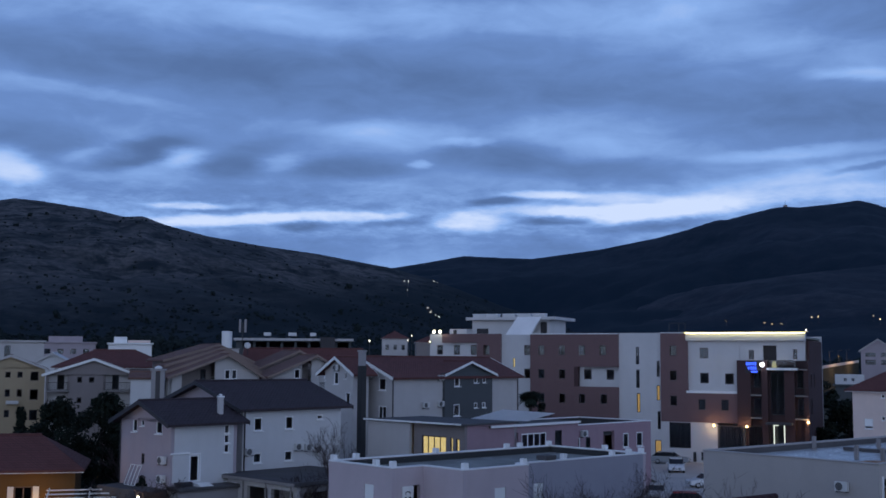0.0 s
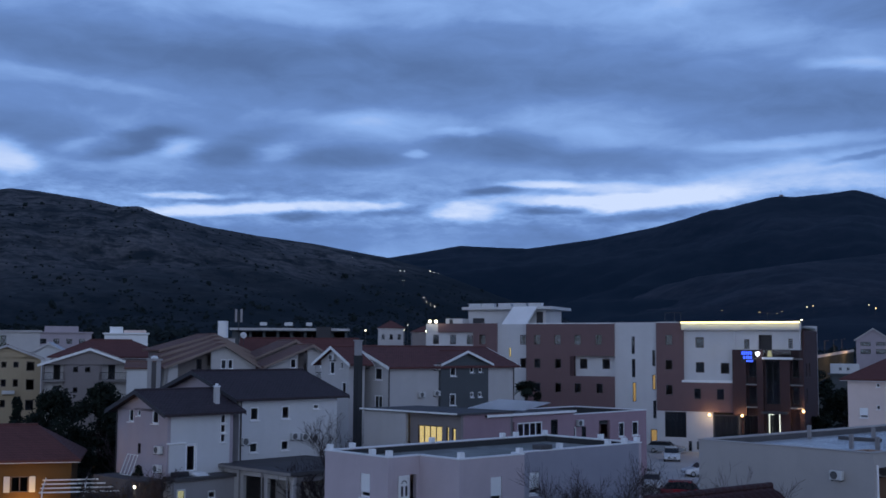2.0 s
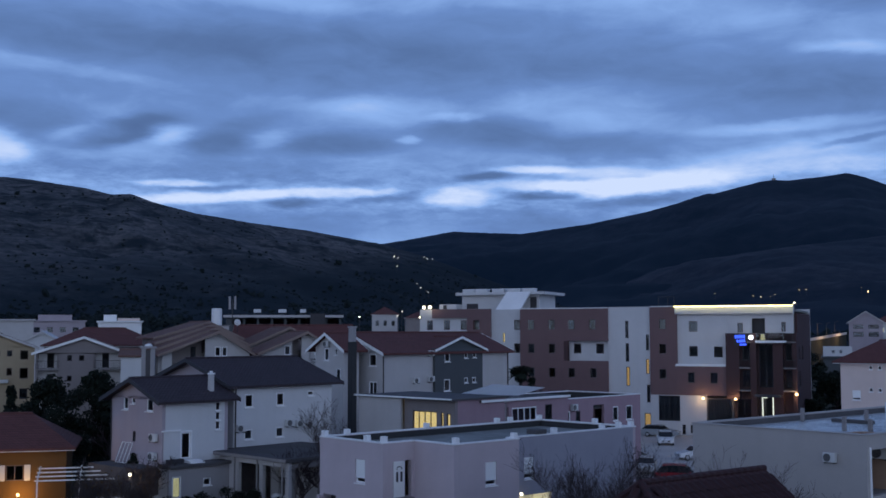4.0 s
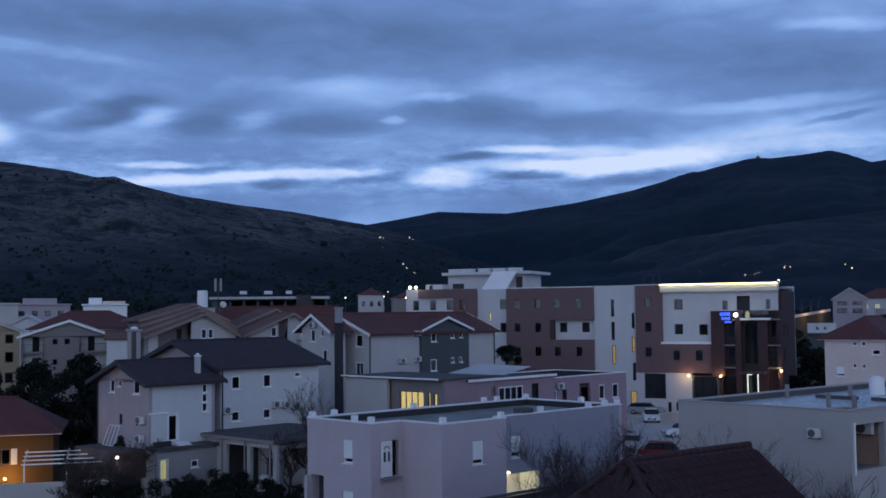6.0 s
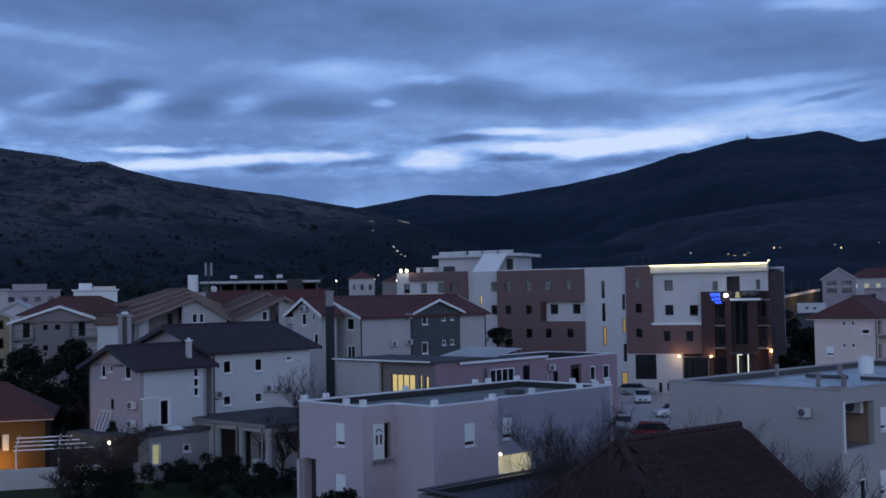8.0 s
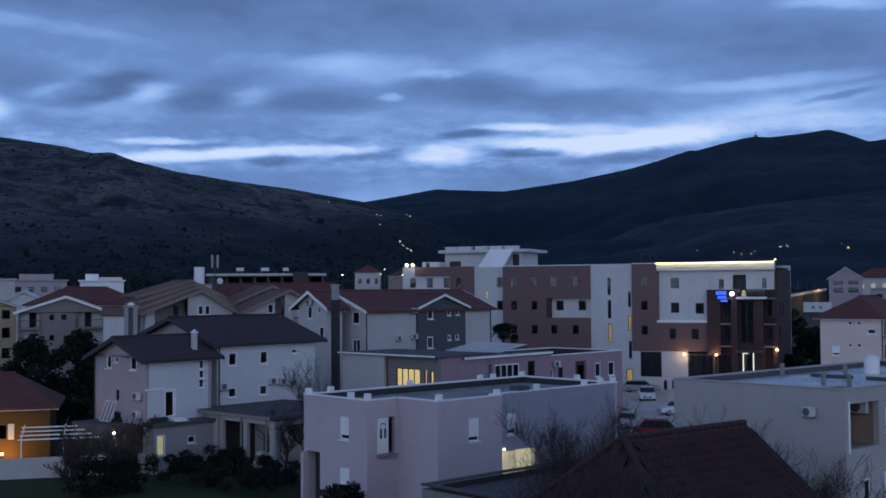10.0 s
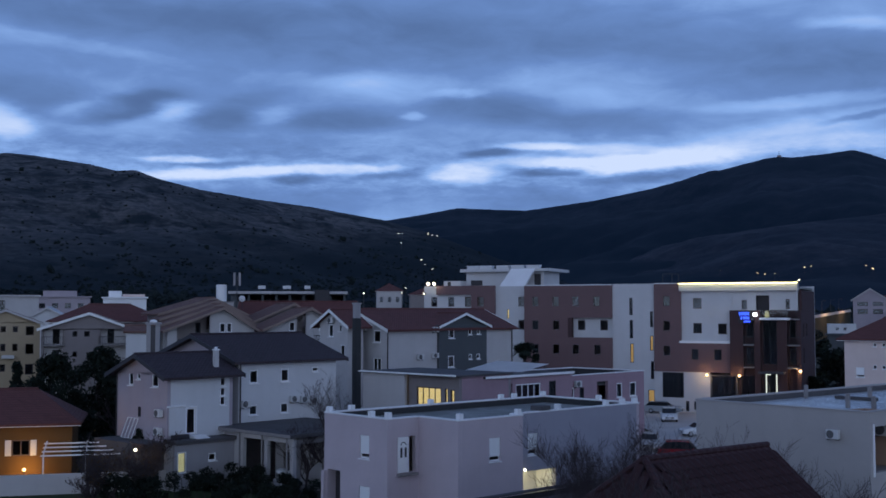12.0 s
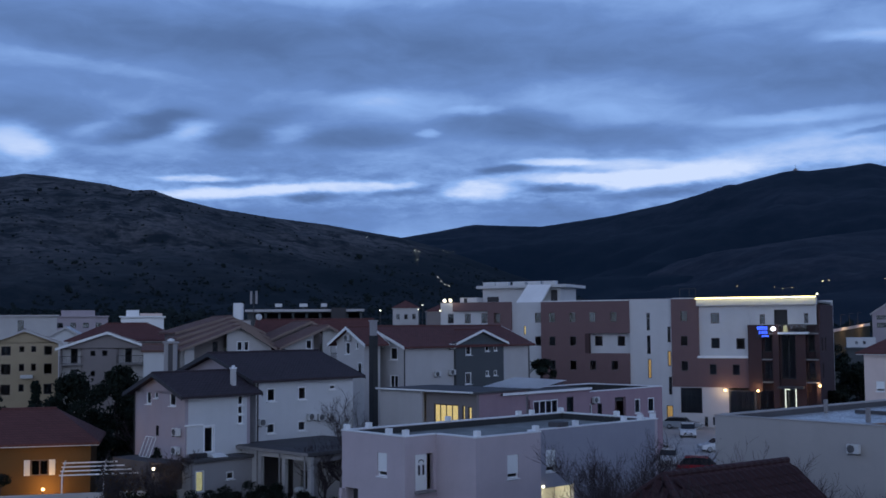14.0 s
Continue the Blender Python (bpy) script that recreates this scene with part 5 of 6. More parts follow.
    for u in (5.7, 7.6, 10.1, 12.3, 14.5):
        a = thing("rooftop_unit", M @ Matrix.Translation((u, 4.6, 19.125)), "low pale ventilation unit on the hotel roof", "ventilation unit", "rooftop units")
        part("casing", box(-0.9, 0.9, -0.5, 0.5, 0, 0.42, 0.04), APPLIANCE, a)
        part("lid", box(-0.95, 0.95, -0.55, 0.55, 0.425, 0.5, 0.02), COPING, a)
    for u, z in ((0.7, 16.95), (1.6, 16.95), (0.05, 15.6), (49.6, 16.95)):
        a = thing("floodlight", M @ Matrix.Translation((u, 0.3, z)), "glaring warm white floodlight on the roof edge", "floodlight", "floodlights")
        part("housing", box(-0.2, 0.2, -0.05, 0.15, 0.0, 0.3, 0.03), RAIL_METAL, a)
        part("lens", ball((0, -0.1, 0.15), 0.22 if z > 16 and u < 40 else 0.1), BULB_WHITE, a)
    lamp_light("floodlight_light", M @ Vector((2.2, -0.6, 17.2)), (1.0, 0.92, 0.7), 30, 0.25)
    # wall lamps
    for u, z in ((38.7, 5.6), (42.6, 5.6), (49.7, 6.3)):
        a = thing("wall_lamp", M @ Matrix.Translation((u, -0.45, z)), "warm globe lamp on the hotel wall", "lamp", "hotel wall lamps")
        part("globe", ball((0, 0, 0), 0.17), BULB_WARM, a)
        part("arm", tube((0, 0, 0), (0, 0.5, 0.1), 0.03), RAIL_METAL, a)
        lamp_light("wall_lamp_light", M @ Vector((u, -0.9, z)), (1.0, 0.62, 0.28), 60, 0.2)
    # sign: letters of one or two strokes that cannot be read, beside a bright round lamp
    s = thing("hotel_sign", M @ Matrix.Translation((42.7, -0.6, 11.95)), "blue glowing hotel sign on the brick corner", "sign")
    for z0, z1, us in ((0.95, 1.35, (0, 0.25, 0.5, 0.75, 1.0)), (0.45, 0.8, (0.2, 0.5, 0.75, 1.0)), (0.1, 0.3, (0.55, 0.75, 0.95, 1.15))):
        for u in us:
            part("letter_bar", box(u, u + 0.16, -0.06, 0.0, z0, z1, 0.02), SIGN_BLUE, s)
    part("sign_frame", box(-0.1, 1.4, 0.01, 0.06, 0.0, 1.45, 0.02), DARK_PAINT, s)
    a = thing("floodlight", M @ Matrix.Translation((44.55, -0.5, 13.0)), "dazzling white round floodlight beside the sign", "floodlight", "floodlights")
    part("lens", ball((0, 0, 0), 0.28), BULB_COLD, a)
    part("arm", tube((0, 0, 0), (0, 0.6, 0), 0.05), RAIL_METAL, a)
    lamp_light("sign_light", M @ Vector((44.6, -1.4, 13.0)), (0.85, 0.9, 1.0), 18, 0.3)
    a = thing("lantern", M @ Matrix.Translation((45.95, -0.5, 12.65)), "glowing white lantern on the terrace", "lantern")
    part("shade", tube((0, 0, 0), (0, 0, 0.75), 0.3, 0.18, 12), LIT_PALE, a)


hotel()

# ---- houses towards the hills ----
def stack():
    t = thing("chimney_stack", pose(-7.9, 112.8, 0, 0, 0, -44), "tall square chimney stack, sooty below and pale above", "chimney")
    part("shaft", box(-0.32, 0.32, -0.32, 0.32, 0, 12.7, 0.03), DARK_FELT, t)
    part("head", box(-0.28, 0.28, -0.28, 0.28, 12.7, 14.1, 0.03), GREY, t)
    part("cap", box(-0.36, 0.36, -0.36, 0.36, 14.1, 14.25, 0.02), GREY, t)


stack()


def yellow_house():
    t = thing("yellow_house", pose(-65.56, 159.16, 0, 0, 0, 20), "pale yellow four-storey gabled house with brown windows", "house")
    W, D = 9.3, 14
    front = []
    for z0, z1 in ((9.9, 11.2), (7.2, 8.7), (4.3, 5.8)):
        front += [(1.6, 2.9, z0, z1, "b"), (4.0, 4.7, z0 + 0.45, z1, "b"), (5.6, 6.3, z0 + 0.45, z1, "b"), (7.35, 8.45, z0, z1, "b")]
    block(t, W, D, 0, 11.8, YELLOW, front=front)
    gable_roof(t, 0, W, 0, D, 11.6, 13.4, RED_ROOF, over=0.6, verge=0.5, gable_mat=YELLOW, edge_mat=OFF_WHITE)
    part("awning", box(4.2, 5.9, -0.7, -0.02, 6.6, 7.1, 0.1), APPLIANCE, t, "pale awning box over a window")


yellow_house()


def balcony_house():
    t = thing("balcony_house", pose(-50.19, 143.72, 0, 0, 0, 16), "taupe gabled house with balconies on both sides", "house")
    W, D = 10.96, 13
    F = lambda u0, u1, ops, mat, y: facade(t, W, D, "front", u0, u1, 0, 11.0, ops, mat, y=y)
    F(0, 2.9, ((1.35, 2.2, 9.2, 11.0, "d"), (1.35, 2.2, 6.5, 8.4, "d")), OFF_WHITE, 1.1)
    F(2.9, 7.0, ((3.8, 4.4, 10.1, 10.8, "d"), (5.25, 5.9, 10.1, 10.8, "d"), (3.83, 4.4, 7.5, 8.2, "d")), TAUPE_AND_SHADE, 0)
    F(7.0, W, ((8.1, 8.95, 9.2, 11.0, "d"), (8.15, 8.95, 6.4, 8.3, "d")), OFF_WHITE, 1.1)
    for side in ("right", "back", "left"):
        facade(t, W, D, side, 0.3 if side != "back" else 0, (D if side != "back" else W) - 0.3, 0, 11.0, (), TAUPE_AND_SHADE)
    part("side_return", box(2.6, 2.9, 0.3, 1.1, 0, 11), TAUPE_AND_SHADE, t)
    part("side_return", box(7.0, 7.3, 0.3, 1.1, 0, 11), TAUPE_AND_SHADE, t)
    gable_roof(t, 0, W, 0, D, 11.1, 13.0, RED_ROOF, over=0.5, verge=0.5, gable_mat=TAUPE_AND_SHADE, edge_mat=WHITE_PAINT, split=0.53)
    for u0, u1 in ((0, 2.85), (7.05, W)):
        for z in (9.1, 6.3):
            part("balcony_slab", box(u0, u1, -0.2, 1.1, z - 0.18, z, 0.02), CONCRETE, t)
            railing(t, (u0 + 0.05, -0.15), (u1 - 0.05, -0.15), z, 1.0, 0.2)
    part("drainpipe", tube((W + 0.05, 0.1, 0), (W + 0.05, 0.1, 11), 0.06), PIPE, t)


balcony_house()


def row_house(x, y, ang, W, D, ze, zr, split, pieces=(), wall=OFF_WHITE, roof=None, label="beige row house under overlapping brown tiled roofs"):
    """A unit of a row; pieces of its gable front: (from, to, set back, material, openings), each reaching up to the roof."""
    t = thing("row_house", pose(x, y, 0, 0, 0, ang), label, "house", "row houses")
    am = W * split

    def under(u):
        return ze + (zr - ze) * (u / am if u <= am else (W - u) / (W - am)) - 0.02

    for u0, u1, back, mat, ops in pieces or ((0, W, 0, wall, ()),):
        cap = max([ze - 0.6] + [o[3] + 0.05 for o in ops])
        facade(t, W, D, "front", u0, u1, 0, cap, ops, mat, y=back)
        us = [u0] + ([am] if u0 < am < u1 else []) + [u1]
        top = [(u, max(under(u), cap + 0.01)) for u in us]
        ring = [(u0, cap), (u1, cap)] + top[::-1]
        n = len(ring)
        v = [(u, back, z) for u, z in ring] + [(u, back + 0.3, z) for u, z in ring]
        f = [tuple(range(n)), tuple(reversed(range(n, 2 * n)))] + [(i, n + i, n + (i + 1) % n, (i + 1) % n) for i in range(n)]
        part("gable_wall", mesh_of("gable_wall", v, f, mat), mat, t)
        if back > 1:
            part("balcony_slab", box(u0, u1, 0.0, back, ze - 2.3, ze - 2.12, 0.02), CONCRETE, t)
            railing(t, (u0 + 0.05, 0.05), (u1 - 0.05, 0.05), ze - 2.12, 1.0, 0.2)
    facade(t, W, D, "right", 0.3, D - 0.3, 0, ze, (), wall)
    facade(t, W, D, "back", 0, W, 0, ze, (), wall)
    facade(t, W, D, "left", 0.3, D - 1.95, 0, ze, (), wall)
    gable_roof(t, 0, W, 0, D, ze, zr, roof or BROWN_ROOF, over=0.7, verge=0.7, edge_mat=TILE_EDGE, split=split)
    return t


# set-back pieces are taupe: the shade of the deep roof is in their colour
row_house(-31.1, 130.9, 26, 10.4, 3.4, 11.2, 13.65, 0.62,
          ((0, 1.1, 0, OFF_WHITE, ()), (1.1, 3.2, 1.8, TAUPE_AND_SHADE, ()), (3.2, 5.0, 1.8, TAUPE_AND_SHADE, ((3.7, 4.35, 10.75, 12.0, "d"),)),
           (5.0, 8.8, 0, OFF_WHITE, ((6.15, 6.85, 10.85, 12.0, "w"), (7.0, 7.65, 10.85, 12.0, "w"))), (8.8, 10.4, 0, OFF_WHITE, ())),
          label="beige row house with a recessed balcony under a brown tiled gable")
# units behind have taupe walls, darkened for the shade between the roofs
for i in range(1, 4):
    row_house(-31.1 - 1.15 * i, 130.9 + 3.9 * i, 26, 10.4, 3.9 if i < 3 else 9.0, 11.2 + 0.62 * i, 13.65 + 0.42 * i, 0.62, wall=TAUPE_AND_SHADE)
# the narrow recess has its shade painted in the same way
row_house(-20.2, 135.0, 24, 9.4, 6.0, 11.3, 13.6, 0.58,
          ((0, 2.4, 0, OFF_WHITE, ()), (2.4, 3.7, 0, OFF_WHITE, ((2.75, 3.5, 10.95, 12.1, "w"),)), (3.7, 4.9, 1.4, TAUPE_AND_SHADE, ()), (4.9, 9.4, 0, OFF_WHITE, ((6.6, 7.4, 9.4, 10.9, "w"),))),
          label="beige row house with a narrow recess under a brown tiled gable")
row_house(-23.1, 143.1, 24, 9.0, 7, 12.0, 14.2, 0.58, wall=TAUPE_AND_SHADE)
t = thing("row_house", pose(-26.6, 151.5, 0, 0, 0, 2), "row house whose red tiled slope shows behind the brown gables", "house", "row houses")
block(t, 15.5, 8.0, 0, 12.0, OFF_WHITE)
gable_roof(t, 0, 15.5, 0, 8.0, 12.0, 14.5, RED_ROOF, along="x", over=0.5, verge=0.4, gable_mat=OFF_WHITE, edge_mat=TILE_EDGE)

t = thing("chimney_tower", pose(-31.0, 124.0, 0, 0, 0, 10), "grey square chimney tower with a small white cowl", "chimney")
for x in (-0.7, 0.25):
    part("shaft", box(x, x + 0.45, -0.45, 0.45, 0, 11.9, 0.03), GREY, t)
part("core", box(-0.245, 0.245, -0.4, 0.4, 0, 11.8), DARK_CONCRETE, t)
part("cap", box(-0.85, 0.85, -0.6, 0.6, 11.91, 12.15, 0.03), GREY, t)
part("cowl", ball((0, 0, 12.25), 0.42, squash=0.55), WHITE_PAINT, t)

t = thing("white_shed", pose(-36.0, 131.3, 0, 0, 0, 12), "small white-walled shed with a low roof", "shed")
block(t, 3.0, 5.0, 0, 10.9, WHITE)
gable_roof(t, 0, 3.0, 0, 5.0, 10.9, 11.5, BROWN_ROOF, along="x", over=0.3, verge=0.3, gable_mat=WHITE)

t = thing("stair_tower", pose(-29.6, 147.0, 0, 0, 0, 10), "plain stair head carrying a water tank", "tower")
block(t, 3.2, 3.2, 0, 14.5, OFF_WHITE)
part("roof_slab", box(-0.1, 3.3, -0.1, 3.3, 14.5, 14.65, 0.02), CONCRETE, t)
t = thing("water_tank", pose(-28.2, 148.3, 14.652), "tall white water tank on a rooftop", "tank")
part("body", tube((0, 0, 0), (0, 0, 2.1), 0.68, 0.68, 24), WHITE_PAINT, t)
part("rim", tube((0, 0, 2.105), (0, 0, 2.2), 0.7, 0.6, 24), WHITE_PAINT, t)
t = thing("antenna_mast", pose(-26.05, 147.7, 0), "thin mobile antenna mast with two panels", "antenna")
part("pole", tube((0, 0, 0), (0, 0, 18.0), 0.09, 0.06), RAIL_METAL, t)
for x in (-0.35, 0.35):
    part("antenna_panel", box(x - 0.14, x + 0.14, -0.1, 0.06, 16.7, 18.4, 0.03), GREY, t)
part("crossarm", tube((-0.4, 0, 17.4), (0.4, 0, 17.4), 0.04), RAIL_METAL, t)


t = thing("satellite_dish", pose(-25.4, 147.9, 14.3), "pale round satellite dish on a short roof pole", "satellite dish")
part("pole", tube((0, 0, -0.6), (0, 0, 0.5), 0.04), RAIL_METAL, t)
part("dish", ball((0, 0, 0), 0.45, squash=0.22), APPLIANCE, t, at=pose(0, -0.1, 0.7, 70, 0, 25))
part("arm", tube((0, -0.1, 0.4), (0, -0.6, 0.65), 0.02), RAIL_METAL, t)


def slab_building():
    t = thing("office_building", pose(-37.6, 206.6, 0, 0, 0, 7), "dark flat-roofed building with pale roof slabs", "building")
    W, D = 21.0, 14.0
    ops = tuple((1.0 + 2.5 * i, 3.1 + 2.5 * i, 15.25, 16.3, "-") for i in range(8))
    block(t, W, D, 0, 16.5, SLATE_GREEN, front=ops)
    part("roof_slab", box(-0.4, W + 0.4, -1.2, D, 16.5, 16.95, 0.03), OFF_WHITE, t)
    part("ledge", box(2.0, W + 0.5, -1.6, -0.02, 14.5, 14.95, 0.03), OFF_WHITE, t)
    part("core", box(15.3, 18.0, -1.7, -1.0, 12, 17.2), DARK_PAINT, t)
    for u, w in ((5.6, 1.3), (10.2, 1.5), (14.0, 1.1)):
        a = thing("rooftop_unit", t.matrix_world @ Matrix.Translation((u, 2.0, 16.952)), "pale rooftop cooling unit on short legs", "ventilation unit", "rooftop units")
        for sx in (-w / 2 + 0.1, w / 2 - 0.1):
            part("leg", box(sx - 0.06, sx + 0.06, -0.3, 0.3, 0, 0.5), RAIL_METAL, a)
        part("casing", box(-w / 2, w / 2, -0.5, 0.5, 0.5, 1.1, 0.05), APPLIANCE, a)


slab_building()


def plain_building(x, y, ang, W, D, top, mat, front=(), roof="flat", zr=0, label="", roof_mat=None, name="town_house"):
    t = thing(name, pose(x, y, 0, 0, 0, ang), label, "house", "houses towards the hills")
    block(t, W, D, 0, top, mat, front=front)
    if roof == "flat":
        part("roof_slab", box(-0.4, W + 0.4, -0.5, D + 0.2, top, top + 0.35, 0.03), mat, t)
    elif roof == "gable":
        gable_roof(t, 0, W, 0, D, top, zr, roof_mat or RED_ROOF, over=0.5, verge=0.5, gable_mat=mat, edge_mat=OFF_WHITE)
    else:
        hip_roof(t, 0, W, 0, D, top, zr, roof_mat or RED_ROOF)
    return t


def strip(u0, n, step, w, z0, z1, style="d"):
    return tuple((u0 + i * step, u0 + i * step + w, z0, z1, style) for i in range(n))


plain_building(-118, 233, 20, 34, 16, 16.4, OFF_WHITE, strip(2, 4, 8, 1.2, 12.0, 15.6), label="long pale block with a flat overhanging roof")
t = plain_building(-110.4, 311, 18, 14.5, 12, 17.0, LILAC, strip(1, 4, 3.4, 1.6, 14.0, 15.4), label="pale lilac house with a stepped flat roof")
part("roof_room", box(2, 11, 2, 9, 17.36, 18.9, 0.05), LILAC, t)
t = plain_building(-79.2, 268.6, 15, 10.0, 10, 16.3, COPING, strip(1.5, 2, 4.5, 1.4, 8.5, 10), label="white house with a raised roof corner")
part("roof_room", box(1.2, 4.2, 1.0, 5.0, 16.66, 18.1, 0.05), COPING, t)
part("roof_rail", box(4.4, 9.6, 0.1, 0.3, 16.66, 17.3, 0.03), PALE_PINK, t)
plain_building(-68.0, 187.5, 14, 6.6, 9, 12.0, WHITE, label="white-walled low house beside a red roof", roof="gable", zr=13.8, roof_mat=WHITE)
plain_building(-60.5, 196.0, 14, 9.0, 9, 12.4, TAUPE_AND_SHADE, label="low house with a red hip roof", roof="hip", zr=14.6)
plain_building(-22.0, 419.4, 4, 9.6, 9, 20.6, OFF_WHITE, strip(1.2, 3, 3.0, 1.2, 16.5, 18.4), label="lone pale house below the hill", roof="hip", zr=23.3)
plain_building(-9.0, 400.0, 4, 9.0, 9, 19.0, TAUPE_AND_SHADE, label="low house half hidden by trees", roof="hip", zr=21.2)
plain_building(104.5, 281.2, -21, 8.0, 9, 16.2, LILAC, strip(1.0, 2, 3.6, 2.4, 12.6, 13.8) + strip(1.0, 2, 3.6, 2.4, 14.6, 15.6), label="pale gabled house with long balconies", roof="gable", zr=18.8, roof_mat=SLATE_ROOF)
plain_building(110.0, 268.0, -21, 16.0, 8, 13.4, LILAC, strip(1.0, 4, 3.6, 1.4, 11.0, 12.3), label="low pale terrace of rooms with a flat roof")
plain_building(121.0, 306.0, -21, 16.0, 9, 16.4, OFF_WHITE, strip(1.0, 5, 3.0, 1.3, 13.6, 15.0, "p"), label="house with a row of lit upper windows", roof="hip", zr=19.0)
# dark base is added in place of the shrubs below the container
t = plain_building(75.7, 217.2, -18, 5.2, 5, 8.7, SLATE_GREEN, label="small block with a white upper storey over a dark base")
facade(t, 5.2, 5, "front", 0, 5.2, 9.06, 10.9, ((1.5, 2.0, 9.7, 10.2, "d"), (2.9, 3.4, 9.7, 10.2, "d")), WHITE)
part("upper_storey", box(0, 5.2, 0.31, 5, 9.06, 10.9), WHITE, t)
plain_building(-54.0, 158.0, 16, 16.0, 10, 11.8, TAUPE_AND_SHADE, label="house with a low red hip roof behind the balconies", roof="hip", zr=14.2)

# lit road climbing past the town; bank and wall are added to show it
t = thing("embankment", pose(118, 372, 0, 0, 0, 62), "dark embankment carrying a lit road", "embankment")
v, f = prism(((0, 0), (135, 0), (135, 6), (0, 6)), 0, 9.8)
part("bank", mesh_of("bank", [(x, y, z + (0.024 * x if z else 0)) for x, y, z in v], f, EARTH), EARTH, t)
v, f = prism(((2, -0.4), (133, -0.4), (133, -0.05), (2, -0.05)), 9.7, 10.7)
part("wall", mesh_of("wall", [(x, y, z + 0.024 * x) for x, y, z in v], f, PAVING), PAVING, t, "pale retaining wall under street lamps")
for i in range(6):
    s = thing("street_lamp", t.matrix_world @ Matrix.Translation((12 + 22 * i, 3, 9.8 + 0.024 * (12 + 22 * i))), "sodium street lamp beside the road", "street lamp", "street lamps")
    part("pole", tube((0, 0, 0), (0, 0, 5.5), 0.1, 0.07), RAIL_METAL, s)
    part("arm", tube((0, 0, 5.5), (0, -1.2, 5.7), 0.05), RAIL_METAL, s)
    part("lantern", box(-0.3, 0.3, -1.5, -0.9, 5.55, 5.75, 0.05), DARK_PAINT, s)
# bare lights off the wall wash it; the lanterns themselves stay dark
for i in range(3):
    lamp_light("road_light", t.matrix_world @ Vector((20 + 44 * i, -6, 14)), (1.0, 0.6, 0.28), 2400, 0.5)


def hill_lamp(bearing, slope, ob, start, size, warm):
    """A street lamp standing where the hillside reaches this slope from the eye."""
    r, s, c = start, math.sin(math.radians(bearing)), math.cos(math.radians(bearing))
    while r < 3000:
        z = on_hill(ob, r * s, r * c)
        if z > 0 and (z + 6 - 13.5) / r >= slope:
            break
        r += 8
    t = thing("street_lamp", pose(r * s, r * c, on_hill(ob, r * s, r * c) - 0.2), "distant street lamp glowing on the hillside road", "street lamp", "hillside lamps")
    part("pole", tube((0, 0, 0), (0, 0, 6), 0.12, 0.08, 6), RAIL_METAL, t)
    part("lantern", ball((0, 0, 6.1), size * 0.62, squash=0.7), BULB_WARM if warm else BULB_WHITE, t)


for b, s, size in ((-1.9, 0.0676, 0.7), (-1.7, 0.0674, 0.55), (-0.4, 0.0675, 0.7), (-0.2, 0.0665, 0.6), (0.05, 0.0655, 0.4), (-1.75, 0.059, 0.5),
                   (-0.72, 0.0432, 0.7), (-0.55, 0.0405, 0.6), (-0.35, 0.038, 0.45), (-0.15, 0.0358, 0.6), (-4.35, 0.0795, 0.35)):
    hill_lamp(b, s, hill_left, 450, size, False)
for b, s, size in ((14.2, 0.033, 0.7), (16.0, 0.0308, 0.8), (16.35, 0.0306, 0.9), (16.8, 0.0306, 0.8), (17.0, 0.0325, 0.5), (18.2, 0.036, 1.1), (18.5, 0.0362, 0.8), (21.3, 0.0335, 1.4), (21.0, 0.036, 0.7), (23.0, 0.037, 0.8)):
    hill_lamp(b, s, hill_foot, 640, size * 0.8, True)
for x, y, z in ((-11.5, 180.0, 16.2), (-9.0, 300.0, 18.2), (-8.2, 310, 19.6), (-0.6, 330, 16.5), (4.3, 345, 17.8)):
    t = thing("street_lamp", pose(x, y, 0), "white street lamp behind the houses", "street lamp", "street lamps")
    part("pole", tube((0, 0, 0), (0, 0, z - 0.2), 0.1, 0.07, 6), RAIL_METAL, t)
    part("lantern", ball((0, 0, z), 0.14, squash=0.7), BULB_WHITE, t)
# relay station on the mountain crest
s, c = math.sin(math.radians(17.1)), math.cos(math.radians(17.1))
r = 3100 * (1 + 0.05 * math.sin(17.1 * 0.35 + 8.0))
z = on_hill(hill_right, r * s, r * c)
t = thing("relay_station", pose(r * s, r * c, z - 1), "tiny relay station with a mast on the crest", "relay station")
part("hut", box(-4.5, 4.5, -4, 4, 0, 5, 0.3), TAUPE_AND_SHADE, t)
part("mast", tube((0, 0, 5), (0, 0, 17), 0.6, 0.3, 6), RAIL_METAL, t)

# ---- trees, hedges and bushes ----
def leaf_mesh(name, centres, sizes, count, leaf, seed, mat):
    """Many small leaves, thrown as tufts round the given centres."""
    rng = np.random.default_rng(seed)
    which = rng.integers(0, len(centres), count)
    d = rng.normal(0, 1, (count, 3))
    d /= np.linalg.norm(d, axis=1)[:, None]
    p = np.array(centres)[which] + d * np.array(sizes)[which] * (rng.uniform(0.2, 1.0, (count, 1)) ** 0.5) * rng.uniform(0.8, 1.15, (count, 1))
    a = rng.normal(0, 1, (count, 3))
    a /= np.linalg.norm(a, axis=1)[:, None]
    b = np.cross(a, rng.normal(0, 1, (count, 3)))
    b /= np.linalg.norm(b, axis=1)[:, None]
    s = leaf * rng.uniform(0.6, 1.3, (count, 1))
    quad = np.stack((p - a * s, p + b * s * 0.5, p + a * s, p - b * s * 0.5), axis=1).reshape(-1, 3)
    me = bpy.data.meshes.new(name)
    me.from_pydata(quad.tolist(), [], np.arange(count * 4).reshape(-1, 4).tolist())
    me.materials.append(mat)
    return me


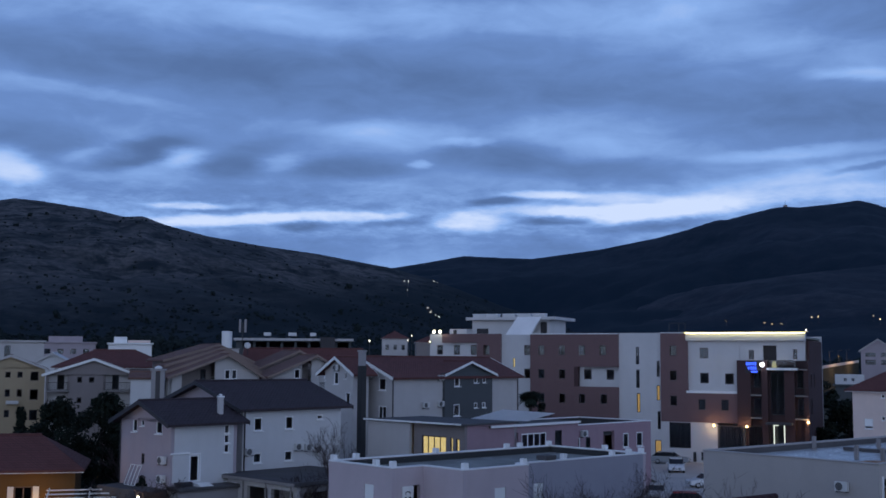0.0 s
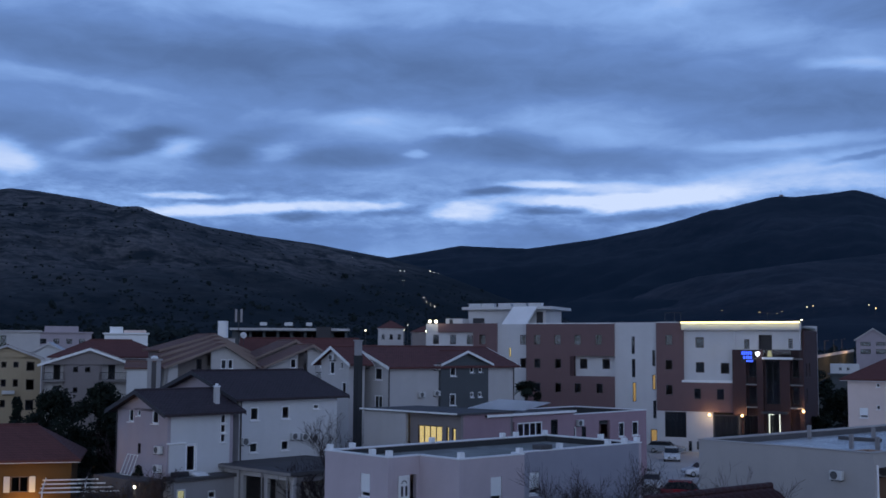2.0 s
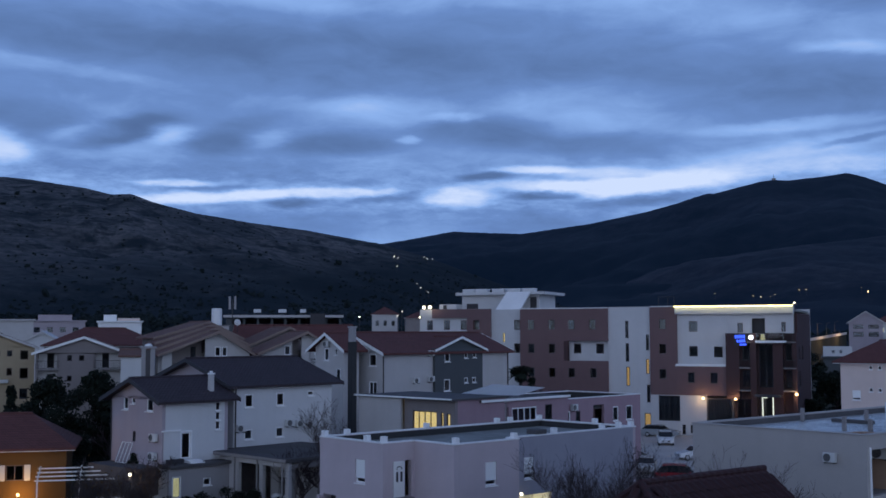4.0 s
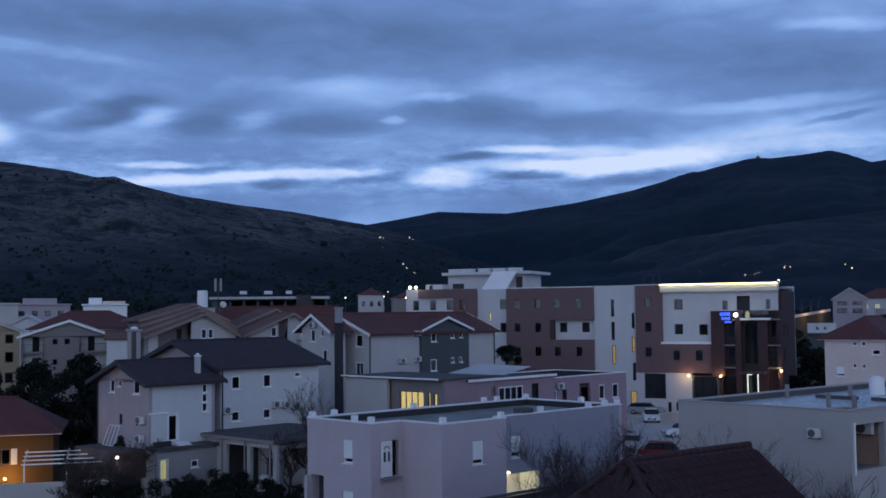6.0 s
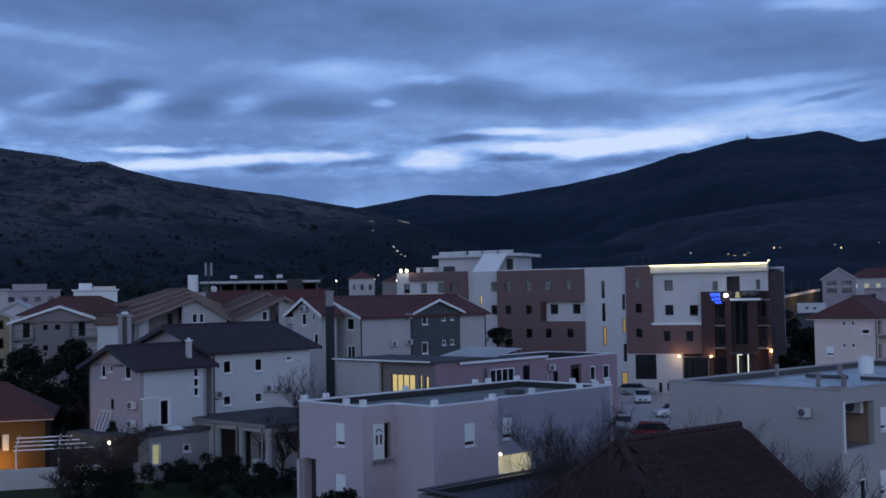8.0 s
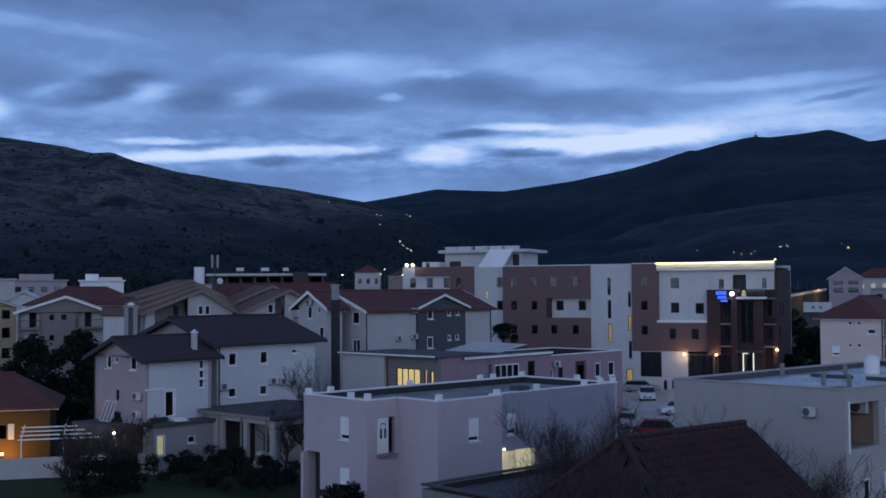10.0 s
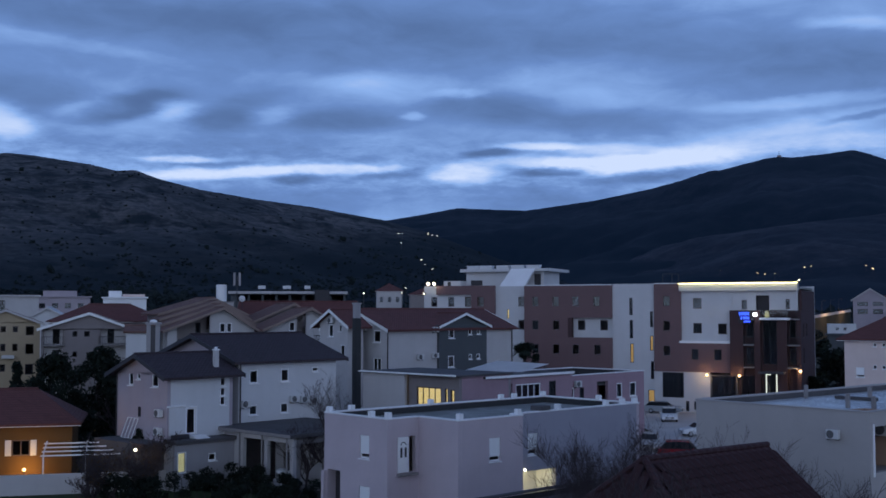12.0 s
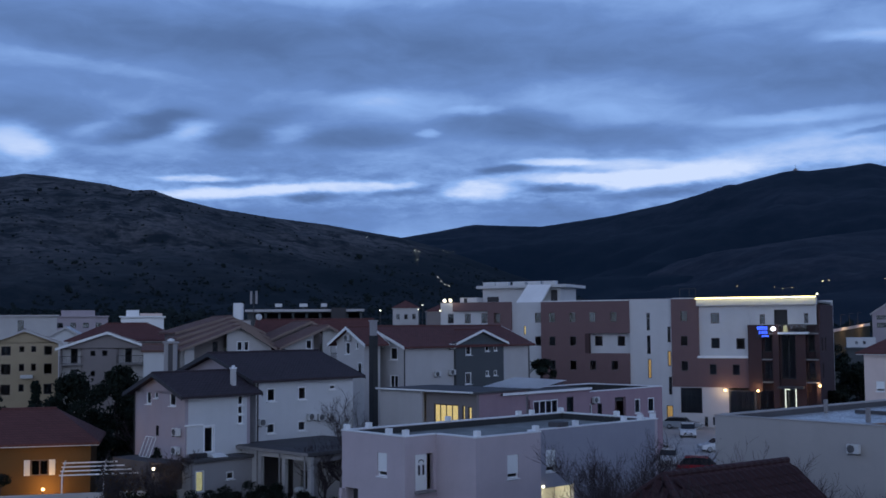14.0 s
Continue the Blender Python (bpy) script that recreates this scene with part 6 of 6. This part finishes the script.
def limbs(seed, h, spread, depth, lean=0.25, thick=0.12, sides=5, up=0.35, first=0.25, fine=0.006):
    """Tapered trunk and boughs as one skin of tubes, and the tips."""
    r = random.Random(seed)
    V, F, tips = [], [], []

    def seg(a, b, r0, r1):
        w = (b - a).normalized()
        u = w.orthogonal().normalized()
        v = w.cross(u)
        n = len(V)
        r0, r1 = max(r0, fine), max(r1, fine)
        for c, rad in ((a, r0), (b, r1)):
            for i in range(sides if r0 > 0.03 else 3):
                t = i * math.tau / (sides if r0 > 0.03 else 3)
                V.append(c + (u * math.cos(t) + v * math.sin(t)) * rad)
        k = sides if r0 > 0.03 else 3
        for i in range(k):
            F.append((n + i, n + (i + 1) % k, n + k + (i + 1) % k, n + k + i))

    def grow(p, way, ln, rad, level):
        steps = 3
        for i in range(steps):
            q = p + way * ln / steps
            r1 = rad * (0.86 if level else 0.9)
            seg(p, q, rad, r1)
            p, rad = q, r1
            way = (way + Vector((r.uniform(-1, 1), r.uniform(-1, 1), r.uniform(-0.5, 1) * up)) * lean).normalized()
            if level < depth and (level > 0 or (i + 1) / steps > first):
                for _ in range(2 if level < 2 else 1 + (r.random() < 0.6)):
                    side = Vector((r.uniform(-1, 1), r.uniform(-1, 1), r.uniform(0.0, 0.9))).normalized()
                    grow(p, (way * (1 - spread) + side * spread).normalized(), ln * r.uniform(0.5, 0.75), rad * 0.6, level + 1)
        tips.append(p)

    grow(Vector((0, 0, 0)), Vector((r.uniform(-0.1, 0.1), r.uniform(-0.1, 0.1), 1)).normalized(), h * 0.5, thick, 0)
    return V, F, tips


def bare_tree(x, y, h, seed, label="leafless garden tree with fine dark twigs", leaves=0, depth=4, spread=0.55, thick=0.13, fine=0.012):
    V, F, tips = limbs(seed, h, spread, depth, thick=thick, fine=fine)
    top = max(v.z for v in V)
    k = h / top
    t = thing("bare_tree", pose(x, y, 0), label, "tree", "bare trees")
    part("branchwork", mesh_of("branchwork", [v * k for v in V], F, TWIG), TWIG, t)
    if leaves:
        part("dead_foliage", leaf_mesh("dead_foliage", [p[:] for p in (q * k for q in tips)], [(0.3, 0.3, 0.3)] * len(tips), leaves, 0.09, seed, DEAD_LEAF), DEAD_LEAF, t)


DEAD_LEAF = ground_material("dead_leaves", (0.12, 0.07, 0.025), (0.08, 0.05, 0.02), 2.0, 9.0)


def leafy_tree(x, y, h, w, seed, label="dense dark evergreen tree", count=5000, low=0.15, pointed=False, leaf=0.17):
    t = thing("evergreen_tree", pose(x, y, 0), label, "tree", "evergreen trees")
    V, F, tips = limbs(seed, h * 0.85, 0.5, 2, thick=0.18)
    k = h * 0.8 / max(v.z for v in V)
    part("trunk", mesh_of("trunk", [v * k for v in V], F, TWIG), TWIG, t)
    r = random.Random(seed + 50)
    centres, sizes = [], []
    for i in range(46):
        f = r.random()
        z = h * (low + (1 - low) * f)
        reach = w / 2 * ((1 - f) ** 0.8 if pointed else math.sqrt(max(0.05, 1 - (2 * f - 0.85) ** 2 * 0.75)))
        a, d = r.uniform(0, math.tau), reach * math.sqrt(r.random())
        s = r.uniform(0.09, 0.2) * w * (0.6 if pointed else 1.0)
        centres.append((d * math.cos(a), d * math.sin(a), z))
        sizes.append((s, s, s * 0.75))
    part("crown", leaf_mesh("crown", centres, sizes, count, leaf, seed, FOLIAGE), FOLIAGE, t)


def hedge(x0, y0, x1, y1, h, w, seed, label="dark clipped hedge along the garden"):
    a, b = Vector((x0, y0)), Vector((x1, y1))
    ln = (b - a).length
    t = thing("hedge", pose(x0, y0, 0, 0, 0, math.degrees(math.atan2(y1 - y0, x1 - x0))), label, "hedge", "hedges")
    r = random.Random(seed)
    n = max(8, int(ln * 3))
    centres = [(r.uniform(0, ln), r.uniform(-w / 2, w / 2), r.uniform(0.2, 0.85) * h) for _ in range(n)]
    sizes = [(0.6, 0.5, 0.35 * r.uniform(0.8, 1.5)) for _ in range(n)]
    part("foliage", leaf_mesh("foliage", centres, sizes, int(ln * 900), 0.085, seed, FOLIAGE), FOLIAGE, t)
    stems = bmesh.new()
    for i in range(int(ln / 0.6)):
        tube((0.3 + i * 0.6, 0, 0), (0.3 + i * 0.6 + r.uniform(-0.2, 0.2), r.uniform(-0.2, 0.2), h * 0.8), 0.03, 0.015, 5, stems)
    part("stemwork", stems, TWIG, t)


leafy_tree(-35.5, 106.0, 8.8, 7.0, 1, "broad dark evergreen before the balcony house", 11000)
leafy_tree(-31.8, 107.5, 9.6, 5.5, 2, "tall dark evergreen beside the lilac house", 9000)
leafy_tree(-29.3, 104.5, 7.4, 4.5, 12, "dark evergreen beside the lilac house", 5000)
leafy_tree(-33.2, 101.5, 6.6, 6.0, 13, "dark evergreen behind the ochre house", 5000)
leafy_tree(-41.6, 112.6, 8.3, 3.6, 3, "dark conifer before the yellow house", 4000, pointed=True)
leafy_tree(-38.6, 110.6, 7.6, 4.0, 4, "dark conifer before the yellow house", 4000, pointed=True)
leafy_tree(-45.4, 113.0, 6.6, 3.6, 5, "dark conifer before the yellow house", 4000, pointed=True)
for i, (x, y, h, w) in enumerate(((57, 160, 7.5, 6), (62, 168, 9, 7), (53.5, 166, 6.0, 6), (67, 160, 7.5, 7), (60, 182, 10.5, 8), (71, 185, 10, 8), (50.5, 150, 4.5, 5))):
    leafy_tree(x, y, h, w, 20 + i, "dark roadside tree behind the hotel yard", 3500, leaf=0.3)
leafy_tree(-4.0, 63.0, 2.85, 2.5, 51, "round black-green clipped bush before the flat house", 4200, low=0.25, leaf=0.11)
hedge(-19.5, 81.5, -14.8, 80.0, 2.0, 2.0, 6, "dark overgrown hedge before the shed")
hedge(-14.8, 80.0, -8.6, 73.6, 1.9, 2.4, 7, "dark overgrown hedge before the shed")
hedge(-17.0, 84.4, -15.2, 86.4, 2.1, 1.4, 1)
hedge(-15.4, 86.0, -10.6, 81.4, 1.9, 1.6, 2)
hedge(-10.6, 81.4, -7.8, 78.6, 1.7, 2.0, 4)
hedge(-22.6, 84.0, -18.6, 86.6, 1.5, 1.4, 3, "low dark shrubs beside the lamp")
leafy_tree(-21.4, 76.0, 2.3, 3.2, 31, "dark ragged garden shrub", 4500, low=0.02, leaf=0.1)
leafy_tree(-19.7, 77.5, 1.9, 2.8, 32, "dark ragged garden shrub", 3600, low=0.02, leaf=0.1)
leafy_tree(-22.8, 88.5, 4.2, 2.0, 33, "narrow dark shrub against the house", 2500, low=0.05, leaf=0.14)
for i, (x, y, h, n) in enumerate(((-22.6, 76.6, 5.2, 260), (-20.4, 78.2, 4.3, 120), (-24.4, 79.2, 3.6, 200),
                                  (-23.4, 75.2, 3.4, 100), (-21.0, 83.8, 4.6, 60))):
    bare_tree(-20.8 + (x + 20.9) * 0.85, y, h, 80 + i, "half-bare tangled shrub with a few dead leaves", n, depth=4, spread=0.65, thick=0.08)
bare_tree(-7.9, 86.5, 9.0, 45, "pale leafless tree before the white wing", depth=4, fine=0.008)
bare_tree(-9.6, 84.0, 5.5, 46)
for i, (x, y, h) in enumerate(((7.7, 51.5, 8.5), (8.3, 48.5, 8.5), (9.6, 50.0, 7.4), (9.2, 46.0, 8.2),
                               (8.4, 53.0, 8.6), (8.9, 50.2, 8.9), (10.4, 47.8, 8.0), (13.8, 47.5, 7.6), (13.0, 45.5, 8.3), (11.6, 47.5, 8.9), (14.6, 42.5, 7.6), (15.8, 43.5, 7.2),
                               (4.6, 33.2, 8.9), (5.5, 32.0, 9.1), (5.3, 26.2, 9.8), (6.6, 25.6, 10.1), (7.6, 25.2, 9.8), (6.0, 29.5, 9.6))):
    bare_tree(x, y, h, 60 + i, depth=5, thick=0.08, spread=0.5, fine=0.006 if y > 40 else 0.0085)


def palm(x, y, h):
    t = thing("palm_tree", pose(x, y, 0), "dark shaggy palm behind the pink roof", "tree")
    part("trunk", tube((0, 0, 0), (0, 0, h - 0.8), 0.25, 0.2, 10), TWIG, t)
    r = random.Random(9)
    for i in range(18):
        a = i * 2.4
        el = r.uniform(-0.2, 1.0)
        bm = bmesh.new()
        prev = None
        for j in range(7):
            s = j / 6
            d = 1.7 * s
            c = Vector((math.cos(a) * d * math.cos(el), math.sin(a) * d * math.cos(el), h - 0.8 + d * math.sin(el) - 0.9 * s * s))
            side = Vector((-math.sin(a), math.cos(a), 0)) * 0.28 * math.sin(math.pi * (0.15 + 0.85 * s))
            row = (bm.verts.new(c - side - Vector((0, 0, 0.1))), bm.verts.new(c), bm.verts.new(c + side - Vector((0, 0, 0.1))))
            if prev:
                bm.faces.new((prev[0], row[0], row[1], prev[1]))
                bm.faces.new((prev[1], row[1], row[2], prev[2]))
            prev = row
        part("frond", bm, FOLIAGE, t)
    part("dead_fronds", leaf_mesh("dead_fronds", [(0, 0, h - 1.3), (0.3, 0, h - 0.7), (-0.3, 0.1, h - 0.8)], [(0.8, 0.8, 0.9), (1.0, 1.0, 0.6), (1.0, 1.0, 0.6)], 2600, 0.13, 6, FOLIAGE), FOLIAGE, t, "shaggy skirt of dead fronds")


palm(10.6, 134.6, 9.8)
leafy_tree(12.0, 136.0, 8.2, 2.6, 35, "dark shrub beside the palm", 2500)


def topiary(x, y):
    t = thing("topiary", pose(x, y, 0), "small clipped topiary in two tiers beside the ochre wall", "shrub")
    part("stem", tube((0, 0, 0), (0.35, 0, 2.5), 0.04), TWIG, t)
    part("tuft", leaf_mesh("tuft", [(0, 0, 0.7)], [(0.75, 0.75, 0.5)], 900, 0.09, 1, FOLIAGE), FOLIAGE, t)
    part("tuft", leaf_mesh("tuft", [(0.4, 0, 2.5)], [(0.6, 0.6, 0.45)], 700, 0.09, 2, FOLIAGE), FOLIAGE, t)


topiary(-33.6, 83.6)

# ---- parked cars ----
TYRE = material("tyre_rubber", (0.02, 0.02, 0.02), rough=0.9)
RIM = material("alloy_rim", (0.4, 0.4, 0.42), rough=0.35, metal=0.8)
CAR_GLASS = material("tinted_car_glass", (0.02, 0.022, 0.026), rough=0.08, spec=0.6, stain=0.0, bump=0.0)
LENS = material("headlamp_lens", (0.7, 0.72, 0.75), rough=0.15, spec=0.6)
RED_LENS = material("tail_lens", (0.3, 0.01, 0.01), rough=0.2, spec=0.5)


def car(x, y, ang, paint, label, L=4.2, Wd=1.76, Ht=1.48, boxy=False):
    """A hatchback; its nose points along +x."""
    t = thing("car", pose(x, y, 0.03, 0, 0, ang), label, "car", "parked cars")
    hood, roof_f, roof_r = 0.30 * L, 0.08 * L, -0.36 * L
    side = ((-0.5 * L, 0.42), (-0.5 * L, 0.95), (-0.44 * L, 1.0), (hood - 0.12 * L, 1.0), (0.44 * L, 0.82), (0.5 * L, 0.66), (0.5 * L, 0.32), (-0.46 * L, 0.28))
    cab = ((-0.47 * L, 0.98), (roof_r, Ht - 0.06), (-0.2 * L, Ht), (0.0, Ht), (roof_f, Ht - 0.08), (hood - 0.08 * L, 0.98))

    def loft(profile, rows):
        bm = bmesh.new()
        rings = [[bm.verts.new((px * kx, wy, pz)) for px, pz in profile] for wy, kx in rows]
        for a, b in zip(rings, rings[1:]):
            for i in range(len(profile)):
                j = (i + 1) % len(profile)
                bm.faces.new((a[i], a[j], b[j], b[i]))
        bm.faces.new(list(reversed(rings[0])))
        bm.faces.new(rings[-1])
        bmesh.ops.recalc_face_normals(bm, faces=bm.faces)
        bmesh.ops.bevel(bm, geom=[e for e in bm.edges], offset=0.035, segments=1, affect="EDGES")
        return bm
    h = Wd / 2
    part("body", loft(side, ((-h, 0.95), (-h * 0.92, 1.0), (h * 0.92, 1.0), (h, 0.95))), paint, t)
    part("greenhouse", loft(cab, ((-h * 0.86, 0.96), (-h * 0.7, 1.0), (h * 0.7, 1.0), (h * 0.86, 0.96))), paint if boxy else CAR_GLASS, t, "" if boxy else "dark tinted windows")
    part("roof_panel", box(roof_r * 0.98, roof_f * 0.9, -h * 0.76, h * 0.76, Ht - 0.06, Ht + 0.015, 0.03), paint, t)
    for sx, sy in ((0.31, 1), (0.31, -1), (-0.31, 1), (-0.31, -1)):
        c = (sx * L, sy * (h - 0.1), 0.3)
        w = part("wheel", tube((c[0], c[1] - 0.1, 0.31), (c[0], c[1] + 0.1, 0.31), 0.31, sides=20), TYRE, t)
        part("rim", tube((c[0], c[1] + sy * 0.101, 0.31), (c[0], c[1] + sy * 0.112, 0.31), 0.19, sides=14), RIM, w)
    for sy in (-1, 1):
        part("headlight", box(0.465 * L, 0.503 * L, sy * h * 0.72 - 0.18, sy * h * 0.72 + 0.18, 0.66, 0.8, 0.03), LENS, t)
        part("tail_light", box(-0.505 * L, -0.48 * L, sy * h * 0.78 - 0.12, sy * h * 0.78 + 0.12, 0.7, 0.95, 0.02), RED_LENS, t)
        part("mirror", box(0.14 * L, 0.18 * L, sy * (h + 0.1) - 0.1, sy * (h + 0.1) + 0.1, 0.98, 1.1, 0.03), paint, t)
    part("grille", box(0.495 * L, 0.507 * L, -h * 0.5, h * 0.5, 0.42, 0.62, 0.02), DARK_PAINT, t)
    part("number_plate", box(0.508 * L, 0.514 * L, -0.26, 0.26, 0.48, 0.58), WHITE_PAINT, t)
    return t


PAINTS = [material(n, c, rough=0.25, spec=0.5, stain=0.05, bump=0.02) for n, c in (("white_car_paint", (0.75, 0.76, 0.78)), ("silver_car_paint", (0.30, 0.32, 0.34)),
                                                                                 ("pale_car_paint", (0.62, 0.61, 0.6)), ("red_car_paint", (0.32, 0.014, 0.02)))]
car(28.5, 138.0, -100, PAINTS[0], "white compact car parked nose outwards", 3.8, 1.9, 1.6)
car(30.0, 148.5, -22, PAINTS[1], "silver saloon parked beside the hotel wall", 5.0, 1.9, 1.5)
car(20.9, 110.5, -105, PAINTS[2], "pale estate car on the gravel", 4.3)
car(28.3, 121.5, -170, PAINTS[0], "white car half hidden by the block", 4.2)
car(22.6, 102.6, -14, PAINTS[3], "dark red estate car parked on the gravel", 4.8, 1.9, 1.65)


# ---- roof tiles on the nearest house ----
def tile_mesh():
    """One pantile: an S-shaped sheet with a thick lower edge, x across, y up the slope."""
    n = 5
    v, f = [], []
    for y, lift in ((0.0, 0.035), (0.40, 0.0)):
        for i in range(n + 1):
            x = 0.34 * i / n
            v.append((x, y, lift + 0.035 * math.sin(math.pi * 2 * i / n)))
    for i in range(n):
        f.append((i, i + 1, n + 2 + i, n + 1 + i))
    k = len(v)
    v += [(x, y, z - 0.02) for x, y, z in v[:n + 1]]
    f += [(k + i, k + i + 1, i + 1, i) for i in range(n)]
    return mesh_of("tile", v, f, TILE)


TILE = material("maroon_pantile", (0.050, 0.023, 0.026), rough=0.85, random_tone=0.4, stain=0.3, stain_scale=1.5)
one_tile = tile_mesh()
single, base_v, base_f = 0, [tuple(v.co) for v in one_tile.vertices], [tuple(q.vertices) for q in one_tile.polygons]
for slope, q in TILED:
    foot, along = q[0], (q[1] - q[0])
    length = along.length
    along.normalize()
    top = q[2]
    up = (top - foot) - along * (top - foot).dot(along)
    height = up.length
    up.normalize()
    out = along.cross(up)
    lo = (q[-1] - foot).dot(along)
    hi = (q[2] - foot).dot(along)
    rest_v, rest_f = [], []
    for j in range(int(height / 0.35)):
        s = (j + 0.5) * 0.35 / height
        for i in range(int(length / 0.33)):
            x = i * 0.33
            if x < lo * s or x + 0.33 > length + (hi - length) * s:
                continue
            p = foot + along * x + up * (j * 0.35) + out * 0.185
            m = Matrix((( along.x, up.x, out.x, p.x), (along.y, up.y, out.y, p.y), (along.z, up.z, out.z, p.z), (0, 0, 0, 1)))
            if slope is TILED[0][0] and single < 300 and j >= 2:
                part("tile", one_tile, TILE, slope, at=m)
                single += 1
            else:
                k = len(rest_v)
                rest_v += [m @ Vector(c) for c in base_v]
                rest_f += [tuple(k + a for a in c) for c in base_f]
    if rest_v:
        tagged(part("tile_field", mesh_of("tile_field", rest_v, rest_f, TILE), TILE, slope), kind="stuff")
